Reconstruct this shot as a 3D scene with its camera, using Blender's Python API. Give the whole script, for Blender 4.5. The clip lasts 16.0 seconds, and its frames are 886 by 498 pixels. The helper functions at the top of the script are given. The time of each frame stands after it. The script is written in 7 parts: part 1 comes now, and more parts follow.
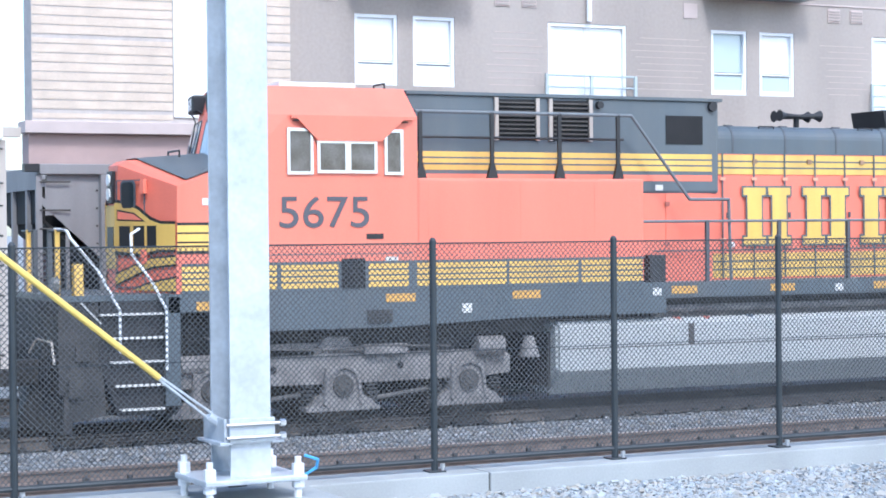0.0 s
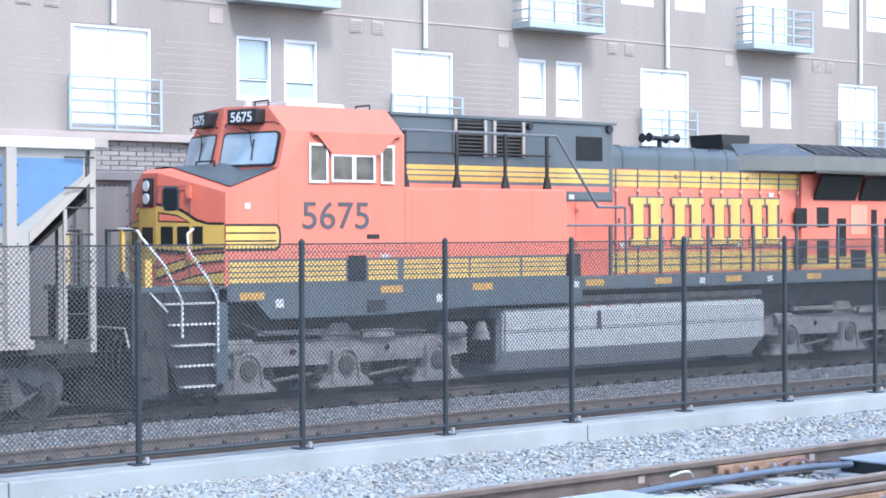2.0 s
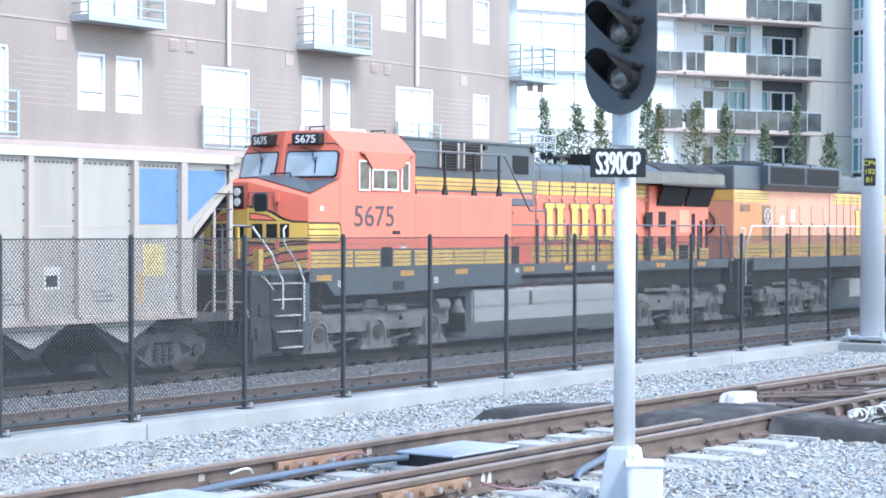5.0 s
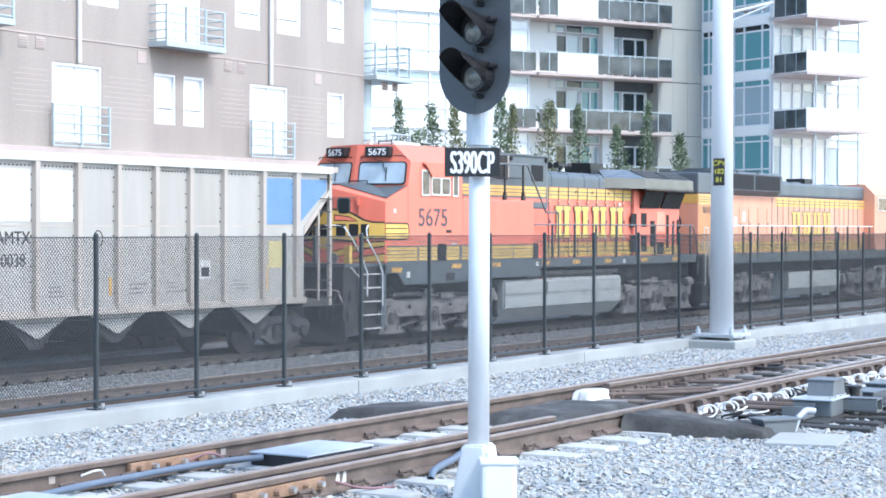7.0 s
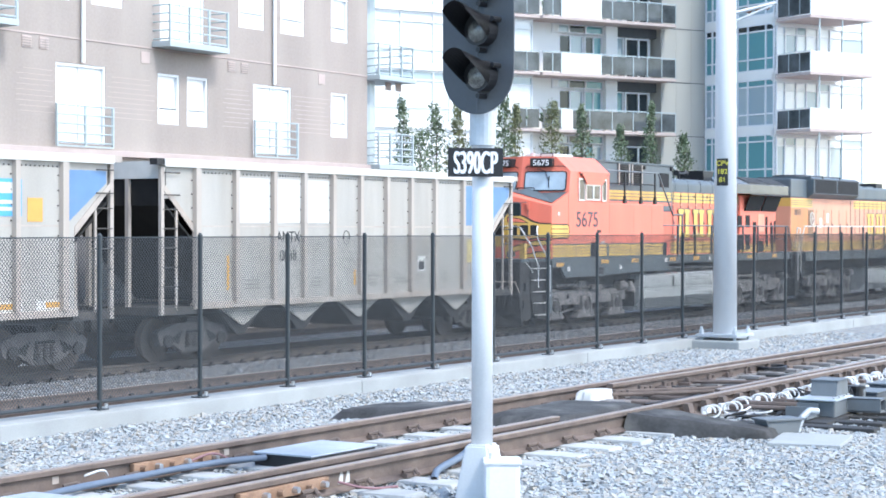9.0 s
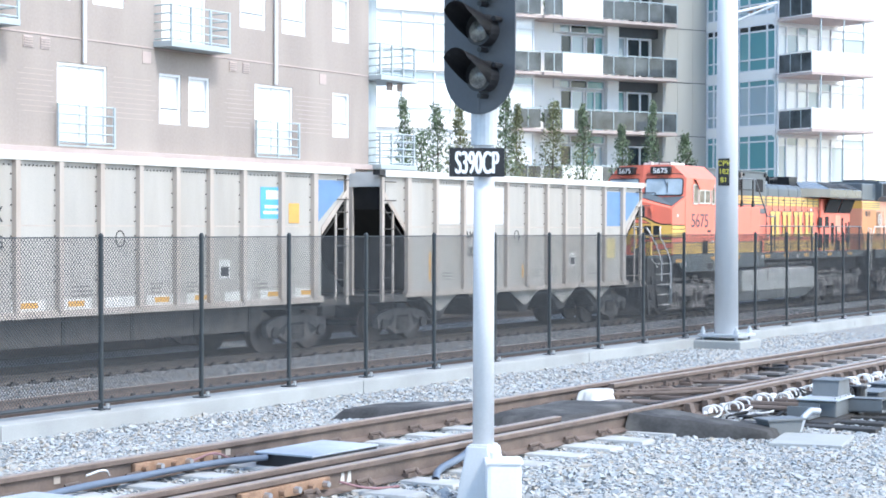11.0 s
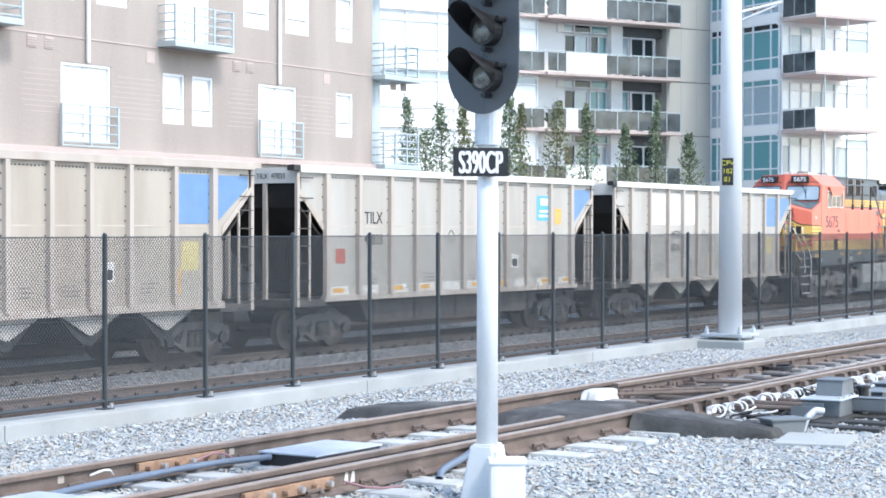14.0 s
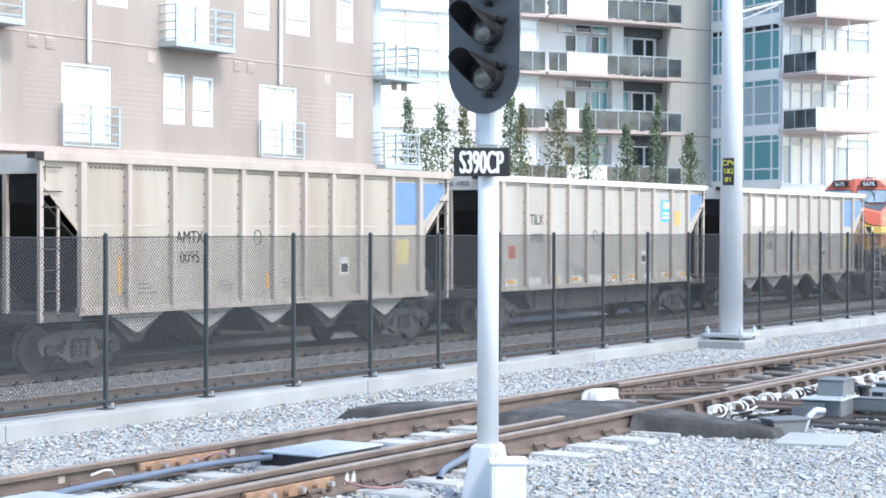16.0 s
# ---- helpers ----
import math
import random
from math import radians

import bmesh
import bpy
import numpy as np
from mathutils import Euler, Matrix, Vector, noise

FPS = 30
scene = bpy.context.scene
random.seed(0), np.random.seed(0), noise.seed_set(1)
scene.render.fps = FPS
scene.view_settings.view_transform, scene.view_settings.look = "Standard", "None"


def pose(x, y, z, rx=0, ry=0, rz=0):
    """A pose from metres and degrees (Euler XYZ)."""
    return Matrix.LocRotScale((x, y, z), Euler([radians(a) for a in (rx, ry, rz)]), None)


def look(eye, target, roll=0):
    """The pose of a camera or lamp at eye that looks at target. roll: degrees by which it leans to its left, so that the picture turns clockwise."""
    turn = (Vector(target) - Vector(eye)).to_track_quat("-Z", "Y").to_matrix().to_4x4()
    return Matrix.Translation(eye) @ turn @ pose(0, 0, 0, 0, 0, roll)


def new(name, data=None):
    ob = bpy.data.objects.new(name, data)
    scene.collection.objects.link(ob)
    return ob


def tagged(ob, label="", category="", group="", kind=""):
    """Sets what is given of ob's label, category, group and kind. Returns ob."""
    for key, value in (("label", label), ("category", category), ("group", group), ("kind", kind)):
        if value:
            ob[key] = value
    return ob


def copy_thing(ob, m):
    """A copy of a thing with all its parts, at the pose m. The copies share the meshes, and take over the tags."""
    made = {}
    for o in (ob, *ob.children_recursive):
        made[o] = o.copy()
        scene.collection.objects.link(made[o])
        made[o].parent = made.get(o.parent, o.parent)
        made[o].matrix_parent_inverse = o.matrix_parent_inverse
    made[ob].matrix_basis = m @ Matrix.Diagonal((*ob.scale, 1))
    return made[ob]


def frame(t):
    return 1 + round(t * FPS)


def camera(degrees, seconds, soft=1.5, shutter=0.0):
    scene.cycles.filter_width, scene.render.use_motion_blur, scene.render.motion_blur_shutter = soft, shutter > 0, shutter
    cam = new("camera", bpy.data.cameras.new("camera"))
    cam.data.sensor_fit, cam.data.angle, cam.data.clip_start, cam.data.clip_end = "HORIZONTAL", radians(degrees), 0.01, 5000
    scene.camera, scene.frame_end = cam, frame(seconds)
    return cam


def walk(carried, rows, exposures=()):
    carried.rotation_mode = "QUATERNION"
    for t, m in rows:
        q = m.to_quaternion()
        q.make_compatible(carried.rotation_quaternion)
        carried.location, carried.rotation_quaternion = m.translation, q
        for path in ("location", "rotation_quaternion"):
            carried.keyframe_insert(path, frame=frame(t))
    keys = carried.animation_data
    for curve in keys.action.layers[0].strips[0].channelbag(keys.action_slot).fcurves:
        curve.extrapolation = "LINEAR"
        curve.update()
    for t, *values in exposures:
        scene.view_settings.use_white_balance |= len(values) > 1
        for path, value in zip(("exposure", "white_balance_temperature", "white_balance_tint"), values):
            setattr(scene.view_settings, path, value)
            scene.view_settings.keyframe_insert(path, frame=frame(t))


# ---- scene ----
# One spot, turning to the right: seconds, heading from +y towards +x, tilt, lean, all in degrees.
EYE = Vector((0.0, 0.0, 1.80))
PATH = [
    (0.0, 25.332, -0.592, -0.501),
    (0.5, 27.734, -0.593, -0.443),
    (1.0, 31.586, -0.589, -0.303),
    (1.5, 36.061, -0.549, -0.305),
    (2.0, 40.230, -0.547, -0.218),
    (2.5, 43.459, -0.565, -0.320),
    (3.0, 46.344, -0.578, -0.224),
    (3.5, 48.884, -0.593, -0.077),
    (4.0, 51.327, -0.589, 0.090),
    (4.5, 52.792, -0.617, 0.096),
    (5.0, 54.018, -0.632, 0.118),
    (5.2, 54.680, -0.632, 0.118),
    (5.8, 56.350, -0.638, 0.118),
    (6.5, 57.930, -0.648, 0.120),
    (7.3, 58.720, -0.656, 0.120),
    (7.5, 58.701, -0.656, 0.120),
    (8.0, 58.621, -0.639, 0.120),
    (8.5, 58.554, -0.656, 0.120),
    (9.0, 58.493, -0.650, 0.120),
    (11.5, 58.434, -0.661, 0.120),
    (12.0, 58.409, -0.681, 0.120),
    (12.5, 58.385, -0.684, 0.120),
    (13.0, 58.361, -0.688, 0.120),
    (13.5, 58.349, -0.661, 0.120),
    (14.0, 58.332, -0.661, 0.120),
    (14.5, 58.327, -0.661, 0.120),
    (15.0, 58.327, -0.661, 0.120),
    (15.5, 58.315, -0.661, 0.120),
    (16.0, 58.308, -0.661, 0.120),
]


def aim(heading, tilt, lean):
    h, p = radians(heading), radians(tilt)
    way = Vector((math.sin(h) * math.cos(p), math.cos(h) * math.cos(p), math.sin(p)))
    return look(EYE, EYE + way, lean)


cam = camera(27.41, 16.0, soft=1.75)
walk(cam, [(t, aim(a, b, c)) for t, a, b, c in PATH], exposures=[(0.0, 1.27, 5650, 9), (3.5, 1.36, 5750, 8), (7.5, 1.45, 5950, 7), (12.5, 1.45, 6180, 8), (16.0, 1.43, 6320, 8)])

# ---- world and light: bright hazy day, the sun behind the apartment house ----
world = bpy.data.worlds.new("world")
scene.world = world
world.use_nodes = True
wn = world.node_tree
sky = wn.nodes.new("ShaderNodeTexSky")
sky.sky_type = "NISHITA"
sky.sun_disc = False
sky.sun_elevation, sky.sun_rotation = radians(42), radians(150)
sky.air_density, sky.dust_density, sky.ozone_density = 1.0, 1.2, 1.0
wn.nodes["Background"].inputs["Strength"].default_value = 0.15
wn.links.new(sky.outputs["Color"], wn.nodes["Background"].inputs["Color"])
sun = new("sun", bpy.data.lights.new("sun", "SUN"))
sun.data.energy, sun.data.angle, sun.data.color = 1.4, radians(12), (1.0, 0.95, 0.88)
sun.matrix_world = look((0, 0, 50), Vector((0, 0, 50)) + Vector((0.25, 0.75, -1.0)))


# ---- materials ----
def mat(name, color, rough=0.6, metal=0.0, vary=0.12, scale=3.0, bump=0.15, fine=60.0, dirt=None, dirt_amount=0.35, per_object=0.0, streak=False, spec=0.5):
    """Principled surface with two scales of variation, an optional stain colour and a fine relief."""
    m = bpy.data.materials.new(name)
    m.use_nodes = True
    nt = m.node_tree
    bs = nt.nodes["Principled BSDF"]
    bs.inputs["Roughness"].default_value, bs.inputs["Metallic"].default_value = rough, metal
    bs.inputs["Specular IOR Level"].default_value = spec
    co = nt.nodes.new("ShaderNodeTexCoord")
    src = co.outputs["Object"]
    if streak:
        mp = nt.nodes.new("ShaderNodeMapping")
        mp.inputs["Scale"].default_value = (1.0, 1.0, 0.16)
        nt.links.new(src, mp.inputs["Vector"])
        src = mp.outputs["Vector"]
    big, small = nt.nodes.new("ShaderNodeTexNoise"), nt.nodes.new("ShaderNodeTexNoise")
    big.inputs["Scale"].default_value, big.inputs["Detail"].default_value = scale, 5.0
    small.inputs["Scale"].default_value, small.inputs["Detail"].default_value = fine, 3.0
    nt.links.new(src, big.inputs["Vector"])
    nt.links.new(co.outputs["Object"], small.inputs["Vector"])
    add = nt.nodes.new("ShaderNodeMath")
    add.operation = "MULTIPLY_ADD"
    add.inputs[1].default_value = 0.45
    nt.links.new(small.outputs["Fac"], add.inputs[0])
    nt.links.new(big.outputs["Fac"], add.inputs[2])
    ramp = nt.nodes.new("ShaderNodeMapRange")
    ramp.inputs["From Min"].default_value, ramp.inputs["From Max"].default_value = 0.45, 1.0
    ramp.inputs["To Min"].default_value, ramp.inputs["To Max"].default_value = 1.0 - vary, 1.0 + vary
    nt.links.new(add.outputs[0], ramp.inputs["Value"])
    mul = nt.nodes.new("ShaderNodeMix")
    mul.data_type, mul.blend_type = "RGBA", "MULTIPLY"
    mul.inputs["Factor"].default_value = 1.0
    mul.inputs["A"].default_value = (*color, 1)
    nt.links.new(ramp.outputs["Result"], mul.inputs["B"])
    out = mul.outputs["Result"]
    if dirt:
        spot = nt.nodes.new("ShaderNodeTexNoise")
        spot.inputs["Scale"].default_value, spot.inputs["Detail"].default_value = scale * 0.7, 8.0
        nt.links.new(src, spot.inputs["Vector"])
        cut = nt.nodes.new("ShaderNodeMapRange")
        cut.inputs["From Min"].default_value, cut.inputs["From Max"].default_value = 0.5, 0.75
        cut.inputs["To Max"].default_value = dirt_amount
        nt.links.new(spot.outputs["Fac"], cut.inputs["Value"])
        mx = nt.nodes.new("ShaderNodeMix")
        mx.data_type = "RGBA"
        mx.inputs["B"].default_value = (*dirt, 1)
        nt.links.new(cut.outputs["Result"], mx.inputs["Factor"])
        nt.links.new(out, mx.inputs["A"])
        out = mx.outputs["Result"]
    if per_object:
        info = nt.nodes.new("ShaderNodeObjectInfo")
        pr = nt.nodes.new("ShaderNodeMapRange")
        pr.inputs["To Min"].default_value, pr.inputs["To Max"].default_value = 1 - per_object, 1 + per_object
        nt.links.new(info.outputs["Random"], pr.inputs["Value"])
        m3 = nt.nodes.new("ShaderNodeMix")
        m3.data_type, m3.blend_type = "RGBA", "MULTIPLY"
        m3.inputs["Factor"].default_value = 1.0
        nt.links.new(out, m3.inputs["A"])
        nt.links.new(pr.outputs["Result"], m3.inputs["B"])
        out = m3.outputs["Result"]
    nt.links.new(out, bs.inputs["Base Color"])
    if bump:
        bp = nt.nodes.new("ShaderNodeBump")
        bp.inputs["Strength"].default_value, bp.inputs["Distance"].default_value = bump, 0.01
        nt.links.new(add.outputs[0], bp.inputs["Height"])
        nt.links.new(bp.outputs["Normal"], bs.inputs["Normal"])
    return m


def gravel_mat(name, islands, light, dark, scale=22.0):
    """Crushed stone: every stone (or cell of the far surface) has a grey of its own."""
    m = bpy.data.materials.new(name)
    m.use_nodes = True
    nt = m.node_tree
    bs = nt.nodes["Principled BSDF"]
    bs.inputs["Roughness"].default_value = 0.9
    ramp = nt.nodes.new("ShaderNodeValToRGB")
    e = ramp.color_ramp.elements
    e[0].position, e[0].color = 0.0, (*dark, 1)
    e[1].position, e[1].color = 1.0, (*light, 1)
    for at, k, tone in ((0.15, 0.3, (0.90, 1.0, 1.10)), (0.35, 0.5, (1.16, 1.0, 0.82)), (0.5, 0.6, (0.93, 1.0, 1.06)), (0.68, 0.7, (1.08, 1.0, 0.92)), (0.85, 0.85, (0.94, 1.0, 1.06))):
        mid = e.new(at)
        mid.color = tuple((a * (1 - k) + b * k) * c for a, b, c in zip(dark, light, tone)) + (1,)
    if islands:
        geo = nt.nodes.new("ShaderNodeNewGeometry")
        nt.links.new(geo.outputs["Random Per Island"], ramp.inputs["Fac"])
    else:
        co = nt.nodes.new("ShaderNodeTexCoord")
        vo = nt.nodes.new("ShaderNodeTexVoronoi")
        vo.inputs["Scale"].default_value = scale
        nt.links.new(co.outputs["Object"], vo.inputs["Vector"])
        sep = nt.nodes.new("ShaderNodeSeparateColor")
        nt.links.new(vo.outputs["Color"], sep.inputs["Color"])
        nt.links.new(sep.outputs["Red"], ramp.inputs["Fac"])
        bp = nt.nodes.new("ShaderNodeBump")
        bp.inputs["Strength"].default_value, bp.inputs["Distance"].default_value = 1.0, 0.05
        bp.invert = True
        nt.links.new(vo.outputs["Distance"], bp.inputs["Height"])
        nt.links.new(bp.outputs["Normal"], bs.inputs["Normal"])
    nt.links.new(ramp.outputs["Color"], bs.inputs["Base Color"])
    return m


def glass_mat(name, color, rough=0.04, metal=0.0, spec=0.8):
    m = bpy.data.materials.new(name)
    m.use_nodes = True
    bs = m.node_tree.nodes["Principled BSDF"]
    bs.inputs["Base Color"].default_value = (*color, 1)
    bs.inputs["Roughness"].default_value, bs.inputs["Metallic"].default_value = rough, metal
    bs.inputs["Specular IOR Level"].default_value = spec
    return m


ORANGE = mat("orange_paint", (0.80, 0.195, 0.125), 0.5, vary=0.12, scale=1.2, bump=0.05, dirt=(0.6, 0.24, 0.16), dirt_amount=0.4, streak=True)
ORANGE_FADED = mat("faded_orange_paint", (0.72, 0.345, 0.225), 0.55, vary=0.12, scale=1.2, bump=0.05, dirt=(0.45, 0.27, 0.18), dirt_amount=0.4, streak=True)
# Orange with the shade of the hood end put into the colour.
ORANGE_SHADED = mat("shaded_orange_paint", (0.56, 0.25, 0.10), 0.5, vary=0.12, scale=1.2, bump=0.05, dirt=(0.4, 0.2, 0.1), dirt_amount=0.4, streak=True)
DARKGREEN = mat("dark_slate_paint", (0.092, 0.114, 0.13), 0.42, spec=0.5, vary=0.15, scale=1.5, bump=0.05, dirt=(0.16, 0.15, 0.14), dirt_amount=0.4, streak=True)
SLATEGLOSS = mat("glossy_slate_paint", (0.105, 0.115, 0.12), 0.26, 0.2, spec=0.9, vary=0.2, scale=1.5, bump=0.03, dirt=(0.15, 0.14, 0.13), dirt_amount=0.4)
HOPPERTAN = mat("tan_weathered_hopper", (0.405, 0.365, 0.31), 0.6, vary=0.15, scale=1.2, bump=0.08, dirt=(0.27, 0.21, 0.16), dirt_amount=0.6, streak=True)
PALEPANEL = mat("repainted_pale_panel", (0.56, 0.56, 0.55), 0.5, vary=0.08, scale=1.2)
YELLOW = mat("yellow_paint", (0.74, 0.47, 0.11), 0.5, vary=0.18, scale=2.0, bump=0.05, dirt=(0.36, 0.24, 0.11), dirt_amount=0.5, streak=True)
AMBER = mat("amber_reflector", (0.64, 0.35, 0.08), 0.4, vary=0.08)
TRUCKGREY = mat("dusty_cast_steel", (0.215, 0.20, 0.19), 0.8, vary=0.35, scale=4, dirt=(0.08, 0.07, 0.065), dirt_amount=0.6)
UNDER = mat("oily_underframe", (0.035, 0.034, 0.033), 0.75, vary=0.3, scale=4, dirt=(0.1, 0.09, 0.08), dirt_amount=0.5)
TANK = mat("silver_tank_paint", (0.42, 0.43, 0.42), 0.5, vary=0.06, scale=0.8, bump=0.03, dirt=(0.33, 0.32, 0.30), dirt_amount=0.4)
BLACK = mat("black_paint", (0.018, 0.018, 0.02), 0.5, vary=0.2)
DARKVOID = mat("dark_grille", (0.012, 0.012, 0.013), 0.8, vary=0.3)
CHROME = mat("bare_aluminium", (0.65, 0.66, 0.67), 0.35, 0.9, vary=0.08)
WHITE = mat("white_paint", (0.64, 0.625, 0.59), 0.5, vary=0.08, dirt=(0.42, 0.40, 0.36), dirt_amount=0.35)
HOPPER = mat("weathered_hopper_aluminium", (0.415, 0.395, 0.36), 0.55, vary=0.14, scale=1.4, bump=0.08, dirt=(0.30, 0.26, 0.21), dirt_amount=0.55, streak=True)
HOPPERPOST = mat("dusty_aluminium_post", (0.46, 0.405, 0.355), 0.6, vary=0.12, scale=1.8, dirt=(0.28, 0.2, 0.15), dirt_amount=0.5, streak=True)
HOPPERDARK = mat("grimy_hopper_steel", (0.07, 0.065, 0.06), 0.8, vary=0.3, scale=3, dirt=(0.14, 0.12, 0.1), dirt_amount=0.5)
FARHOPPER = mat("dark_grey_hopper_steel", (0.27, 0.255, 0.25), 0.7, vary=0.15, scale=1.5, dirt=(0.1, 0.09, 0.09), dirt_amount=0.4, streak=True)
BLUE = mat("blue_panel_paint", (0.135, 0.25, 0.44), 0.5, vary=0.12, scale=2, dirt=(0.2, 0.25, 0.33), dirt_amount=0.3)
SKYBLUE = mat("light_blue_paint", (0.10, 0.38, 0.70), 0.5, vary=0.08)
PALEYELLOW = mat("pale_yellow_paint", (0.62, 0.52, 0.25), 0.6, vary=0.15, scale=6)
REDPATCH = mat("faded_red_paint", (0.42, 0.13, 0.10), 0.6, vary=0.15)
INK = mat("black_stencil_ink", (0.03, 0.03, 0.032), 0.6, vary=0.1, bump=0)
NAVY = mat("slate_number_paint", (0.085, 0.085, 0.10), 0.55, vary=0.1, bump=0)
RUST = mat("rusty_rail_side", (0.145, 0.112, 0.095), 0.85, vary=0.3, scale=5, bump=0.4, dirt=(0.22, 0.16, 0.125), dirt_amount=0.5)
# Worn steel, made paler to carry the light on the rail heads.
RAILTOP = mat("worn_lit_rail_head", (0.42, 0.34, 0.29), 0.4, 0.5, vary=0.15, scale=5)
DUSTRAIL = mat("dusty_rail", (0.12, 0.10, 0.085), 0.85, vary=0.25, scale=5, bump=0.3)
BARRUST = mat("light_rust_joint_bar", (0.30, 0.19, 0.125), 0.85, vary=0.3, scale=12, bump=0.4, dirt=(0.2, 0.1, 0.05), dirt_amount=0.6)
CONCRETE = mat("pale_concrete", (0.375, 0.39, 0.385), 0.85, vary=0.16, scale=1.5, bump=0.25, dirt=(0.29, 0.285, 0.265), dirt_amount=0.5)
TIE = mat("concrete_tie", (0.45, 0.46, 0.455), 0.85, vary=0.16, scale=4, bump=0.3, dirt=(0.30, 0.28, 0.26), dirt_amount=0.5, per_object=0.10)
GALV = mat("galvanised_steel", (0.50, 0.54, 0.58), 0.45, 0.25, vary=0.2, scale=3.5, bump=0.05, fine=25)
SILVER = mat("aluminium_mast_paint", (0.74, 0.75, 0.76), 0.45, 0.1, vary=0.08, scale=3)
FENCE = mat("black_vinyl_fence", (0.030, 0.038, 0.044), 0.45, vary=0.15)
# Greyer than FENCE: light and haze on the mesh put into the colour.
WIRE = mat("haze_lit_vinyl_wire", (0.052, 0.058, 0.065), 0.55, vary=0.15)
RUBBER = mat("weathered_black_rubber", (0.055, 0.054, 0.053), 0.9, vary=0.5, scale=3, bump=0.6, fine=30, dirt=(0.20, 0.195, 0.185), dirt_amount=0.85)
BOXGREY = mat("grey_equipment_paint", (0.15, 0.165, 0.175), 0.5, vary=0.12, scale=4, dirt=(0.1, 0.1, 0.1), dirt_amount=0.4)
CABLEBLUE = mat("blue_grey_conduit", (0.13, 0.165, 0.22), 0.5, vary=0.12)
CABLEWHITE = mat("white_heater_hose", (0.75, 0.75, 0.74), 0.5, vary=0.06)
CABLEPINK = mat("dull_pink_wire", (0.26, 0.14, 0.15), 0.5, vary=0.1)
SIGNALGREY = mat("dark_signal_paint", (0.082, 0.09, 0.10), 0.6, vary=0.12)
SIGNWHITE = mat("sign_white", (0.85, 0.85, 0.85), 0.4, vary=0.03, bump=0)
SIGNYELLOW = mat("sign_yellow", (0.75, 0.68, 0.08), 0.4, vary=0.03, bump=0)
GUYYELLOW = mat("yellow_plastic_guard", (0.72, 0.52, 0.13), 0.45, vary=0.1, scale=6)
STUCCO = mat("mauve_brown_wall", (0.365, 0.317, 0.285), 0.9, vary=0.16, scale=0.7, bump=0.4, fine=14, dirt=(0.45, 0.40, 0.36), dirt_amount=0.5, streak=True)
BRICKGREY = mat("grey_brick", (0.36, 0.325, 0.305), 0.9, vary=0.14, scale=3, bump=0.3, per_object=0.1)
BRICKCREAM = mat("cream_brick", (0.60, 0.50, 0.41), 0.9, vary=0.12, scale=3, bump=0.3)
CARTRUCK = mat("sooty_cast_steel", (0.11, 0.103, 0.098), 0.8, vary=0.35, scale=4, dirt=(0.06, 0.055, 0.05), dirt_amount=0.6)
MORTAR = mat("pale_mortar", (0.48, 0.43, 0.40), 0.95, vary=0.12, scale=6)
LEDGE = mat("pink_stone_ledge", (0.52, 0.43, 0.40), 0.85, vary=0.1, scale=2)
PINKWALL = mat("pink_base_wall", (0.42, 0.30, 0.275), 0.9, vary=0.1, scale=1.5)
FRAMEWHITE = mat("white_window_frame", (0.80, 0.81, 0.82), 0.45, vary=0.04)
BLINDGLASS = mat("pane_before_white_blind", (0.80, 0.82, 0.84), 0.06, vary=0.04, bump=0, spec=0.8)
# Sky reflection is put into the base colour, besides the gloss.
SKYGLASS = glass_mat("reflecting_pane", (0.38, 0.47, 0.51), 0.03)
DARKGLASS = glass_mat("dark_pane", (0.03, 0.038, 0.042), 0.03, 0.0, 0.45)
# Strong mottling paints bright and dark reflections into the pane colour.
CABGLASS = mat("cab_pane", (0.075, 0.075, 0.08), 0.05, vary=0.9, scale=2.6, bump=0, spec=0.45)
# Pale blue base carries an averaged sky reflection in the colour.
WINDSHIELD = mat("windshield_pane", (0.40, 0.475, 0.53), 0.04, vary=0.35, scale=1.6, bump=0, spec=0.9)
# Near-black: the shade inside the hopper ends put into the colour.
ENDSHADE = mat("shaded_end_steel", (0.016, 0.015, 0.014), 0.9, vary=0.3, scale=3)
TEALGLASS = glass_mat("teal_pane", (0.15, 0.345, 0.365), 0.05, 0.0, 0.5)
PALEGLASS = glass_mat("pale_curtain_pane", (0.78, 0.81, 0.80), 0.05)
RAILBLUE = mat("pale_blue_balcony_steel", (0.45, 0.51, 0.53), 0.5, 0.2, vary=0.08)
TOWERCONC = mat("board_marked_concrete", (0.44, 0.43, 0.395), 0.9, vary=0.12, scale=0.4, bump=0.2, dirt=(0.33, 0.32, 0.29), dirt_amount=0.4, streak=True)
TOWERWHITE = mat("tower_white_panel", (0.87, 0.865, 0.84), 0.5, vary=0.05, scale=0.5)
LEAF = mat("tree_leaf", (0.145, 0.19, 0.11), 0.7, vary=0.4, scale=2.0, bump=0)
LEAFPALE = mat("autumn_leaf", (0.19, 0.20, 0.10), 0.7, vary=0.4, scale=2.0, bump=0)
BARK = mat("bark", (0.10, 0.08, 0.065), 0.9, vary=0.3, scale=9, bump=0.5)
SMOKE = mat("smoked_balcony_glass", (0.085, 0.095, 0.10), 0.06, vary=0.75, scale=0.9, bump=0, spec=0.35)
# Mottled colour stands in for dark and white glints in the glass.
LENS = mat("signal_lens", (0.17, 0.17, 0.16), 0.06, vary=0.8, scale=12, bump=0.3, fine=90, spec=0.8)
POLEPAINT = mat("pale_pole_paint", (0.74, 0.75, 0.765), 0.5, 0.0, vary=0.08, scale=2.5, bump=0.05, streak=True)
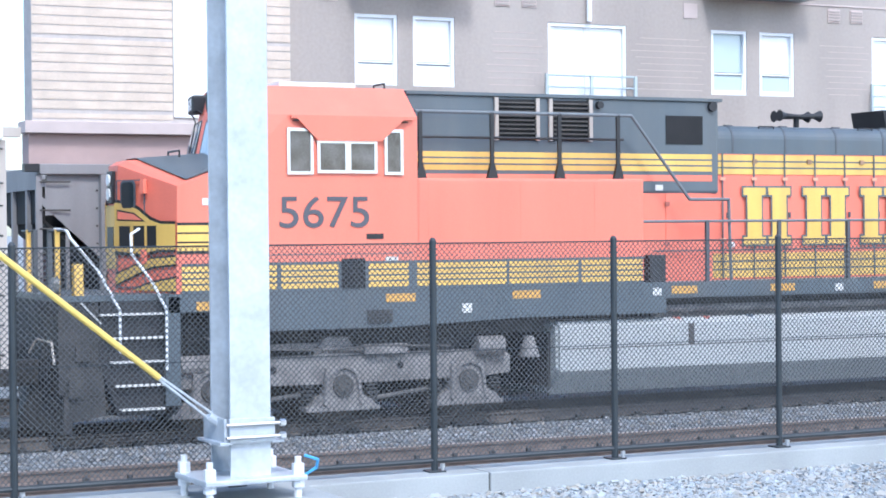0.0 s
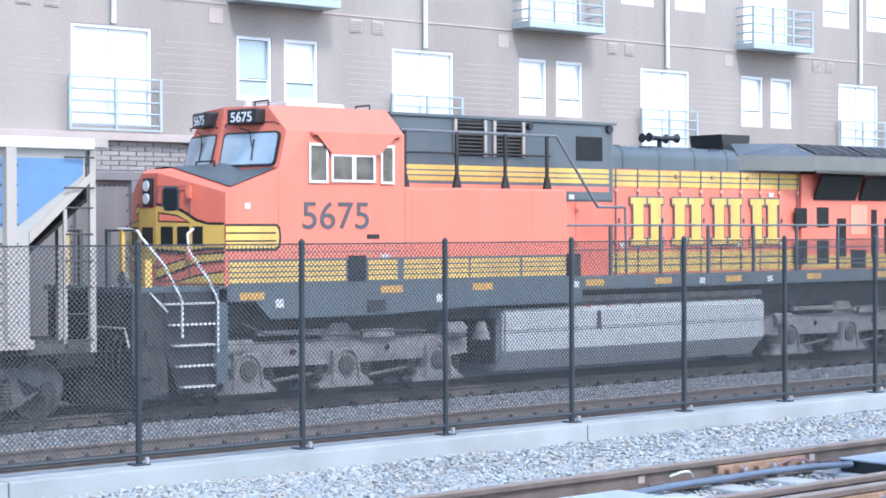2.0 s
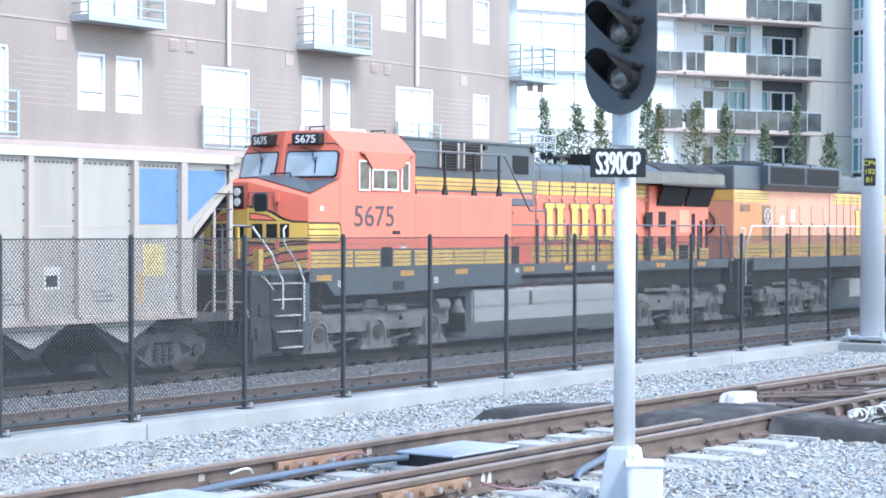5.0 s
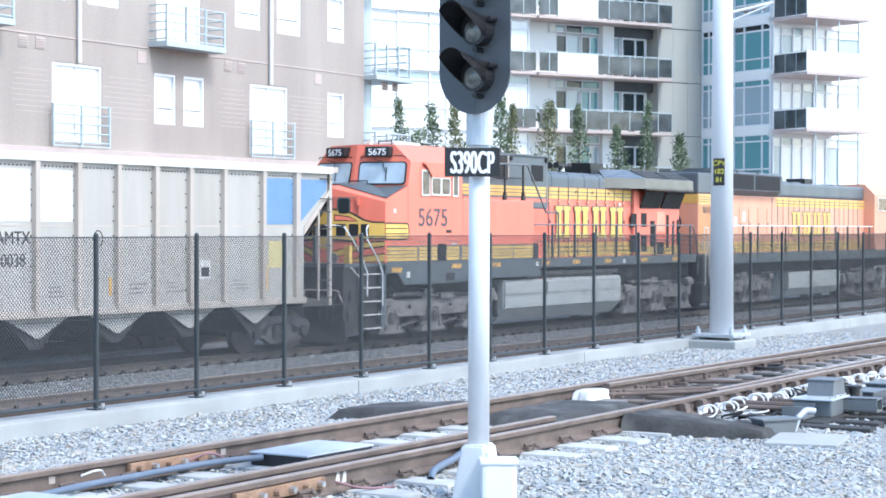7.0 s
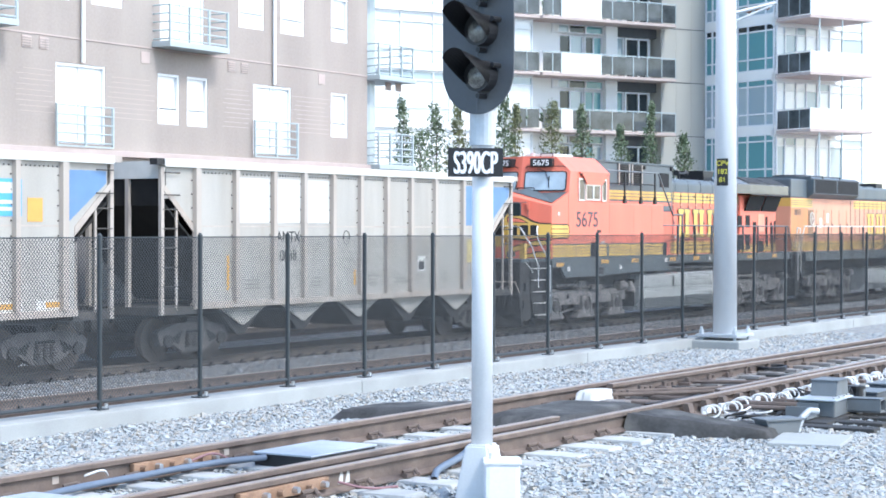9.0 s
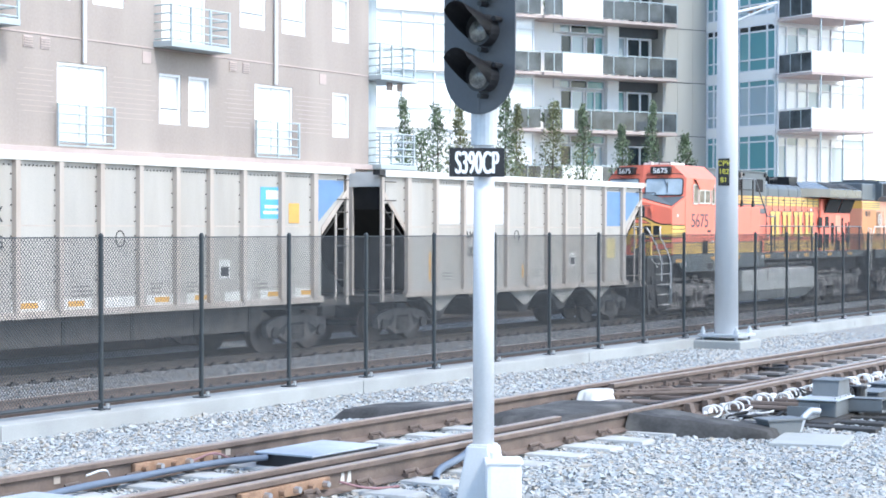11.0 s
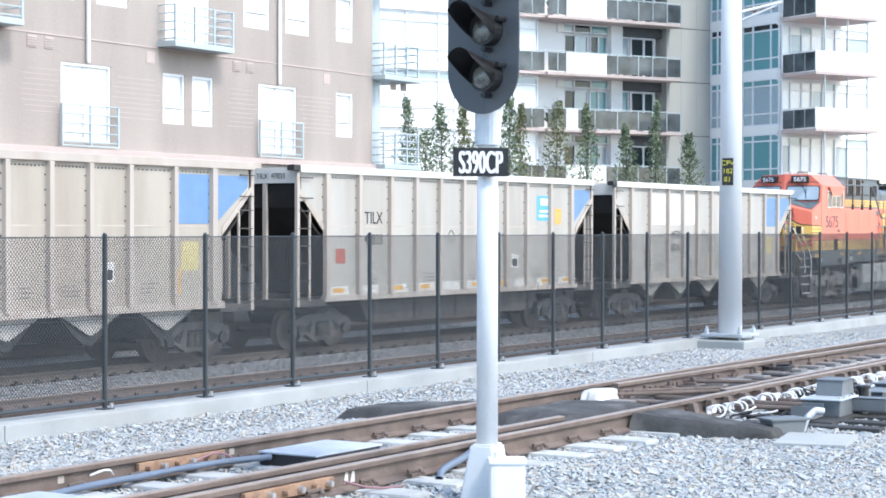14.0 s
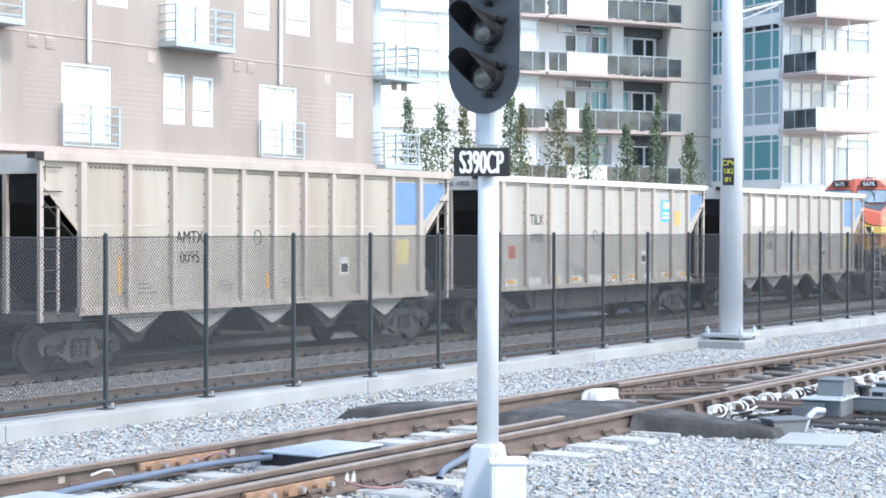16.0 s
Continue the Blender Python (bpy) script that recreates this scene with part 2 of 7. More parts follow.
STONES = gravel_mat("crushed_stone", True, (0.455, 0.47, 0.465), (0.28, 0.285, 0.285))
# Darker greys than STONES, for the ground between the sunken tracks.
STONESLOW = gravel_mat("darker_crushed_stone", True, (0.33, 0.33, 0.33), (0.12, 0.12, 0.12))
BALLAST = gravel_mat("ballast_bed", False, (0.41, 0.42, 0.42), (0.23, 0.235, 0.235))


# ---- mesh helpers ----
def B():
    return bmesh.new()


def box(bm, x0, x1, y0, y1, z0, z1, bevel=0.0):
    m = Matrix.Translation(((x0 + x1) / 2, (y0 + y1) / 2, (z0 + z1) / 2)) @ Matrix.Diagonal((abs(x1 - x0), abs(y1 - y0), abs(z1 - z0), 1))
    vs = bmesh.ops.create_cube(bm, size=1, matrix=m)["verts"]
    if bevel:
        es = {e for v in vs for e in v.link_edges}
        bmesh.ops.bevel(bm, geom=list(es), offset=bevel, segments=2, affect="EDGES", profile=0.6)
    return bm


def rod(bm, a, b, r, seg=8, r2=None):
    a, b = Vector(a), Vector(b)
    d = b - a
    m = Matrix.Translation((a + b) / 2) @ d.to_track_quat("Z", "Y").to_matrix().to_4x4()
    bmesh.ops.create_cone(bm, cap_ends=True, segments=seg, radius1=r, radius2=r if r2 is None else r2, depth=d.length, matrix=m)
    return bm


def pipe(bm, pts, r, seg=8):
    for a, b in zip(pts, pts[1:]):
        rod(bm, a, b, r, seg)
    for p in pts[1:-1]:
        bmesh.ops.create_icosphere(bm, subdivisions=1, radius=r * 1.02, matrix=Matrix.Translation(p))
    return bm


def prism(bm, outline, axis, a, b):
    """Extrudes an outline (two coordinates each) along axis from a to b. Outline in (y, z) for x, (x, z) for y, (x, y) for z."""
    def at(p, k):
        return {"x": (k, p[0], p[1]), "y": (p[0], k, p[1]), "z": (p[0], p[1], k)}[axis]
    lo, hi = [bm.verts.new(at(p, a)) for p in outline], [bm.verts.new(at(p, b)) for p in outline]
    n = len(outline)
    bm.faces.new(lo), bm.faces.new(hi[::-1])
    for i in range(n):
        bm.faces.new((lo[i], hi[i], hi[(i + 1) % n], lo[(i + 1) % n]))
    return bm


def finish(name, bm, material, smooth=False):
    bmesh.ops.recalc_face_normals(bm, faces=bm.faces)
    me = bpy.data.meshes.new(name)
    bm.to_mesh(me)
    bm.free()
    me.materials.append(material)
    if smooth:
        for p in me.polygons:
            p.use_smooth = True
    return me


def part(name, bm, material, parent=None, label="", at=None, smooth=False):
    ob = new(name, bm if isinstance(bm, bpy.types.Mesh) else finish(name, bm, material, smooth))
    if parent:
        ob.parent = parent
    if at is not None:
        ob.matrix_basis = at
    return tagged(ob, label) if label else ob


def thing(name, label, category, group="", kind="", at=None):
    ob = new(name)
    ob.empty_display_size = 0.3
    if at is not None:
        ob.matrix_basis = at
    return tagged(ob, label, category, group, kind)


def lettering(name, text, size, material, parent, at, squeeze=1.0, bold=0.0):
    """Raised flat letters, as a mesh, facing along their own +z."""
    cu = bpy.data.curves.new(name, "FONT")
    cu.body, cu.size, cu.extrude, cu.align_x, cu.offset = text, size, 0.003, "CENTER", bold
    tmp = bpy.data.objects.new(name, cu)
    me = bpy.data.meshes.new_from_object(tmp)
    bpy.data.objects.remove(tmp)
    me.materials.clear()
    me.materials.append(material)
    ob = new(name, me)
    ob.parent = parent
    ob.matrix_basis = at @ Matrix.Diagonal((squeeze, 1, 1, 1))
    return ob


FACE = pose(0, 0, 0, 90, 0, 0)   # letters that face -y


def facing(x, y, z):
    return Matrix.Translation((x, y, z)) @ FACE


def repeat(ob, count, step, start=1):
    """Copies of one part along a step, sharing its mesh."""
    for i in range(start, count):
        c = ob.copy()
        scene.collection.objects.link(c)
        c.matrix_basis = Matrix.Translation(Vector(step) * i) @ ob.matrix_basis
        c.parent = ob.parent

# ---- levels and lines of the place ----
TRAIN_Y, LOW = 26.0, -1.04            # centre line and rail level of the train's track
BED = -1.24                           # ballast of the sunken tracks
FENCE_Y, FOOT, TOP = 12.74, -0.07, 1.714
FENCE_X0, FENCE_STEP = 4.3216, 1.6202
NEAR_RAIL, FAR_RAIL, HEAD = 7.03, 8.55, 0.187   # rails of the track before the fence


# ---- ground, one sheet ----
def build_ground():
    bm = B()
    ys = [(-2500, -0.03), (0, -0.03), (9.2, -0.03), (11.2, -0.235), (12.5, -0.255), (12.85, -0.255), (12.9, BED), (24, BED), (60, BED), (2500, BED)]
    xs = [-2500, -40, 0, 40, 100, 2500]
    grid = [[bm.verts.new((x, y, z)) for x in xs] for y, z in ys]
    for a, b in zip(grid, grid[1:]):
        for i in range(len(xs) - 1):
            bm.faces.new((a[i], a[i + 1], b[i + 1], b[i]))
    tagged(part("ground", bm, BALLAST), "grey crushed-stone ballast ground falling to the sunken tracks", "ground", kind="structure")


def stones(name, count, place, size, label, material):
    """Loose crushed stones as one mesh; place(random) gives x, y, z."""
    rng = np.random.default_rng(5)
    base = np.array([(sx, sy, sz) for sx in (-1, 1) for sy in (-1, 1) for sz in (-1, 1)], float) * 0.5
    quads = np.array([(0, 1, 3, 2), (4, 6, 7, 5), (0, 4, 5, 1), (2, 3, 7, 6), (0, 2, 6, 4), (1, 5, 7, 3)])
    v = base[None] * (1 + rng.uniform(-0.45, 0.35, (count, 8, 3)))
    v *= (size * rng.lognormal(0, 0.35, (count, 1, 1))) * rng.uniform(0.55, 1.25, (count, 1, 3))
    q = rng.normal(size=(count, 4))
    q /= np.linalg.norm(q, axis=1, keepdims=True)
    w, x, y, z = q.T
    tilt = np.array([1.0, 1.0, 0.62])
    r = np.stack([1 - 2 * (y * y + z * z), 2 * (x * y - z * w), 2 * (x * z + y * w), 2 * (x * y + z * w), 1 - 2 * (x * x + z * z), 2 * (y * z - x * w),
                  2 * (x * z - y * w), 2 * (y * z + x * w), 1 - 2 * (x * x + y * y)], 1).reshape(count, 3, 3)
    v = np.einsum("nij,nkj->nki", r, v) * tilt + place(rng, count)[:, None, :]
    f = (quads[None] + 8 * np.arange(count)[:, None, None]).reshape(-1, 4)
    me = bpy.data.meshes.new(name)
    me.from_pydata(v.reshape(-1, 3), [], f)
    me.materials.append(material)
    return tagged(new(name, me), label, "ballast", kind="stuff")


def near_place(rng, n):
    # the stretch before the fence: nearer and denser towards the camera's side
    y = rng.uniform(3.6, 12.5, n)
    x = y * rng.uniform(0.75, 3.1, n)
    x = np.where(x > 34, rng.uniform(4, 34, n), x)
    z = np.interp(y, [0, 9.2, 11.2, 12.5], [-0.03, -0.03, -0.235, -0.255]) + 0.012 + 0.02 * rng.random(n) + 0.015 * np.sin(x * 1.7) * np.sin(y * 2.3)
    return np.stack([x, y, z], 1)


def side_place(rng, n):
    y = rng.uniform(10.4, 12.5, n)
    x = rng.uniform(1.5, 0.78 * y, n)
    return np.stack([x, y, np.interp(y, [0, 9.2, 11.2, 12.5], [-0.03, -0.03, -0.235, -0.255]) + 0.012 + 0.02 * rng.random(n)], 1)


def low_place(rng, n):
    y = rng.uniform(22.0, 25.0, n)
    x = rng.uniform(4, 64, n)
    return np.stack([x, y, BED + 0.02 + 0.03 * rng.random(n) + 0.05 * np.sin(y * 1.4)], 1)


# ---- rails ----
def rail_outline(h=0.17, head=0.07, foot=0.14):
    a, b, w = head / 2, foot / 2, 0.009
    return [(-b, -h), (b, -h), (b, -h + 0.012), (w, -h + 0.035), (w, -0.045), (a, -0.035), (a, -0.008), (a - 0.01, 0), (-a + 0.01, 0), (-a, -0.008), (-a, -0.035), (-w, -0.045), (-w, -h + 0.035), (-b, -h + 0.012)]


def rail(name, y, top, x0, x1, material, label, category="rail", y1=None, group=""):
    bm = B()
    prism(bm, [(p[0], p[1]) for p in rail_outline()], "x", x0, x1)
    if y1 is not None:
        for v in bm.verts:
            if v.co.x > (x0 + x1) / 2:
                v.co.y += y1 - y
    root = thing(name, label, category, group, at=pose(0, y, top))
    part("rail_body", bm, material, root)
    # On rusty rails the pale cap also stands in for light on the head.
    cap = B()
    box(cap, x0, x1, -0.031, 0.031, -0.004, 0.003)
    if y1 is not None:
        for v in cap.verts:
            if v.co.x > (x0 + x1) / 2:
                v.co.y += y1 - y
    part("running_surface", cap, RAILTOP if material is not DUSTRAIL else DUSTRAIL, root, "worn bare steel running surface, painted paler for light on the rusty rails")
    return root


def clip(bm, x, y, z, side):
    """A bent spring clip holding the rail's foot."""
    s = side
    box(bm, x - 0.05, x + 0.05, y + s * 0.07 - 0.03, y + s * 0.07 + 0.03, z - 0.012, z + 0.02, 0.006)
    rod(bm, (x - 0.045, y + s * 0.06, z + 0.03), (x + 0.05, y + s * 0.10, z + 0.045), 0.017, 6)
    rod(bm, (x + 0.05, y + s * 0.10, z + 0.045), (x + 0.02, y + s * 0.15, z + 0.015), 0.016, 6)


def build_tracks():
    near = "rails of the track before the fence"
    a = rail("rail", FAR_RAIL, HEAD, -30, 60, RUST, "rusty brown rail on concrete ties before the fence", group=near)
    b = rail("rail", NEAR_RAIL, HEAD, -30, 60, RUST, "rusty brown rail on concrete ties with joint bars", group=near)
    rail("guard_rail", NEAR_RAIL + 0.23, HEAD + 0.012, 2.0, 13.7, RUST, "dark guard rail inside the running rail, ends flared", "guard rail")
    rail("point_rail", FAR_RAIL - 0.17, HEAD, 17.0, 60, RUST, "rusty switch point rail beside the stock rail", "point rail", y1=FAR_RAIL - 1.3)
    rail("point_rail", NEAR_RAIL + 0.15, HEAD, 17.0, 60, RUST, "rusty switch point rail beside the stock rail", "point rail", y1=NEAR_RAIL + 0.22)
    # joint bars with bolts
    for root, y, xs in ((a, -1, (10.2,)), (b, -1, (9.45,))):
        for x in xs:
            bar = B()
            box(bar, x - 0.48, x + 0.48, -0.055, -0.012, -0.125, -0.045, 0.008)
            jb = part("joint_bar", bar, BARRUST, root, "light rusty bolted joint bar")
            for i in range(6):
                bo = B()
                rod(bo, (x - 0.4 + i * 0.16, -0.05, -0.085), (x - 0.4 + i * 0.16, -0.10, -0.085), 0.022, 6)
                part("bolt", bo, CHROME if i % 2 else BARRUST, jb)
    for x in (10.12, 10.20):
        part("chalk_mark", prism(B(), [(x - 0.02, -0.12), (x + 0.035, -0.12), (x + 0.03, -0.045), (x + 0.005, -0.045)], "y", -0.0135, -0.0095), WHITE, b, "smeared white chalk mark")
    for x in (8.95, 10.78):
        part("rail_tag", box(B(), x, x + 0.06, -0.014, -0.0095, -0.10, -0.05), HOPPERPOST, a, "small pale tag on the rail web")
    low = "rails of the sunken tracks"
    for y, lab in ((TRAIN_Y - 0.75, "dusty rail carrying the train"), (TRAIN_Y + 0.75, "dusty rail carrying the train")):
        rail("rail", y, LOW, -60, 140, DUSTRAIL, lab, group=low)
    for y in (21.75, 20.25):
        rail("rail", y, LOW, -60, 140, RUST, "rusty rail of the empty sunken track behind the fence", group=low)
    for y in (30.1, 31.6):
        rail("rail", y, LOW, -60, 140, DUSTRAIL, "dusty rail of the sunken siding", group=low)
    # concrete ties of the near track, with clips
    tie = thing("tie", "pale concrete tie with steel rail clips, half sunk in ballast", "tie", "concrete ties", at=pose(6.0, 7.79, 0))
    bm = B()
    box(bm, -0.13, 0.13, -1.28, 1.28, -0.2, 0.022, 0.02)
    part("tie_block", bm, TIE, tie)
    for y in (NEAR_RAIL - 7.79, FAR_RAIL - 7.79):
        for s in (-1, 1):
            bm = B()
            clip(bm, 0, y, 0.04, s)
            part("rail_clip", bm, RUST, tie, "rusty spring clip")
    for i in range(1, 45):
        copy_thing(tie, pose(6.0 + i * 0.61, 7.79, 0, 0, 0, random.uniform(-0.6, 0.6)))
    # tie plates and spikes along the sunken track
    fx = B()
    for i in range(150):
        x = -5 + i * 0.55
        for y in (TRAIN_Y - 0.75,):
            box(fx, x - 0.1, x + 0.1, y - 0.17, y + 0.17, LOW - 0.19, LOW - 0.15)
            box(fx, x - 0.03, x + 0.03, y - 0.14, y - 0.07, LOW - 0.16, LOW - 0.11)
        box(fx, x - 0.03, x + 0.03, 21.75 - 0.12, 21.75 - 0.07, LOW - 0.16, LOW - 0.11)
    tagged(part("rail_fastenings", fx, UNDER), "dark tie plates and spikes along the sunken rails", "rail fastenings", kind="stuff")


# ---- kerb wall and chain-link fence ----
def build_fence():
    bm = B()
    for i in range(14):
        x0 = -12 + i * 6.1
        box(bm, x0 + 0.006, x0 + 6.094, 12.50, 12.98, -1.5, FOOT, 0.012)
    tagged(part("kerb_wall", bm, CONCRETE), "pale concrete kerb wall under the fence", "kerb", kind="structure")
    post = thing("fence_panel", "black chain-link fence panel between round posts", "fence", "fence panels", at=pose(FENCE_X0 - 4 * FENCE_STEP, FENCE_Y, FOOT))
    h = TOP - FOOT
    bm = B()
    rod(bm, (0, 0, 0.0), (0, 0, h + 0.005), 0.027, 12)
    rod(bm, (0, 0, h + 0.005), (0, 0, h + 0.03), 0.030, 12, 0.012)
    part("post", bm, FENCE, post)
    bm = B()
    box(bm, -0.07, 0.07, -0.07, 0.07, 0.0, 0.014, 0.004)
    part("base_plate", bm, FENCE, post)
    bm = B()
    rod(bm, (0.045, -0.05, 0.01), (0.045, -0.05, 0.04), 0.013, 8)
    rod(bm, (0.045, -0.05, 0.04), (0.045, -0.05, 0.065), 0.020, 8)
    part("anchor_bolt", bm, CHROME, post, "bright galvanised anchor bolts")
    bm = B()
    rod(bm, (0.02, 0, 0.085), (FENCE_STEP - 0.02, 0, 0.085), 0.021, 8)
    part("bottom_rail", bm, FENCE, post)
    bm = B()
    rod(bm, (0.02, 0, h - 0.015), (FENCE_STEP - 0.02, 0, h - 0.015), 0.006, 6)
    part("tension_wire", bm, FENCE, post)
    part("tension_wire", rod(B(), (0.02, 0, h * 0.52), (FENCE_STEP - 0.02, 0, h * 0.52), 0.004, 5), FENCE, post)
    # the mesh: two families of wires crossing at a steep angle, slightly bowed past one another
    bm = B()
    z0, z1, w, rise = 0.10, h - 0.01, FENCE_STEP, 1.05
    pitch = 0.043
    span = (z1 - z0) / rise
    n = int((w + span) / pitch) + 1
    for s in (1, -1):
        for k in range(n):
            xb = -span + k * pitch
            a, b = (xb, z0), (xb + span, z1)
            xs, zs = max(a[0], 0.0), min(b[0], w)
            if zs - xs < 0.02:
                continue
            pa, pb = (xs, z0 + (xs - xb) * rise), (zs, z0 + (zs - xb) * rise)
            if s < 0:
                pa, pb = (w - pa[0], pa[1]), (w - pb[0], pb[1])
            rod(bm, (pa[0], s * 0.003, pa[1]), (pb[0], s * 0.003, pb[1]), 0.0037, 3)
    part("wire_mesh", bm, WIRE, post, "black vinyl-coated diamond wire mesh")
    for i in range(-3, 36):
        copy_thing(post, pose(FENCE_X0 + i * FENCE_STEP, FENCE_Y, FOOT))


# ---- poles ----
def hex_bolt(bm, x, y, z, r=0.035, h=0.06):
    rod(bm, (x, y, z), (x, y, z + h), r, 6)
    rod(bm, (x, y, z + h), (x, y, z + h + 0.05), r * 0.55, 8)


def build_h_pole():
    x, y, z = 4.18, 12.20, 0.035
    root = thing("catenary_column", "galvanised steel wide-flange column on a bolted base plate", "column", at=pose(x, y, z, 0, 0, 3))
    bm = B()
    box(bm, -0.15, 0.15, -0.19, -0.17, 0.06, 9.0)
    box(bm, -0.15, 0.15, 0.17, 0.19, 0.06, 9.0)
    box(bm, -0.008, 0.008, -0.17, 0.17, 0.06, 9.0)
    part("column_shaft", bm, GALV, root)
    bm = B()
    box(bm, -0.38, 0.38, -0.31, 0.31, 0.02, 0.062, 0.012)
    part("base_plate", bm, GALV, root)
    for sx in (-0.33, 0.33):
        for sy in (-0.25, 0.25):
            bm = B()
            hex_bolt(bm, sx, sy, 0.062, 0.045, 0.075)
            rod(bm, (sx, sy, -0.03), (sx, sy, 0.02), 0.045, 6)
            rod(bm, (sx, sy, -0.14), (sx, sy, -0.03), 0.028, 8)
            part("anchor_bolt", bm, SILVER, root, "bright hexagonal anchor nut")
    # clamp for the guy
    bm = B()
    box(bm, -0.17, 0.17, -0.225, -0.195, 0.30, 0.47, 0.004)
    box(bm, -0.17, 0.17, 0.195, 0.225, 0.30, 0.47, 0.004)
    box(bm, -0.24, -0.15, -0.225, 0.225, 0.29, 0.31, 0.003)
    box(bm, 0.15, 0.24, -0.225, 0.225, 0.29, 0.31, 0.003)
    box(bm, -0.20, -0.18, -0.20, 0.20, 0.31, 0.47, 0.003)
    part("guy_clamp", bm, GALV, root, "galvanised clamp bolted round the column")
    for dz in (0.34, 0.43):
        bm = B()
        rod(bm, (-0.20, -0.24, dz), (0.22, -0.24, dz), 0.012, 8)
        rod(bm, (0.20, -0.24, dz), (0.24, -0.24, dz), 0.026, 6)
        part("clamp_bolt", bm, CHROME, root)
    bm = B()
    pts = [(0.36, -0.2, 0.02), (0.47, -0.26, 0.10), (0.46, -0.3, 0.16), (0.38, -0.25, 0.19)]
    pipe(bm, pts, 0.011, 6)
    part("ground_wire", bm, SKYBLUE, root, "thin light blue ground wire")
    bm = B()
    box(bm, -0.8, 0.62, -0.45, 0.29, -0.6, -0.10, 0.02)
    tagged(part("column_footing", bm, CONCRETE, at=pose(x, y, z)), "pale concrete footing beside the kerb", "footing", kind="structure")
    # guy line with its yellow guard
    guy = thing("guy_line", "down guy with yellow plastic guard and wire grips", "guy line")
    a, e = Vector((x - 0.17, y - 0.05, z + 0.42)), Vector((x - 3.3, y - 0.02, z + 2.92))
    d = (e - a).normalized()
    bm = B()
    rod(bm, a + d * 0.55, e, 0.023, 10)
    part("guy_guard", bm, GUYYELLOW, guy, "yellow plastic tube")
    bm = B()
    for s in (-1, 1):
        rod(bm, a + Vector((0, 0, 0.01 + 0.03 * s)), a + d * 0.58 + Vector((0, 0, 0.01 * s)), 0.009, 6)
    rod(bm, a - d * 0.04, a + d * 0.10, 0.03, 8)
    part("wire_grip", bm, GALV, guy, "galvanised wire grip and shackle")


def build_round_pole():
    x, y, z = 28.96, 12.10, -0.085
    root = thing("traction_pole", "tapered grey round steel pole on a bolted base plate", "pole", at=pose(x, y, z))
    bm = B()
    rod(bm, (0, 0, 0.10), (0, 0, 9.5), 0.205, 24, 0.15)
    part("pole_shaft", bm, POLEPAINT, root, smooth=True)
    bm = B()
    box(bm, -0.38, 0.38, -0.38, 0.38, 0.055, 0.105, 0.012)
    part("base_plate", bm, GALV, root)
    for sx in (-0.3, 0.3):
        for sy in (-0.3, 0.3):
            bm = B()
            rod(bm, (sx, sy, 0), (sx, sy, 0.06), 0.03, 6)
            hex_bolt(bm, sx, sy, 0.105, 0.045, 0.07)
            part("anchor_bolt", bm, GALV, root)
    tag = part("tag_plate", box(B(), -0.115, 0.075, -0.215, -0.205, 2.62, 3.08), BLACK, root, "black plate with yellow characters", at=pose(0, 0, 0, 0, 0, -76))
    for i, s in enumerate(("CPV", "182", "81")):
        lettering("lettering", s, 0.12, SIGNYELLOW, tag, facing(-0.02, -0.218, 2.96 - i * 0.14))
    arm = B()
    rod(arm, (0, -0.1, 5.55), (0.5, -0.7, 5.75), 0.03, 8)
    rod(arm, (0, -0.1, 5.40), (0.45, -0.65, 5.7), 0.02, 8)
    part("bracket_arm", arm, GALV, root)
    for k in range(3):
        bm = B()
        for j in range(4):
            rod(bm, (0.2 + k * 0.16 + j * 0.03, -0.3 - k * 0.1, 5.62 + 0.04 * k), (0.215 + k * 0.16 + j * 0.03, -0.3 - k * 0.1, 5.62 + 0.04 * k), 0.05, 10)
        part("insulator", bm, BARRUST, root, "brown ribbed insulator")
    bm = B()
    box(bm, -0.47, 0.47, -0.45, 0.55, -0.6, 0.0, 0.03)
    tagged(part("pole_footing", bm, CONCRETE, at=pose(x, y, z)), "pale concrete footing block beside the kerb", "footing", kind="structure")


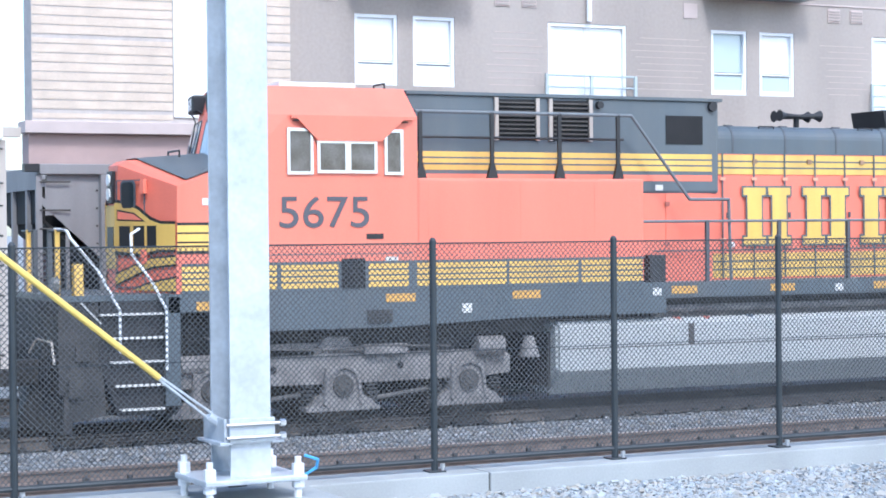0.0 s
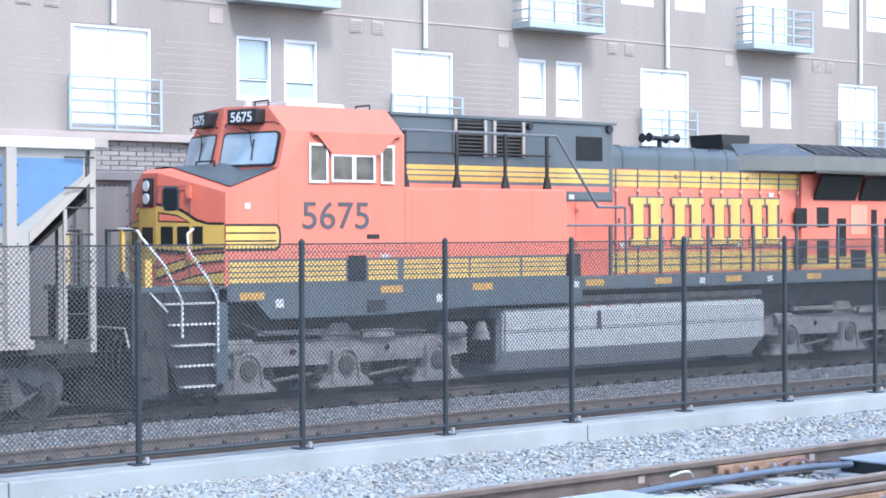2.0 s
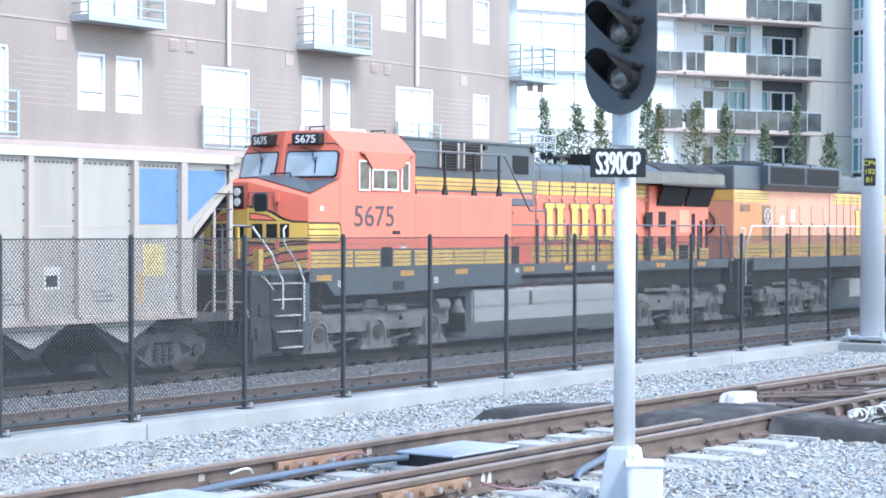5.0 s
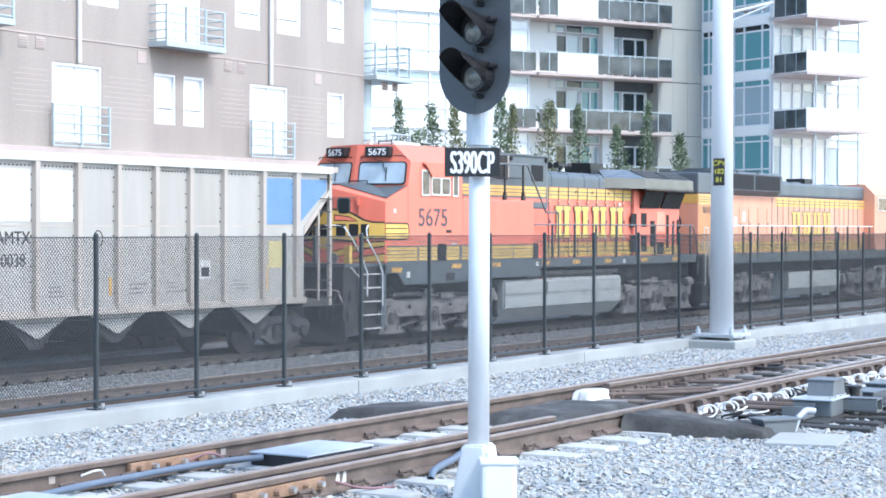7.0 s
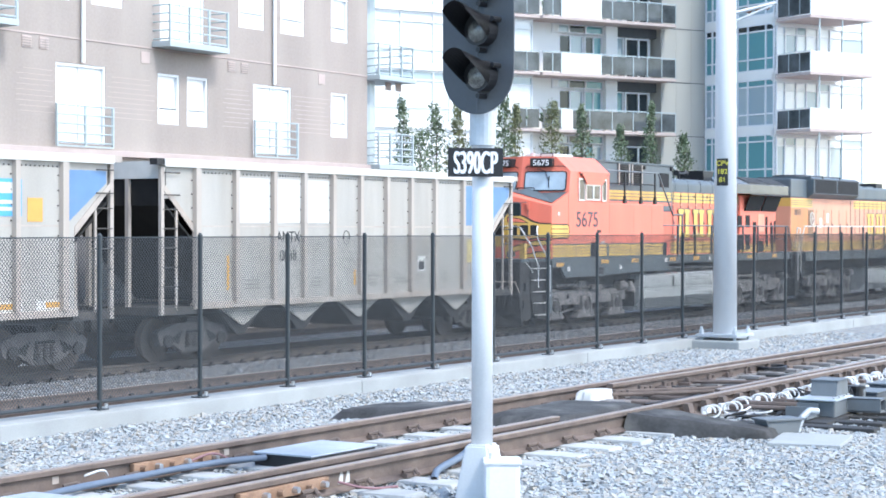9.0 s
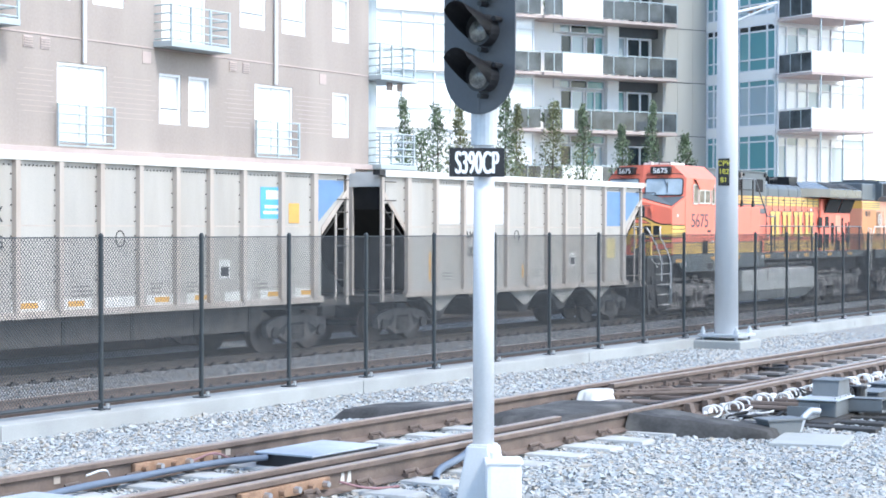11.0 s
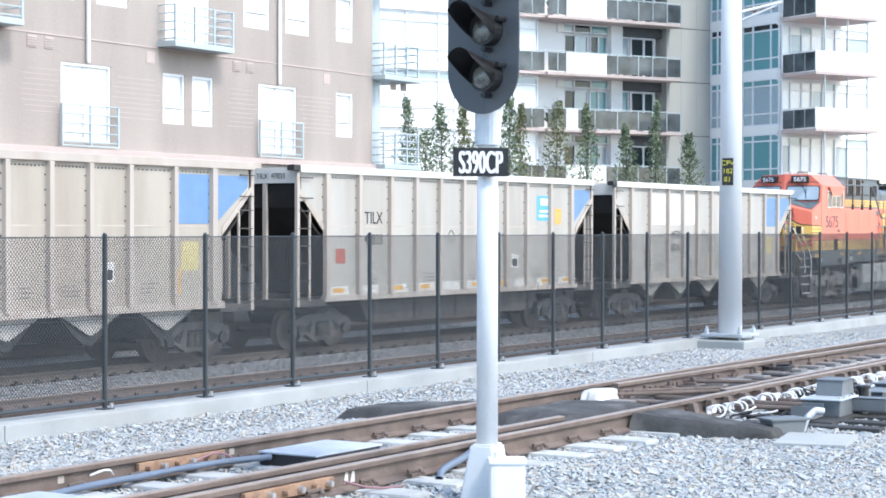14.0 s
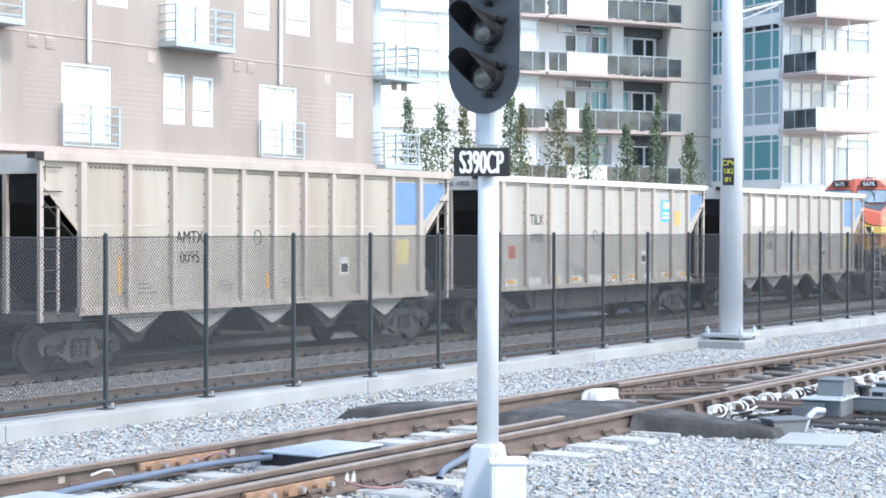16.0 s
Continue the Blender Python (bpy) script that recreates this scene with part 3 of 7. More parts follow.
def build_signal():
    x, y = 10.42, 6.08
    root = thing("railway_signal", "silver signal mast with dark two-lamp target and black name sign", "signal", at=pose(x, y, -0.05))
    aim_z = -83
    bm = B()
    rod(bm, (0, 0, 0.3), (0, 0, 2.85), 0.072, 20, 0.068)
    part("mast", bm, SILVER, root, smooth=True)
    bm = B()
    rod(bm, (0, 0, 2.40), (0, 0, 2.64), 0.088, 20)
    rod(bm, (0, 0, 2.64), (0, 0, 2.665), 0.10, 20)
    part("mast_collar", bm, GALV, root, "weathered grey collar")
    # split cast base with a junction box
    bm = B()
    prism(bm, [(-0.17, 0.0), (0.17, 0.0), (0.08, 0.42), (-0.08, 0.42)], "y", -0.10, 0.10)
    bmesh.ops.bevel(bm, geom=bm.edges[:], offset=0.015, segments=2, affect="EDGES")
    part("base_casting", bm, SILVER, root, at=pose(0, 0, 0, 0, 0, aim_z))
    bm = B()
    box(bm, 0.01, 0.24, -0.31, -0.08, 0.06, 0.33, 0.03)
    box(bm, 0.0, 0.25, -0.32, -0.07, 0.315, 0.345, 0.012)
    rod(bm, (0.07, -0.2, 0.34), (0.07, -0.2, 0.385), 0.03, 10)
    part("junction_box", bm, POLEPAINT, root, at=pose(0, 0, 0, 0, 0, -58))
    # target and lamps turn towards the trains
    head = part("target", prism(B(), [(0.285 * math.cos(a), 0.285 * math.sin(a) - 0.36) for a in [math.pi + i * math.pi / 20 for i in range(21)]] +
                                [(0.285 * math.cos(a), 0.285 * math.sin(a) + 0.36) for a in [i * math.pi / 20 for i in range(21)]], "y", -0.006, 0.006), SIGNALGREY, root,
                "dark grey rounded background plate", at=pose(0, 0, 3.245, 0, 0, aim_z - 12) @ Matrix.Translation((0.04, -0.11, 0)))
    for dz in (-0.40, -0.10, 0.20, 0.50):
        bm = B()
        rod(bm, (0.06, 0.10, dz), (0.06, -0.10, dz), 0.104, 20)
        for k in range(3):
            a = radians(30 + k * 120)
            rod(bm, (0.06 + 0.13 * math.cos(a), 0.0, dz + 0.13 * math.sin(a)), (0.06 + 0.13 * math.cos(a), -0.09, dz + 0.13 * math.sin(a)), 0.018, 8)
        lamp = part("lamp_unit", bm, BLACK, head)
        bm = B()
        bmesh.ops.create_uvsphere(bm, u_segments=16, v_segments=8, radius=0.074, matrix=Matrix.Translation((0.06, -0.10, dz - 0.012)) @ Matrix.Diagonal((1, 0.35, 1, 1)))
        part("lens", bm, LENS, lamp, "clear glass lens, unlit", smooth=True)
        # visor: an open half tube
        bm = B()
        rings = []
        for j in range(7):
            yy = -0.08 - j * 0.046
            sweep = 2.25 - j * 0.18
            ring = [bm.verts.new((0.06 + 0.102 * math.sin(s), yy, dz + 0.102 * math.cos(s) + 0.010 * j)) for s in [sweep * (i / 8 - 1) for i in range(17)]]
            rings.append(ring)
        for r0, r1 in zip(rings, rings[1:]):
            for i in range(16):
                bm.faces.new((r0[i], r0[i + 1], r1[i + 1], r1[i]))
        bmesh.ops.solidify(bm, geom=bm.faces[:], thickness=0.004)
        part("visor", bm, BLACK, lamp, "black metal visor")
    bm = B()
    rod(bm, (0.0, 0.02, -0.62), (0.0, 0.02, 0.5), 0.03, 10)
    part("bracket", bm, SIGNALGREY, head)
    sign = part("name_sign", box(B(), -0.228, 0.135, -0.110, -0.102, 2.19, 2.38, 0.002), BLACK, root, "black sign with white characters", at=pose(0, 0, 0, 0, 0, -60))
    for k, dx in enumerate((-0.005, 0.0, 0.005)):
        lettering("lettering", "S390CP", 0.21, SIGNWHITE, sign, facing(dx - 0.046, -0.1135 - 0.0005 * k, 2.212), 0.43)
    return root


# ---- switch, crossing mat and cables on the near track ----
def lump(bm, x0, x1, y0, y1, z0, z1, seed, blunt=False):
    """A worn, sagging rubber pad: a gridded block with an uneven top."""
    nx, ny = 14, 10
    rng = random.Random(seed)
    rows = []
    for j in range(ny + 1):
        row = []
        for i in range(nx + 1):
            u, v = i / nx, j / ny
            edge = min(u, 1 - u, v, 1 - v + (0.2 if blunt else 0.0))
            h = z0 + (z1 - z0) * min(1, edge * 9) ** 0.6 + rng.uniform(-0.008, 0.008)
            row.append(bm.verts.new((x0 + (x1 - x0) * u + rng.uniform(-0.02, 0.02), y0 + (y1 - y0) * v, h)))
        rows.append(row)
    for a, b in zip(rows, rows[1:]):
        for i in range(nx):
            bm.faces.new((a[i], a[i + 1], b[i + 1], b[i]))
    return bm


def cable(name, pts, r, material, label, group=""):
    """A smooth round cable through points."""
    cu = bpy.data.curves.new(name, "CURVE")
    cu.dimensions, cu.bevel_depth, cu.bevel_resolution, cu.resolution_u = "3D", r, 2, 5
    sp = cu.splines.new("BEZIER")
    sp.bezier_points.add(len(pts) - 1)
    for p, q in zip(sp.bezier_points, pts):
        p.co = q
        p.handle_left_type = p.handle_right_type = "AUTO"
    tmp = bpy.data.objects.new(name, cu)
    me = bpy.data.meshes.new_from_object(tmp)
    bpy.data.objects.remove(tmp)
    me.materials.clear()
    me.materials.append(material)
    return tagged(new(name, me), label, "cable", group)


def build_switch():
    for k, (x0, x1, y0, y1, z0, z1) in enumerate(((14.3, 16.2, 7.45, 8.44, -0.04, 0.115), (14.42, 15.20, 5.62, 6.985, -0.06, 0.165), (14.9, 16.0, 8.70, 10.6, -0.10, 0.08))):
        bm = lump(B(), x0, x1, y0, y1, z0, z1, k, k == 1)
        if k:
            for v in bm.verts:
                far = (6.93 - v.co.y) / 1.4 if k == 1 else (v.co.y - 8.7) / 1.9
                v.co.z -= 0.10 * max(0, far)
                if k == 1:
                    v.co.x += (14.78 - v.co.x) * 0.75 * max(0, far) ** 1.6
        tagged(part("rubber_pad", bm, RUBBER, smooth=True), "worn black rubber crossing pad laid across the track", "rubber pad", "rubber pads")
    tagged(part("cover_slab", box(B(), -0.42, 0.42, -0.30, 0.30, 0, 0.05, 0.01), CONCRETE, at=pose(14.70, 5.36, -0.02, 0, 0, 12)), "pale concrete cover slab lying in the ballast", "slab")
    for x, y, w, d in ((11.30, 8.06, 0.86, 0.52), (8.05, 7.98, 0.8, 0.5)):
        bx = thing("impedance_box", "flat grey steel box between the rails", "equipment box", "flat boxes", at=pose(x, y, 0.0))
        part("box_body", box(B(), -w / 2, w / 2, -d / 2, d / 2, 0.0, 0.11, 0.01), BLACK, bx)
        part("lid", box(B(), -w / 2 - 0.01, w / 2 + 0.01, -d / 2 - 0.01, d / 2 + 0.01, 0.11, 0.125, 0.006), GALV, bx, "pale worn lid")
    cable("conduit", [(8.0, 8.15, 0.05), (8.8, 8.34, 0.07), (9.6, 8.40, 0.07), (10.5, 8.36, 0.08), (10.85, 8.2, 0.09)], 0.024, CABLEBLUE, "thick blue-grey conduit lying between the rails")
    cable("conduit", [(10.9, 6.75, 0.02), (11.2, 6.90, 0.05), (11.6, 6.92, 0.12), (11.75, 6.95, 0.16), (11.95, 6.97, 0.1)], 0.028, CABLEBLUE, "blue-grey conduit bent up beside the rail")
    cable("signal_wire", [(10.3, 8.47, 0.10), (10.5, 8.42, 0.14), (10.75, 8.38, 0.06), (10.9, 8.3, 0.09)], 0.009, CABLEPINK, "thin dull pink wire at the rail joint")
    cable("signal_wire", [(10.0, 6.95, 0.1), (10.15, 6.85, 0.05), (10.5, 6.8, 0.02)], 0.009, CABLEPINK, "thin dull pink wire at the rail joint")
    cable("signal_wire", [(9.2, 8.48, 0.12), (9.3, 8.42, 0.15), (9.42, 8.47, 0.1)], 0.008, CABLEWHITE, "short white bond wire on the rail")
    # white heater hoses looped along the switch
    rng = random.Random(3)
    for i in range(16):
        x = 15.75 + i * 0.42
        y = 6.90 - rng.uniform(0, 0.12)
        r = rng.uniform(0.05, 0.095)
        pts = [(x + 0.42 * r * math.cos(a) + 0.012 * k, y - 0.12 - 0.9 * r * math.cos(a), 0.085 + 0.75 * r * math.sin(a)) for k, a in enumerate([j * 0.7 for j in range(15)])]
        cable("heater_hose", pts, 0.0095, CABLEWHITE, "looped white switch heater hose beside the rail", "heater hoses")
        cl = B()
        box(cl, -0.055, 0.055, -0.03, 0.03, 0.02, 0.085, 0.015)
        rod(cl, (-0.03, 0, 0.05), (-0.09, -0.03, -0.01), 0.018, 8)
        tagged(part("hose_fitting", cl, CABLEWHITE, at=pose(x + 0.22, 6.86, 0.03, 0, 0, rng.uniform(-30, 30))), "white heater hose fitting", "fitting", "hose fittings")
        br = B()
        prism(br, [(-0.20, 0.0), (0.0, 0.0), (0.0, 0.13), (-0.05, 0.13), (-0.08, 0.04), (-0.20, 0.03)], "x", -0.05, 0.05)
        tagged(part("rail_brace", br, RUST, at=pose(x, NEAR_RAIL - 0.05, 0.03)), "rusty rail brace against the stock rail", "rail brace", "rail braces")
    for i in range(14):
        bm = B()
        box(bm, -0.07, 0.07, -0.14, 0.0, 0.0, 0.055, 0.01)
        rod(bm, (0, -0.08, 0.06), (0, -0.08, 0.11), 0.03, 6)
        tagged(part("rail_brace", bm, RUST, at=pose(16.8 + i * 0.61, FAR_RAIL - 0.24, 0.04)), "rusty rail brace against the stock rail", "rail brace", "rail braces")
        tagged(part("slide_plate", box(B(), -0.11, 0.11, 0.20, 0.64, 0.0, 0.03), TRUCKGREY, at=pose(16.5 + i * 0.61, 7.75, 0.04)), "grey greased slide plate on the tie", "slide plate", "slide plates")
    for i in range(16):
        x = 17.0 + i * 0.36
        tagged(part("web_bolt", rod(B(), (x, FAR_RAIL - 0.01, 0.105), (x, FAR_RAIL - 0.05, 0.105), 0.018, 6), UNDER), "dark bolt through the rail web", "bolt", "rail web bolts")
    for x in (17.2, 17.7, 18.3, 19.2):
        bm = box(B(), -0.09, 0.09, -0.10, 0.0, 0.0, 0.08, 0.02)
        rod(bm, (-0.04, -0.09, 0.04), (-0.04, -0.15, 0.04), 0.025, 6)
        rod(bm, (0.04, -0.09, 0.04), (0.04, -0.15, 0.04), 0.025, 6)
        tagged(part("rod_clamp", bm, RUST, at=pose(x, FAR_RAIL - 0.04, 0.06)), "rusty bolted clamp on the switch rail", "clamp", "rail clamps")
    for x, lab in ((17.0, RUST), (17.35, RUST), (18.1, UNDER)):
        tagged(part("switch_rod", rod(B(), (x, 5.9, 0.07), (x + 0.05, 8.5, 0.07), 0.025, 8), lab), "steel switch rod across the track", "switch rod", "switch rods")
    bm = lump(B(), 16.30, 16.78, 8.20, 8.45, 0.05, 0.165, 9)
    tagged(part("white_wrap", bm, WHITE, smooth=True), "white cloth wrap over the switch rod end", "wrap")
    ring = thing("cable_coil", "dark coil of cable on the rail side", "cable coil", at=pose(21.0, 8.15, 0.10))
    for k in range(2):
        bm = B()
        n = 20
        pts = [(0.26 * math.cos(2 * math.pi * i / n), 0.15 * math.sin(2 * math.pi * i / n), 0.02 * k) for i in range(n + 1)]
        pipe(bm, pts, 0.014, 5)
        part("loop", bm, BLACK, ring)
    # timbers, lever rods and bolted fittings between the rails
    rng = random.Random(8)
    for i in range(9):
        x = 16.25 + i * 0.56
        tagged(part("switch_timber", box(B(), -0.11, 0.11, -0.62, 0.62, -0.08, 0.055, 0.015), RUST if i % 3 == 1 else UNDER, at=pose(x, 7.78, 0.0, 0, 0, rng.uniform(-1.5, 1.5))), "weathered brown timber between the rails", "timber", "switch timbers")
        if i == 0:
            continue
        fit = thing("rail_fitting", "rusty bolted plate against the far rail", "fitting", "rail fittings", at=pose(x + 0.2, FAR_RAIL - 0.30, 0.055))
        part("plate", box(B(), -0.12, 0.12, -0.10, 0.14, 0.0, 0.022, 0.004), TRUCKGREY, fit)
        for dx in (-0.07, 0.07):
            part("bolt", rod(B(), (dx, -0.04, 0.02), (dx, -0.04, 0.075), 0.022, 6), RUST, fit)
    for k, (xa, ya, xb, yb) in enumerate(((16.6, 8.35, 17.7, 7.25), (17.0, 8.42, 18.1, 7.35), (18.6, 8.4, 18.9, 7.1))):
        tagged(part("lever_rod", rod(B(), (xa, ya, 0.10), (xb, yb, 0.12), 0.022, 8), RUST), "rusty lever rod lying across the ties", "rod", "lever rods")
    cable("bond_cable", [(16.2, 7.6, 0.08), (16.9, 7.45, 0.10), (17.8, 7.6, 0.08), (18.8, 7.4, 0.1)], 0.012, BLACK, "black cable lying between the rails")
    for i in range(10):
        x, y = 16.0 + i * 0.36, 6.62 - rng.uniform(0.0, 0.22)
        pts = [(x + rng.uniform(-0.2, 0.2), y + rng.uniform(-0.12, 0.12), 0.03 + rng.uniform(0, 0.07)) for _ in range(7)]
        cable("heater_lead", pts, 0.010, CABLEWHITE if i % 2 else BLACK, "tangled heater lead beside the rail", "heater leads")
    # switch machine on its timbers
    sm = thing("switch_machine", "grey electric switch machine with motor, gearbox and throw rods", "switch machine", at=pose(16.62, 5.95, 0.0, 0, 0, 4))
    part("base_frame", box(B(), -0.75, 1.5, -0.26, 0.26, 0.0, 0.04, 0.01), UNDER, sm)
    part("gear_case", box(B(), -0.28, 0.30, -0.20, 0.16, 0.03, 0.19, 0.02), BOXGREY, sm)
    part("cover_plate", box(B(), -0.31, 0.31, -0.22, 0.18, 0.19, 0.205, 0.006), GALV, sm, "pale worn cover plate")
    part("motor_case", prism(B(), [(0.06, 0.205), (0.50, 0.205), (0.46, 0.345), (0.10, 0.345)], "y", -0.12, 0.13), BOXGREY, sm)
    part("motor_case_lid", box(B(), 0.09, 0.47, -0.13, 0.14, 0.345, 0.358, 0.004), BOXGREY, sm)
    part("side_channel", prism(B(), [(-0.72, 0.05), (-0.34, 0.05), (-0.34, 0.17), (-0.36, 0.17), (-0.36, 0.07), (-0.70, 0.07), (-0.70, 0.17), (-0.72, 0.17)], "y", -0.06, 0.14), BOXGREY, sm)
    ch = B()
    for w in ((-0.11, -0.095, 0.06, 0.19), (0.095, 0.11, 0.06, 0.19), (-0.11, 0.11, 0.06, 0.075), (-0.11, 0.11, 0.175, 0.19)):
        box(ch, w[0], w[1], -0.52, -0.20, w[2], w[3])
    part("cable_trough", ch, BOXGREY, sm, "open-ended grey box channel", at=pose(0.26, 0, 0))
    for bx in (-0.24, -0.05, 0.14, 0.27):
        part("cover_bolt", rod(B(), (bx, -0.18, 0.20), (bx, -0.18, 0.225), 0.014, 6), CHROME, sm)
    part("motor", rod(B(), (0.52, 0, 0.17), (0.72, 0, 0.17), 0.10, 16), UNDER, sm)
    for k in range(4):
        part("motor_fin", rod(B(), (0.55 + k * 0.045, 0, 0.17), (0.565 + k * 0.045, 0, 0.17), 0.115, 16), BLACK, sm)
    part("crank_cover", rod(B(), (0.86, -0.10, 0.04), (0.86, -0.10, 0.22), 0.075, 14), BLACK, sm)
    part("crank_cap", rod(B(), (0.86, -0.10, 0.22), (0.86, -0.10, 0.25), 0.095, 14), BLACK, sm)
    part("junction_box", box(B(), 1.10, 1.45, -0.05, 0.2, 0.04, 0.17, 0.02), BOXGREY, sm)
    part("throw_rod", rod(B(), (0.1, 0.1, 0.10), (0.1, 0.95, 0.10), 0.03, 8), RUST, sm)
    part("throw_rod", rod(B(), (-0.15, 0.1, 0.09), (-0.15, 0.95, 0.09), 0.024, 8), RUST, sm)
    for k in range(6):
        part("tie_timber", box(B(), -1.0 + k * 0.5, -0.78 + k * 0.5, -0.75 + 0.05 * (k % 2), 0.55, -0.10, 0.03, 0.01), UNDER, sm)
    fb = thing("foundation_box", "grey cast cable box with bent white conduit, beside the switch machine", "equipment box", at=pose(15.08, 5.80, 0.0, 0, 0, -35))
    bm = B()
    prism(bm, [(-0.13, -0.02), (0.13, -0.02), (0.18, 0.13), (-0.18, 0.13)], "y", -0.10, 0.10)
    part("box_body", bm, BOXGREY, fb)
    part("lid", box(B(), -0.20, 0.20, -0.12, 0.12, 0.13, 0.15, 0.006), BOXGREY, fb)
    part("conduit_elbow", pipe(B(), [(0.20, 0, 0.02), (0.25, 0, 0.14), (0.33, 0, 0.20), (0.42, 0, 0.19)], 0.028, 10), GALV, fb, "pale bent conduit")
    for x, y, w in ((18.6, 6.1, 0.5), (19.6, 6.3, 0.4), (20.6, 6.0, 0.6)):
        bx = thing("equipment_box", "small dark equipment box beside the switch", "equipment box", "switch boxes", at=pose(x, y, 0.0))
        part("box_body", box(B(), -w / 2, w / 2, -0.12, 0.12, 0.0, 0.10, 0.02), SIGNALGREY, bx)
        part("lid", box(B(), -w / 2 - 0.015, w / 2 + 0.015, -0.13, 0.13, 0.10, 0.116, 0.006), BOXGREY, bx)
    for k in range(5):
        y = 6.5 - k * 0.2
        cable("black_cable", [(16.0 + k * 0.3, y, 0.02), (16.8 + k * 0.3, y + 0.15 * math.sin(k), 0.05), (18.0, y - 0.1, 0.03), (20.0 + 0.3 * k, y + 0.1, 0.03)], 0.018, BLACK, "black cable lying in the ballast", "black cables")


# ---- apartment house ----
BAY, HOUSE_Y = 8.33, 33.0


def wall_with_openings(bm, x0, x1, z0, z1, y0, y1, holes):
    xs = sorted({x0, x1, *(v for h in holes for v in h[:2] if x0 < v < x1)})
    zs = sorted({z0, z1, *(v for h in holes for v in h[2:] if z0 < v < z1)})
    for za, zb in zip(zs, zs[1:]):
        run = None
        for xa, xb in zip(xs, xs[1:]):
            solid = not any(h[0] - 1e-6 < (xa + xb) / 2 < h[1] + 1e-6 and h[2] < (za + zb) / 2 < h[3] for h in holes)
            if solid:
                run = (run[0] if run else xa, xb)
            elif run:
                box(bm, run[0], run[1], y0, y1, za, zb)
                run = None
        if run:
            box(bm, run[0], run[1], y0, y1, za, zb)


def window_unit(parent, x0, x1, z0, z1, glass, low_glass, split=0.34):
    """White sash window with a fixed upper pane and a low opening sash."""
    w = part("window", wall_frame(x0, x1, z0, z1, 0.07), FRAMEWHITE, parent, "white sash window, blind drawn")
    zm = z0 + (z1 - z0) * split
    part("pane", box(B(), x0 + 0.06, x1 - 0.06, 0.10, 0.115, zm + 0.02, z1 - 0.06), glass, w)
    part("pane", box(B(), x0 + 0.10, x1 - 0.10, 0.07, 0.085, z0 + 0.09, zm - 0.03), low_glass, w)
    part("sash", wall_frame(x0 + 0.055, x1 - 0.055, z0 + 0.055, zm, 0.045, 0.055, 0.11), FRAMEWHITE, w)
    line = B()
    box(line, x0 + 0.09, x1 - 0.09, 0.052, 0.06, zm - 0.05, zm - 0.03)
    part("sash_seal", line, SIGNALGREY, w)


def wall_frame(x0, x1, z0, z1, t, y0=0.02, y1=0.14):
    bm = B()
    box(bm, x0, x0 + t, y0, y1, z0, z1)
    box(bm, x1 - t, x1, y0, y1, z0, z1)
    box(bm, x0 + t, x1 - t, y0, y1, z0, z0 + t)
    box(bm, x0 + t, x1 - t, y0, y1, z1 - t, z1)
    return bm


def railing(parent, x0, x1, z0, z1, y, depth=0.0, bars=4):
    """Round bars (returned to the wall where the balcony has depth) and slim posts, each a part."""
    for i in range(bars + 1):
        z = z0 + (z1 - z0) * i / bars
        pts = [(x0, y + depth, z), (x0, y, z), (x1, y, z), (x1, y + depth, z)] if depth else [(x0, y, z), (x1, y, z)]
        part("rail_bar", pipe(B(), pts, 0.022, 6), RAILBLUE, parent)
    for x in ((x0, (x0 + x1) / 2, x1) if not depth else (x0, x0 + (x1 - x0) / 3, x0 + (x1 - x0) * 2 / 3, x1)):
        part("rail_post", box(B(), x - 0.03, x + 0.03, y - 0.03, y + 0.03, z0 - 0.08, z1 + 0.02), RAILBLUE, parent)


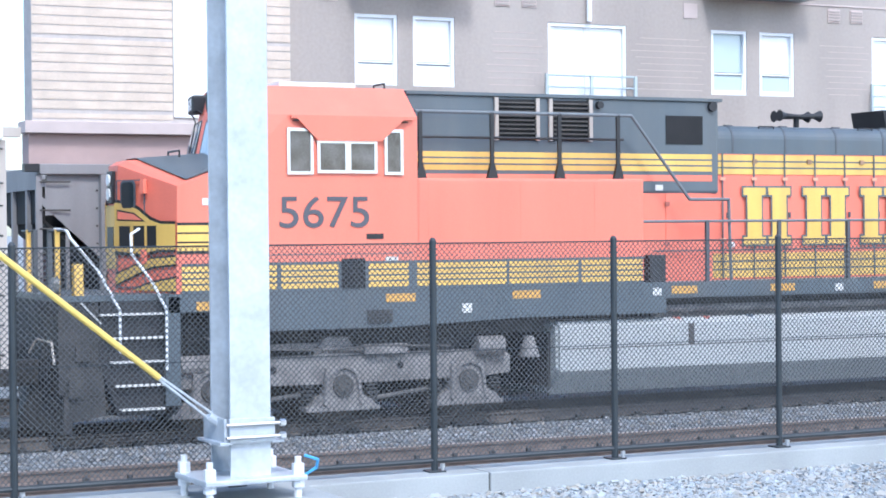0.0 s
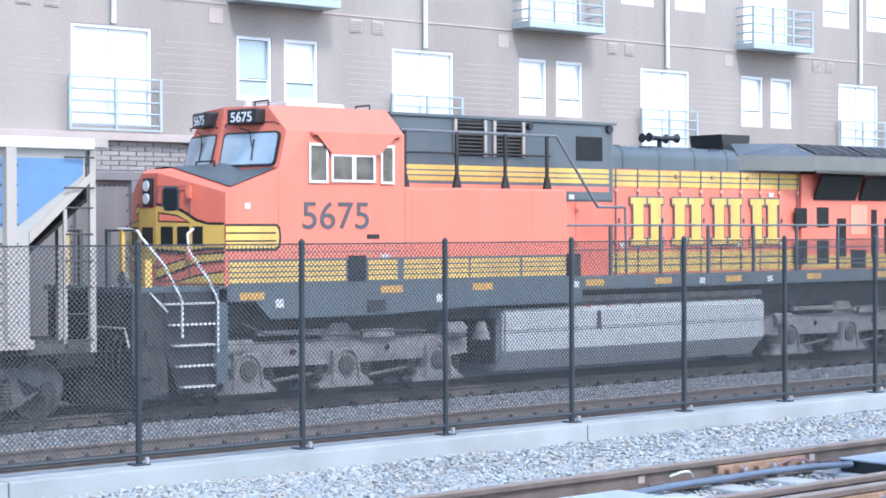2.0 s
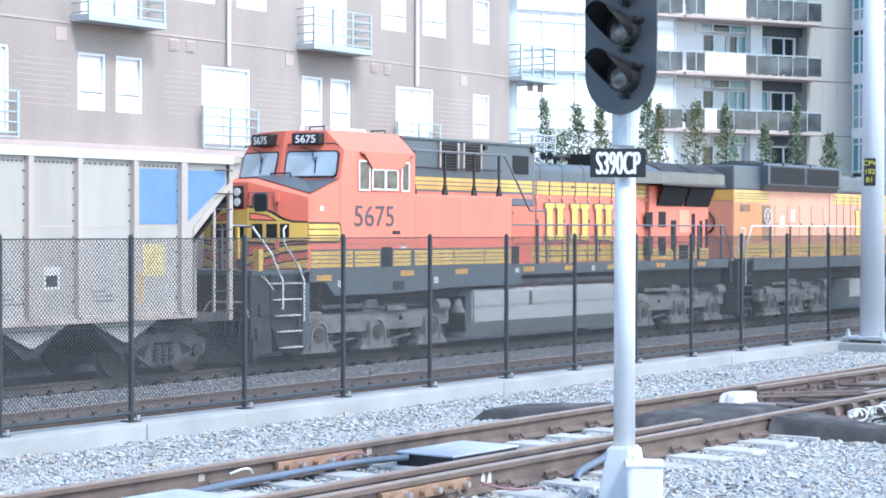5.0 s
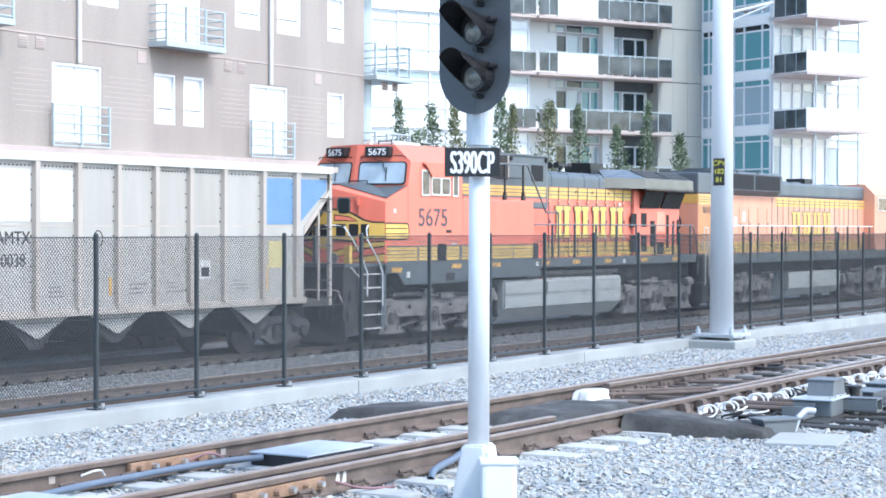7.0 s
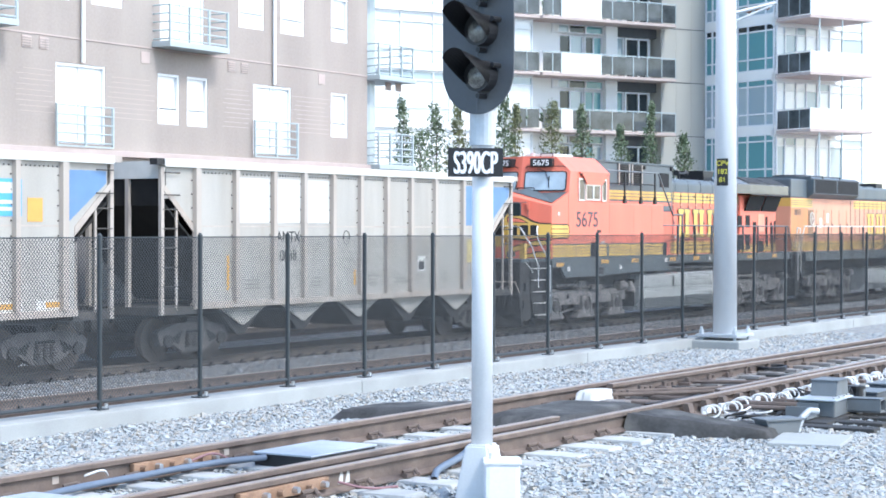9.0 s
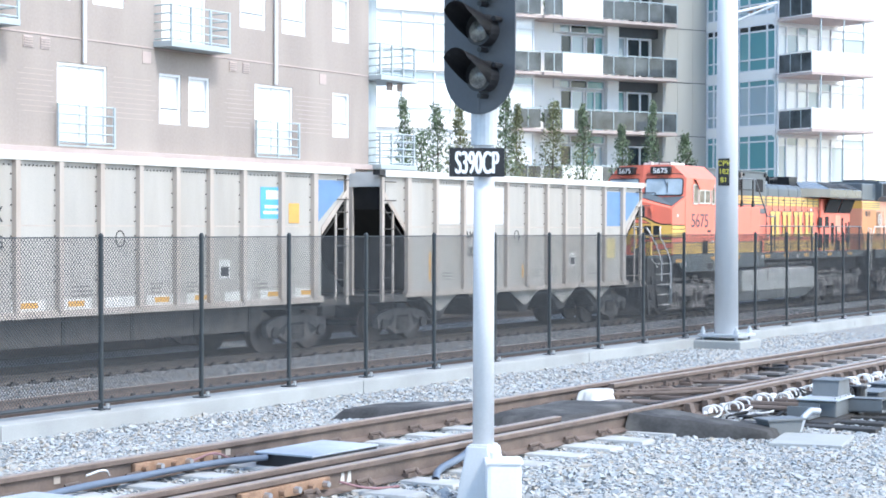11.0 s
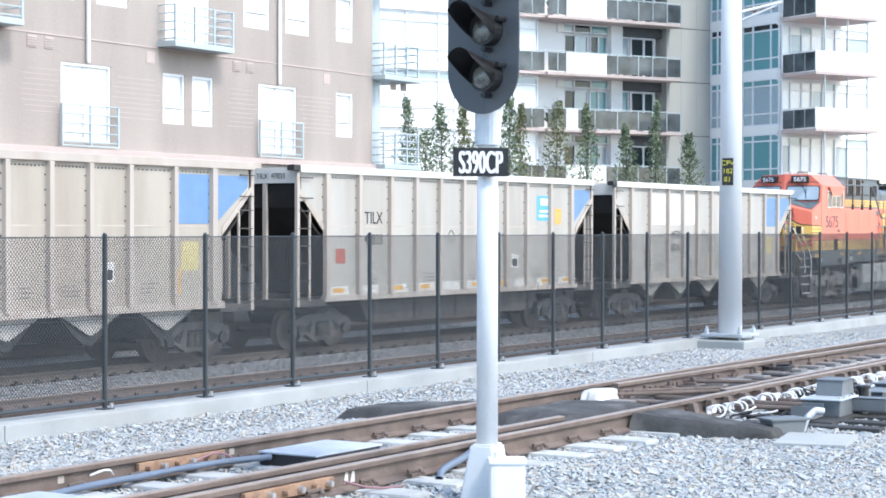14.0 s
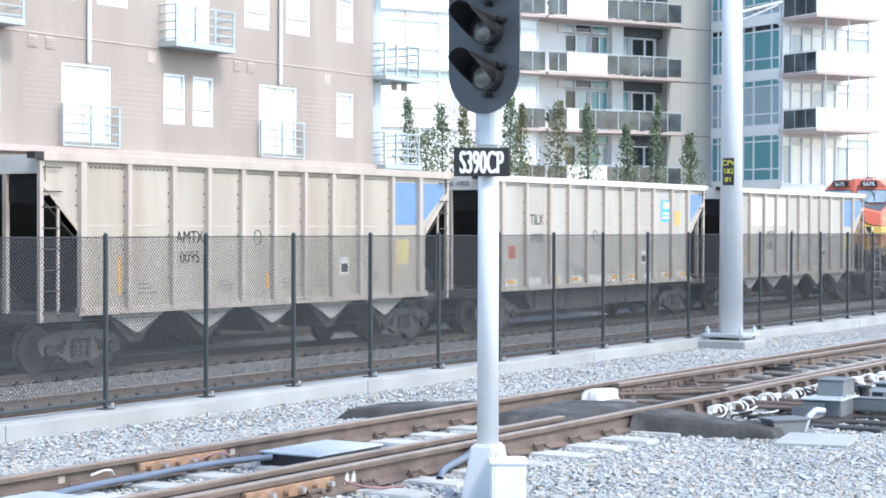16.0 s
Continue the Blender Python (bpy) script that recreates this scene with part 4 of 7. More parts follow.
def build_house():
    house = thing("apartment_house", "mauve-brown apartment house with white windows and pale balconies", "building", at=pose(0, HOUSE_Y, 0))
    holes, doors, wins = [], [], []
    for f in range(3):
        dz = f * 3.02
        for b in range(-1, 4):
            d, w = 18.06 + b * BAY, 13.74 + (b + 1) * BAY
            c = d + 0.94
            if f == 0:
                if b >= 0:
                    doors.append((d, d + 1.88, 4.0, 6.08))
                wins += [(w, w + 0.92, 4.68, 6.08), (w + 1.26, w + 2.18, 4.68, 6.08)] if b < 3 else [(w, w + 0.92, 4.68, 6.08)]
            else:
                if b >= 0:
                    wins += [(c - 1.65, c - 0.42, 4.68 + dz, 6.10 + dz), (c + 0.40, c + 1.62, 4.68 + dz, 6.10 + dz)]
                if b < 3:
                    doors.append((w + 0.1, w + 2.0, 3.95 + dz, 6.05 + dz))
                else:
                    wins.append((w, w + 0.92, 4.68 + dz, 6.08 + dz))
    holes = doors + wins
    bm = B()
    wall_with_openings(bm, 12.33, 49.1, 3.86, 14.0, 0, 0.35, holes)
    wall = part("wall", bm, STUCCO, house)
    bm = B()
    box(bm, 10.8, 49.1, 0.42, 12.0, BED, 14.0)
    part("core", bm, STUCCO, house)
    for i, (a, b, c, d) in enumerate(wins):
        window_unit(house, a, b, c, d, BLINDGLASS if i % 9 != 2 else SKYGLASS, BLINDGLASS if i % 9 not in (2, 3) else SKYGLASS)
    for a, b, c, d in doors:
        dr = part("balcony_door", wall_frame(a, b, c, d, 0.07), FRAMEWHITE, house, "white glazed double balcony door")
        m = (a + b) / 2
        part("pane", box(B(), a + 0.07, m - 0.04, 0.09, 0.105, c + 0.07, d - 0.07), BLINDGLASS, dr)
        part("pane", box(B(), m + 0.04, b - 0.07, 0.09, 0.105, c + 0.07, d - 0.07), BLINDGLASS, dr)
        part("mullion", box(B(), m - 0.04, m + 0.04, 0.06, 0.12, c + 0.07, d - 0.07), FRAMEWHITE, dr)
        if c < 4.5:
            br = part("balcony_rail", box(B(), a - 0.14, b + 0.14, -0.19, -0.13, c - 0.10, c - 0.06), RAILBLUE, house, "pale blue steel railing before the door")
            railing(br, a - 0.12, b + 0.12, c + 0.02, c + 0.98, -0.16)
        else:
            bx0, bx1 = a - 0.35, b + 0.35
            bal = part("balcony", box(B(), bx0, bx1, -0.66, 0.0, c - 0.20, c - 0.04, 0.01), RAILBLUE, house, "small pale steel balcony")
            railing(bal, bx0 + 0.04, bx1 - 0.04, c + 0.02, c + 0.95, -0.62, 0.60, 4)
    for b in range(4):
        x = 19.0 + b * BAY
        part("downpipe", rod(B(), (x, -0.08, 6.12), (x, -0.08, 14.0), 0.055, 10), FRAMEWHITE, house, "pale downpipe")
    # string courses, vents, pale patches
    for k, z in enumerate((6.72, 9.74)):
        part("string_course", box(B(), 12.33, 49.1, -0.018, 0.0, z, z + 0.035), LEDGE, house)
    for b in range(5):
        x = 16.9 + b * BAY - BAY * 0.5 + 4.1
        for dx in (0, 0.62):
            v = part("wall_vent", box(B(), x + dx, x + dx + 0.34, -0.02, 0.0, 6.36, 6.66), LEDGE, house, "louvred wall vent")
            for j in range(4):
                part("slat", box(B(), x + dx + 0.02, x + dx + 0.32, -0.035, -0.021, 6.39 + j * 0.065, 6.42 + j * 0.065), STUCCO, v)
        part("wall_box", box(B(), x - 3.8, x - 3.45, -0.015, 0.0, 6.30, 6.62), LEDGE, house)
    # brick courses scored in the lower storey
    for b in range(-1, 4):
        for j in range(9):
            z = 4.75 + j * 0.135
            for x0, x1 in ((16.4 + b * BAY + 0.2, 18.0 + b * BAY), (20.0 + b * BAY, 22.0 + b * BAY)):
                if 12.5 < x0 and x1 < 48.9:
                    part("score_line", box(B(), x0 + random.uniform(0, 0.3), x1 - random.uniform(0, 0.3), -0.006, 0.0, z, z + 0.014), LEDGE, house)
    # ledge and base
    part("ledge", box(B(), 12.33, 49.3, -0.16, 0.3, 3.70, 3.86, 0.01), LEDGE, house, "pinkish stone ledge")
    part("ledge", box(B(), 7.2, 12.33, -0.30, 0.3, 3.62, 3.84, 0.01), LEDGE, house, "pinkish stone ledge")
    part("base_wall", box(B(), 7.3, 12.33, -0.12, 0.42, BED, 3.62), PINKWALL, house, "pinkish smooth base wall")
    base = part("base_wall", box(B(), 12.33, 49.1, 0.05, 0.42, BED, 3.70), MORTAR, house, "grey brick base wall")
    one = finish("brick", box(B(), 0, 0.39, -0.01, 0.05, 0, 0.085), BRICKGREY)
    bm = B()
    for j in range(16):
        z = 2.1 + j * 0.1
        for i in range(46):
            x = 12.40 + i * 0.41 + (0.2 if j % 2 else 0)
            if i < 18:
                part("brick", one, BRICKGREY, base, at=pose(x, random.uniform(-0.004, 0.004), z))
            else:
                box(bm, x, x + 0.39, -0.01, 0.05, z, z + 0.085)
    tagged(part("brickwork", bm, BRICKGREY, base), "grey brick courses", kind="stuff")
    # cream banded bay at the corner of the house
    bay = part("corner_bay", box(B(), 7.35, 12.33, -0.18, 0.42, 3.84, 14.0), MORTAR, house, "cream brick corner bay")
    bm = B()
    for j in range(56):
        z = 3.9 + j * 0.17
        band = 0.145 if j % 8 else 0.09
        for x0, x1 in ((7.36, 9.98), (11.85, 12.32)):
            part("brick_band", box(B(), x0, x1, -0.192, -0.18, z, z + band), BRICKCREAM, bay)
    w = part("window", wall_frame(10.0, 11.83, 3.95, 6.3, 0.08, -0.215, -0.19), FRAMEWHITE, house, "tall white window")
    part("pane", box(B(), 10.08, 11.75, -0.20, -0.185, 4.03, 6.22), BLINDGLASS, w)
    # rounded corner with wrap-around balconies
    part("corner_column", rod(B(), (49.55, 0.5, BED), (49.55, 0.5, 14), 0.42, 20), RAILBLUE, house, "pale round corner column")
    for z in (3.72, 6.62, 9.64):
        bal = part("balcony", box(B(), 49.1, 51.3, -0.5, 1.5, z, z + 0.16, 0.02), RAILBLUE, house, "pale corner balcony")
        railing(bal, 49.15, 51.2, z + 0.22, z + 1.18, -0.42, 1.8, 4)


# ---- glass towers beyond ----
def tower_frame():
    """Local x runs along the balcony front and recedes to the right, -y faces the tracks."""
    h, d = radians(65.8), 100.8
    return pose(d * math.sin(h), d * math.cos(h), 0, 0, 0, -27.8)


def glazing(parent, xs, z0, z1, y, rows, glass, at=None, t=0.08, frame_mat=FRAMEWHITE):
    """A framed window band: mullions at xs, transoms at rows, one pane in every bay and row."""
    w = part("window", wall_frame(xs[0], xs[-1], z0, z1, t, y - 0.06, y + 0.02), frame_mat, parent, at=at)
    for x in xs[1:-1]:
        part("mullion", box(B(), x - t / 2, x + t / 2, y - 0.06, y + 0.02, z0 + t, z1 - t), frame_mat, w)
    for z in rows:
        part("transom", box(B(), xs[0] + t, xs[-1] - t, y - 0.055, y + 0.018, z - t / 2, z + t / 2), frame_mat, w)
    zs = [z0 + t / 2, *rows, z1 - t / 2]
    for i, (a, b) in enumerate(zip(xs, xs[1:])):
        for j, (c, d) in enumerate(zip(zs, zs[1:])):
            part("pane", box(B(), a + 0.02, b - 0.02, y + 0.025, y + 0.05, c + 0.01, d - 0.01), glass[(i * 7 + j * 3 + int(z0 * 3)) % len(glass)], w)
    return w


def pot_plant(parent, x, y, z, seed):
    """A potted shrub behind the balcony glass."""
    rng = random.Random(seed)
    pot = part("plant_pot", rod(B(), (x, y, z), (x, y, z + 0.35), 0.16, 10, 0.2), TOWERWHITE, parent)
    bm = B()
    for k in range(26):
        a, r, h = rng.uniform(0, 6.28), rng.uniform(0.05, 0.42), rng.uniform(0.35, 0.92)
        rod(bm, (x, y, z + 0.3), (x + r * math.cos(a), y + r * math.sin(a), z + h), 0.03, 4, 0.07)
    part("foliage", bm, LEAF, pot)


def build_towers():
    tw = thing("glass_tower", "pale glass and concrete apartment tower with stacked balconies", "building", at=tower_frame())
    floor_h, base = 2.98, 4.08
    side_x, front_y = 2.78, -4.87          # the projecting wing: its side wall and its front
    part("core", box(B(), -20.0, side_x, 2.0, 14, BED, 22), TOWERWHITE, tw)
    part("wing_core", box(B(), side_x + 0.25, 9.3, front_y + 0.25, 14, BED, 22), TOWERWHITE, tw)
    shaft = part("concrete_wall", box(B(), -0.28, side_x, 1.0, 2.0, BED, 22), TOWERCONC, tw, "bare board-marked concrete shaft")
    for k in range(8):
        part("joint", box(B(), -0.28, side_x, 0.985, 1.0, base - 3.1 + k * 2.98, base - 3.06 + k * 2.98), SIGNALGREY, shaft)
    for x in (0.75, 1.8):
        part("joint", box(B(), x, x + 0.03, 0.99, 1.0, BED, 22), TOWERCONC, shaft)
    turn = pose(side_x, 1.0, 0, 0, 0, -90)
    bright = [PALEGLASS, BLINDGLASS, PALEGLASS, BLINDGLASS, BLINDGLASS, PALEGLASS, SKYGLASS]
    for k in range(-1, 5):
        z = base + k * floor_h
        # bright curtain wall
        glazing(tw, [-19.9, -18.4, -16.9, -15.0, -14.0, -12.4, -10.7, -8.9], z + 0.12, z + floor_h - 0.2, 0.9, (z + 0.9, z + 2.3), bright)
        part("slab_edge", box(B(), -20.0, -8.9, 0.75, 2.0, z - 0.18, z + 0.12), TOWERWHITE, tw)
        # recess behind the balconies: white wall, casements, pier, dark-headed doors
        part("white_wall", box(B(), -8.9, -6.72, 1.62, 2.0, z, z + floor_h), TOWERWHITE, tw)
        glazing(tw, [-6.7, -5.95, -5.08], z + 0.05, z + 2.25, 1.72, (z + 0.95,), [DARKGLASS, SKYGLASS, TEALGLASS])
        glazing(tw, [-5.0, -4.4, -3.80], z + 0.05, z + 2.25, 1.74, (z + 0.95,), [TEALGLASS, DARKGLASS, SKYGLASS, TEALGLASS])
        glazing(tw, [-7.2, -6.1, -5.0, -3.80], z + 2.3, z + floor_h - 0.17, 1.60, (), [TEALGLASS, SKYGLASS, DARKGLASS])
        part("pier", box(B(), -3.78, -3.02, 1.35, 2.0, z, z + floor_h), TOWERWHITE, tw)
        part("lintel", box(B(), -3.0, -0.28, 1.45, 2.0, z + 2.32, z + floor_h - 0.16), SIGNALGREY, tw, "dark panel over the doors")
        glazing(tw, [-3.0, -2.35], z + 0.05, z + 2.3, 1.74, (z + 0.8,), [TEALGLASS, SKYGLASS])
        glazing(tw, [-2.3, -1.35, -0.62], z + 0.05, z + 2.3, 1.70, (), [DARKGLASS, DARKGLASS, TEALGLASS], t=0.11)
        # long balcony, stepped back at its left end
        bal = part("balcony", box(B(), -8.85, -0.02, 0.0, 1.62, z - 0.16, z, 0.02), LEDGE, tw, "balcony slab with smoked glass railing")
        part("balcony_step", box(B(), -10.6, -8.86, 0.2, 0.9, z - 0.15, z, 0.02), LEDGE, bal)
        white0, white1 = ((-7.64, -5.05) if k != 1 else (-7.64, -6.9))
        part("balcony_panel", box(B(), white0, white1, 0.02, 0.05, z - 0.02, z + 1.08), PALEGLASS, bal, "milky glass panel")
        edges = [-8.82, -8.2, white0] + [None] + [white1] + [x for x in (-5.8, -4.33, -2.93, -1.98, -1.0, -0.05) if x > white1 + 0.3]
        for a, b in zip(edges, edges[1:]):
            if a is None or b is None:
                continue
            part("balcony_pane", box(B(), a + 0.03, b - 0.03, 0.025, 0.05, z + 0.06, z + 1.02), SMOKE, bal)
            part("baluster", box(B(), b - 0.025, b + 0.025, 0.01, 0.06, z, z + 1.06), RAILBLUE, bal)
        for a, b in ((-10.55, -9.7), (-9.7, -8.88)):
            part("balcony_pane", box(B(), a + 0.03, b - 0.03, 0.225, 0.25, z + 0.06, z + 1.02), SMOKE, bal)
            part("baluster", box(B(), a - 0.02, a + 0.02, 0.21, 0.26, z, z + 1.06), RAILBLUE, bal)
        part("handrail", box(B(), -8.85, -0.02, 0.0, 0.07, z + 1.06, z + 1.12), RAILBLUE, bal)
        part("handrail", box(B(), -10.6, -8.88, 0.2, 0.27, z + 1.06, z + 1.12), RAILBLUE, bal)
        for i, x in enumerate((-9.6, -8.3, -3.9, -3.4, -2.4, -1.5)):
            if (i + k) % 3:
                pot_plant(bal, x, 0.55, z, i * 10 + k)
        # side wall of the wing: tall windows over white spandrels
        glazing(tw, [0.02, 0.62, 1.7, 2.8, 3.65, 5.12, 5.82], z + 0.30, z + floor_h - 0.14, 0.06, (z + 0.95, z + 2.45), [TEALGLASS, SKYGLASS, DARKGLASS, TEALGLASS, SKYGLASS, TEALGLASS, TEALGLASS] if k > 0 else [TEALGLASS], at=turn)
        part("spandrel", box(B(), 0.0, 5.87, 0.0, 0.25, z - 0.14, z + 0.30), TOWERWHITE, tw, at=turn)
        # front of the wing with its deep balcony
        glazing(tw, [side_x + 0.1, 3.5, 4.3, 5.0, 5.8, 6.7, 7.6, 9.2], z + 0.1, z + floor_h - 0.3, front_y, (z + 2.2,), [PALEGLASS, BLINDGLASS, SKYGLASS, BLINDGLASS, PALEGLASS])
        part("spandrel", box(B(), side_x, 9.3, front_y, front_y + 0.25, z - 0.3, z + 0.1), TOWERWHITE, tw)
        if k < 1:
            continue
        bal = part("balcony", box(B(), side_x + 0.06, 7.25, -7.62, front_y - 0.07, z - 0.16, z, 0.02), LEDGE, tw, "deep balcony slab with glass railing")
        part("balcony_panel", box(B(), side_x + 0.1, 7.2, -7.60, -7.57, z + 0.02, z + 1.08), PALEGLASS, bal, "milky glass panel")
        for a, b in ((-7.55, -6.75), (-6.75, -5.9), (-5.9, -5.0)):
            part("balcony_pane", box(B(), side_x + 0.09, side_x + 0.12, a + 0.03, b - 0.03, z + 0.06, z + 1.02), SMOKE, bal)
            part("baluster", box(B(), side_x + 0.08, side_x + 0.13, a - 0.02, a + 0.02, z, z + 1.06), RAILBLUE, bal)
        part("handrail", box(B(), side_x + 0.07, side_x + 0.14, -7.62, front_y - 0.07, z + 1.06, z + 1.11), TOWERWHITE, bal)
        for x in (3.6, 5.2, 6.6):
            part("balcony_post", box(B(), x - 0.03, x + 0.03, -7.5, -7.44, z - floor_h, z - 0.17), RAILBLUE, bal)
    tagged(part("terrace_wall", box(B(), -24, 12, -9.5, 1.0, BED, 1.6, 0.03), TOWERCONC, at=tower_frame()), "low pale terrace wall before the towers", "wall", kind="structure")


def build_tree(x, y, h, spread, pale, name_label):
    """Slim young tree: trunk, limbs and many small leaves in an uneven column."""
    rng = random.Random(int(x * 100) + int(y * 7))
    root = thing("young_tree", name_label, "tree", "young trees by the towers", at=pose(x, y, 1.6))
    tr = B()
    rod(tr, (0, 0, 0), (0.05, 0, h * 0.9), 0.07, 7, 0.015)
    for i in range(14):
        z = h * (0.15 + 0.8 * i / 14)
        a = rng.uniform(0, 6.28)
        rod(tr, (0, 0, z), (math.cos(a) * spread * 0.8, math.sin(a) * spread * 0.8, z + rng.uniform(0.3, 0.7)), 0.02, 5, 0.006)
    part("trunk", tr, BARK, root)
    n = 2000
    r = np.random.default_rng(rng.randint(0, 9999))
    u = r.random(n) ** 0.8
    z = h * (0.12 + 0.9 * u)
    rad = spread * 1.4 * (1.15 - 0.75 * u) * (0.55 + 0.6 * np.sin(np.pi * np.clip(0.25 + 0.75 * u, 0, 1))) * (0.6 + 0.5 * np.sin(z * 5.1 + x) ** 2)
    a = r.uniform(0, 6.283, n)
    k = rad * np.sqrt(r.random(n))
    c = np.stack([k * np.cos(a) + 0.12 * np.sin(z * 1.9 + x), k * np.sin(a), z + 0.25 * r.random(n) * np.sin(a * 3)], 1)
    s = 0.062 * r.lognormal(0, 0.3, (n, 1, 1))
    d1, d2 = r.normal(size=(n, 3)), r.normal(size=(n, 3))
    d1 /= np.linalg.norm(d1, axis=1, keepdims=True)
    d2 /= np.linalg.norm(d2, axis=1, keepdims=True)
    quad = np.stack([-d1, d2 * 0.6, d1, -d2 * 0.6], 1) * s + c[:, None]
    me = bpy.data.meshes.new("crown")
    me.from_pydata(quad.reshape(-1, 3), [], np.arange(4 * n).reshape(n, 4))
    me.materials.append(LEAFPALE if pale else LEAF)
    part("crown", me, None, root)


def build_trees():
    # heading in degrees, distance, height, spread, yellowed
    for a, d, h, w, pale in ((57.22, 82, 5.9, 0.55, False), (57.75, 80, 4.4, 1.1, False), (58.27, 82, 5.6, 0.75, False), (58.98, 82, 5.6, 0.6, True), (59.6, 80, 4.6, 1.0, False), (60.4, 82, 6.0, 0.65, False),
                             (60.75, 83, 5.7, 0.5, True), (61.9, 83, 5.8, 0.75, True), (62.85, 84, 5.7, 0.6, False), (64.08, 86, 4.9, 0.6, False), (65.0, 86, 6.0, 0.42, False), (66.05, 86, 4.5, 0.65, False)):
        build_tree(d * math.sin(radians(a)), d * math.cos(radians(a)), h, w, pale, "slim young tree with sparse yellow-green leaves" if pale else "slim young tree with dark green leaves")


# ---- rolling stock; x runs along the train, z from the rail, -y faces the fence ----
def shell(bm, sections):
    """Skins cross sections (x, [(y, z), ...]) with equal point counts and closes both ends."""
    rings = [[bm.verts.new((x, y, z)) for y, z in pts] for x, pts in sections]
    for a, b in zip(rings, rings[1:]):
        n = len(a)
        for i in range(n):
            bm.faces.new((a[i], a[(i + 1) % n], b[(i + 1) % n], b[i]))
    bm.faces.new(rings[0]), bm.faces.new(rings[-1][::-1])
    return bm


def hood_section(w, z0, z1, r=0.22):
    pts = [(-w, z0)]
    for i in range(7):
        a = math.pi - i * math.pi / 12
        pts.append((-w + r + r * math.cos(a), z1 - r + r * math.sin(a)))
    return pts + [(-y, z) for y, z in pts[::-1]]


WHEELS = []


def wheelset(parent, x, r, gauge=0.75):
    ws = part("wheelset", rod(B(), (0, -gauge - 0.25, 0), (0, gauge + 0.25, 0), 0.075, 10), UNDER, parent, at=pose(x, 0, r))
    for s in (-1, 1):
        bm = B()
        rod(bm, (0, s * (gauge - 0.07), 0), (0, s * (gauge + 0.06), 0), r, 28)
        rod(bm, (0, s * (gauge + 0.0), 0), (0, s * (gauge + 0.075), 0), r * 0.45, 16)
        rod(bm, (0, s * (gauge - 0.09), 0), (0, s * (gauge - 0.07), 0), r + 0.03, 28)
        wh = part("wheel", bm, DUSTRAIL, ws, "dusty steel wheel")
        for k in range(3):
            bm = B()
            a = k * 2.094
            rod(bm, (0.14 * math.cos(a), s * (gauge + 0.25), 0.14 * math.sin(a)), (0.14 * math.cos(a), s * (gauge + 0.28), 0.14 * math.sin(a)), 0.025, 6)
            part("cap_bolt", bm, UNDER, ws)
    WHEELS.append((ws, x, r))


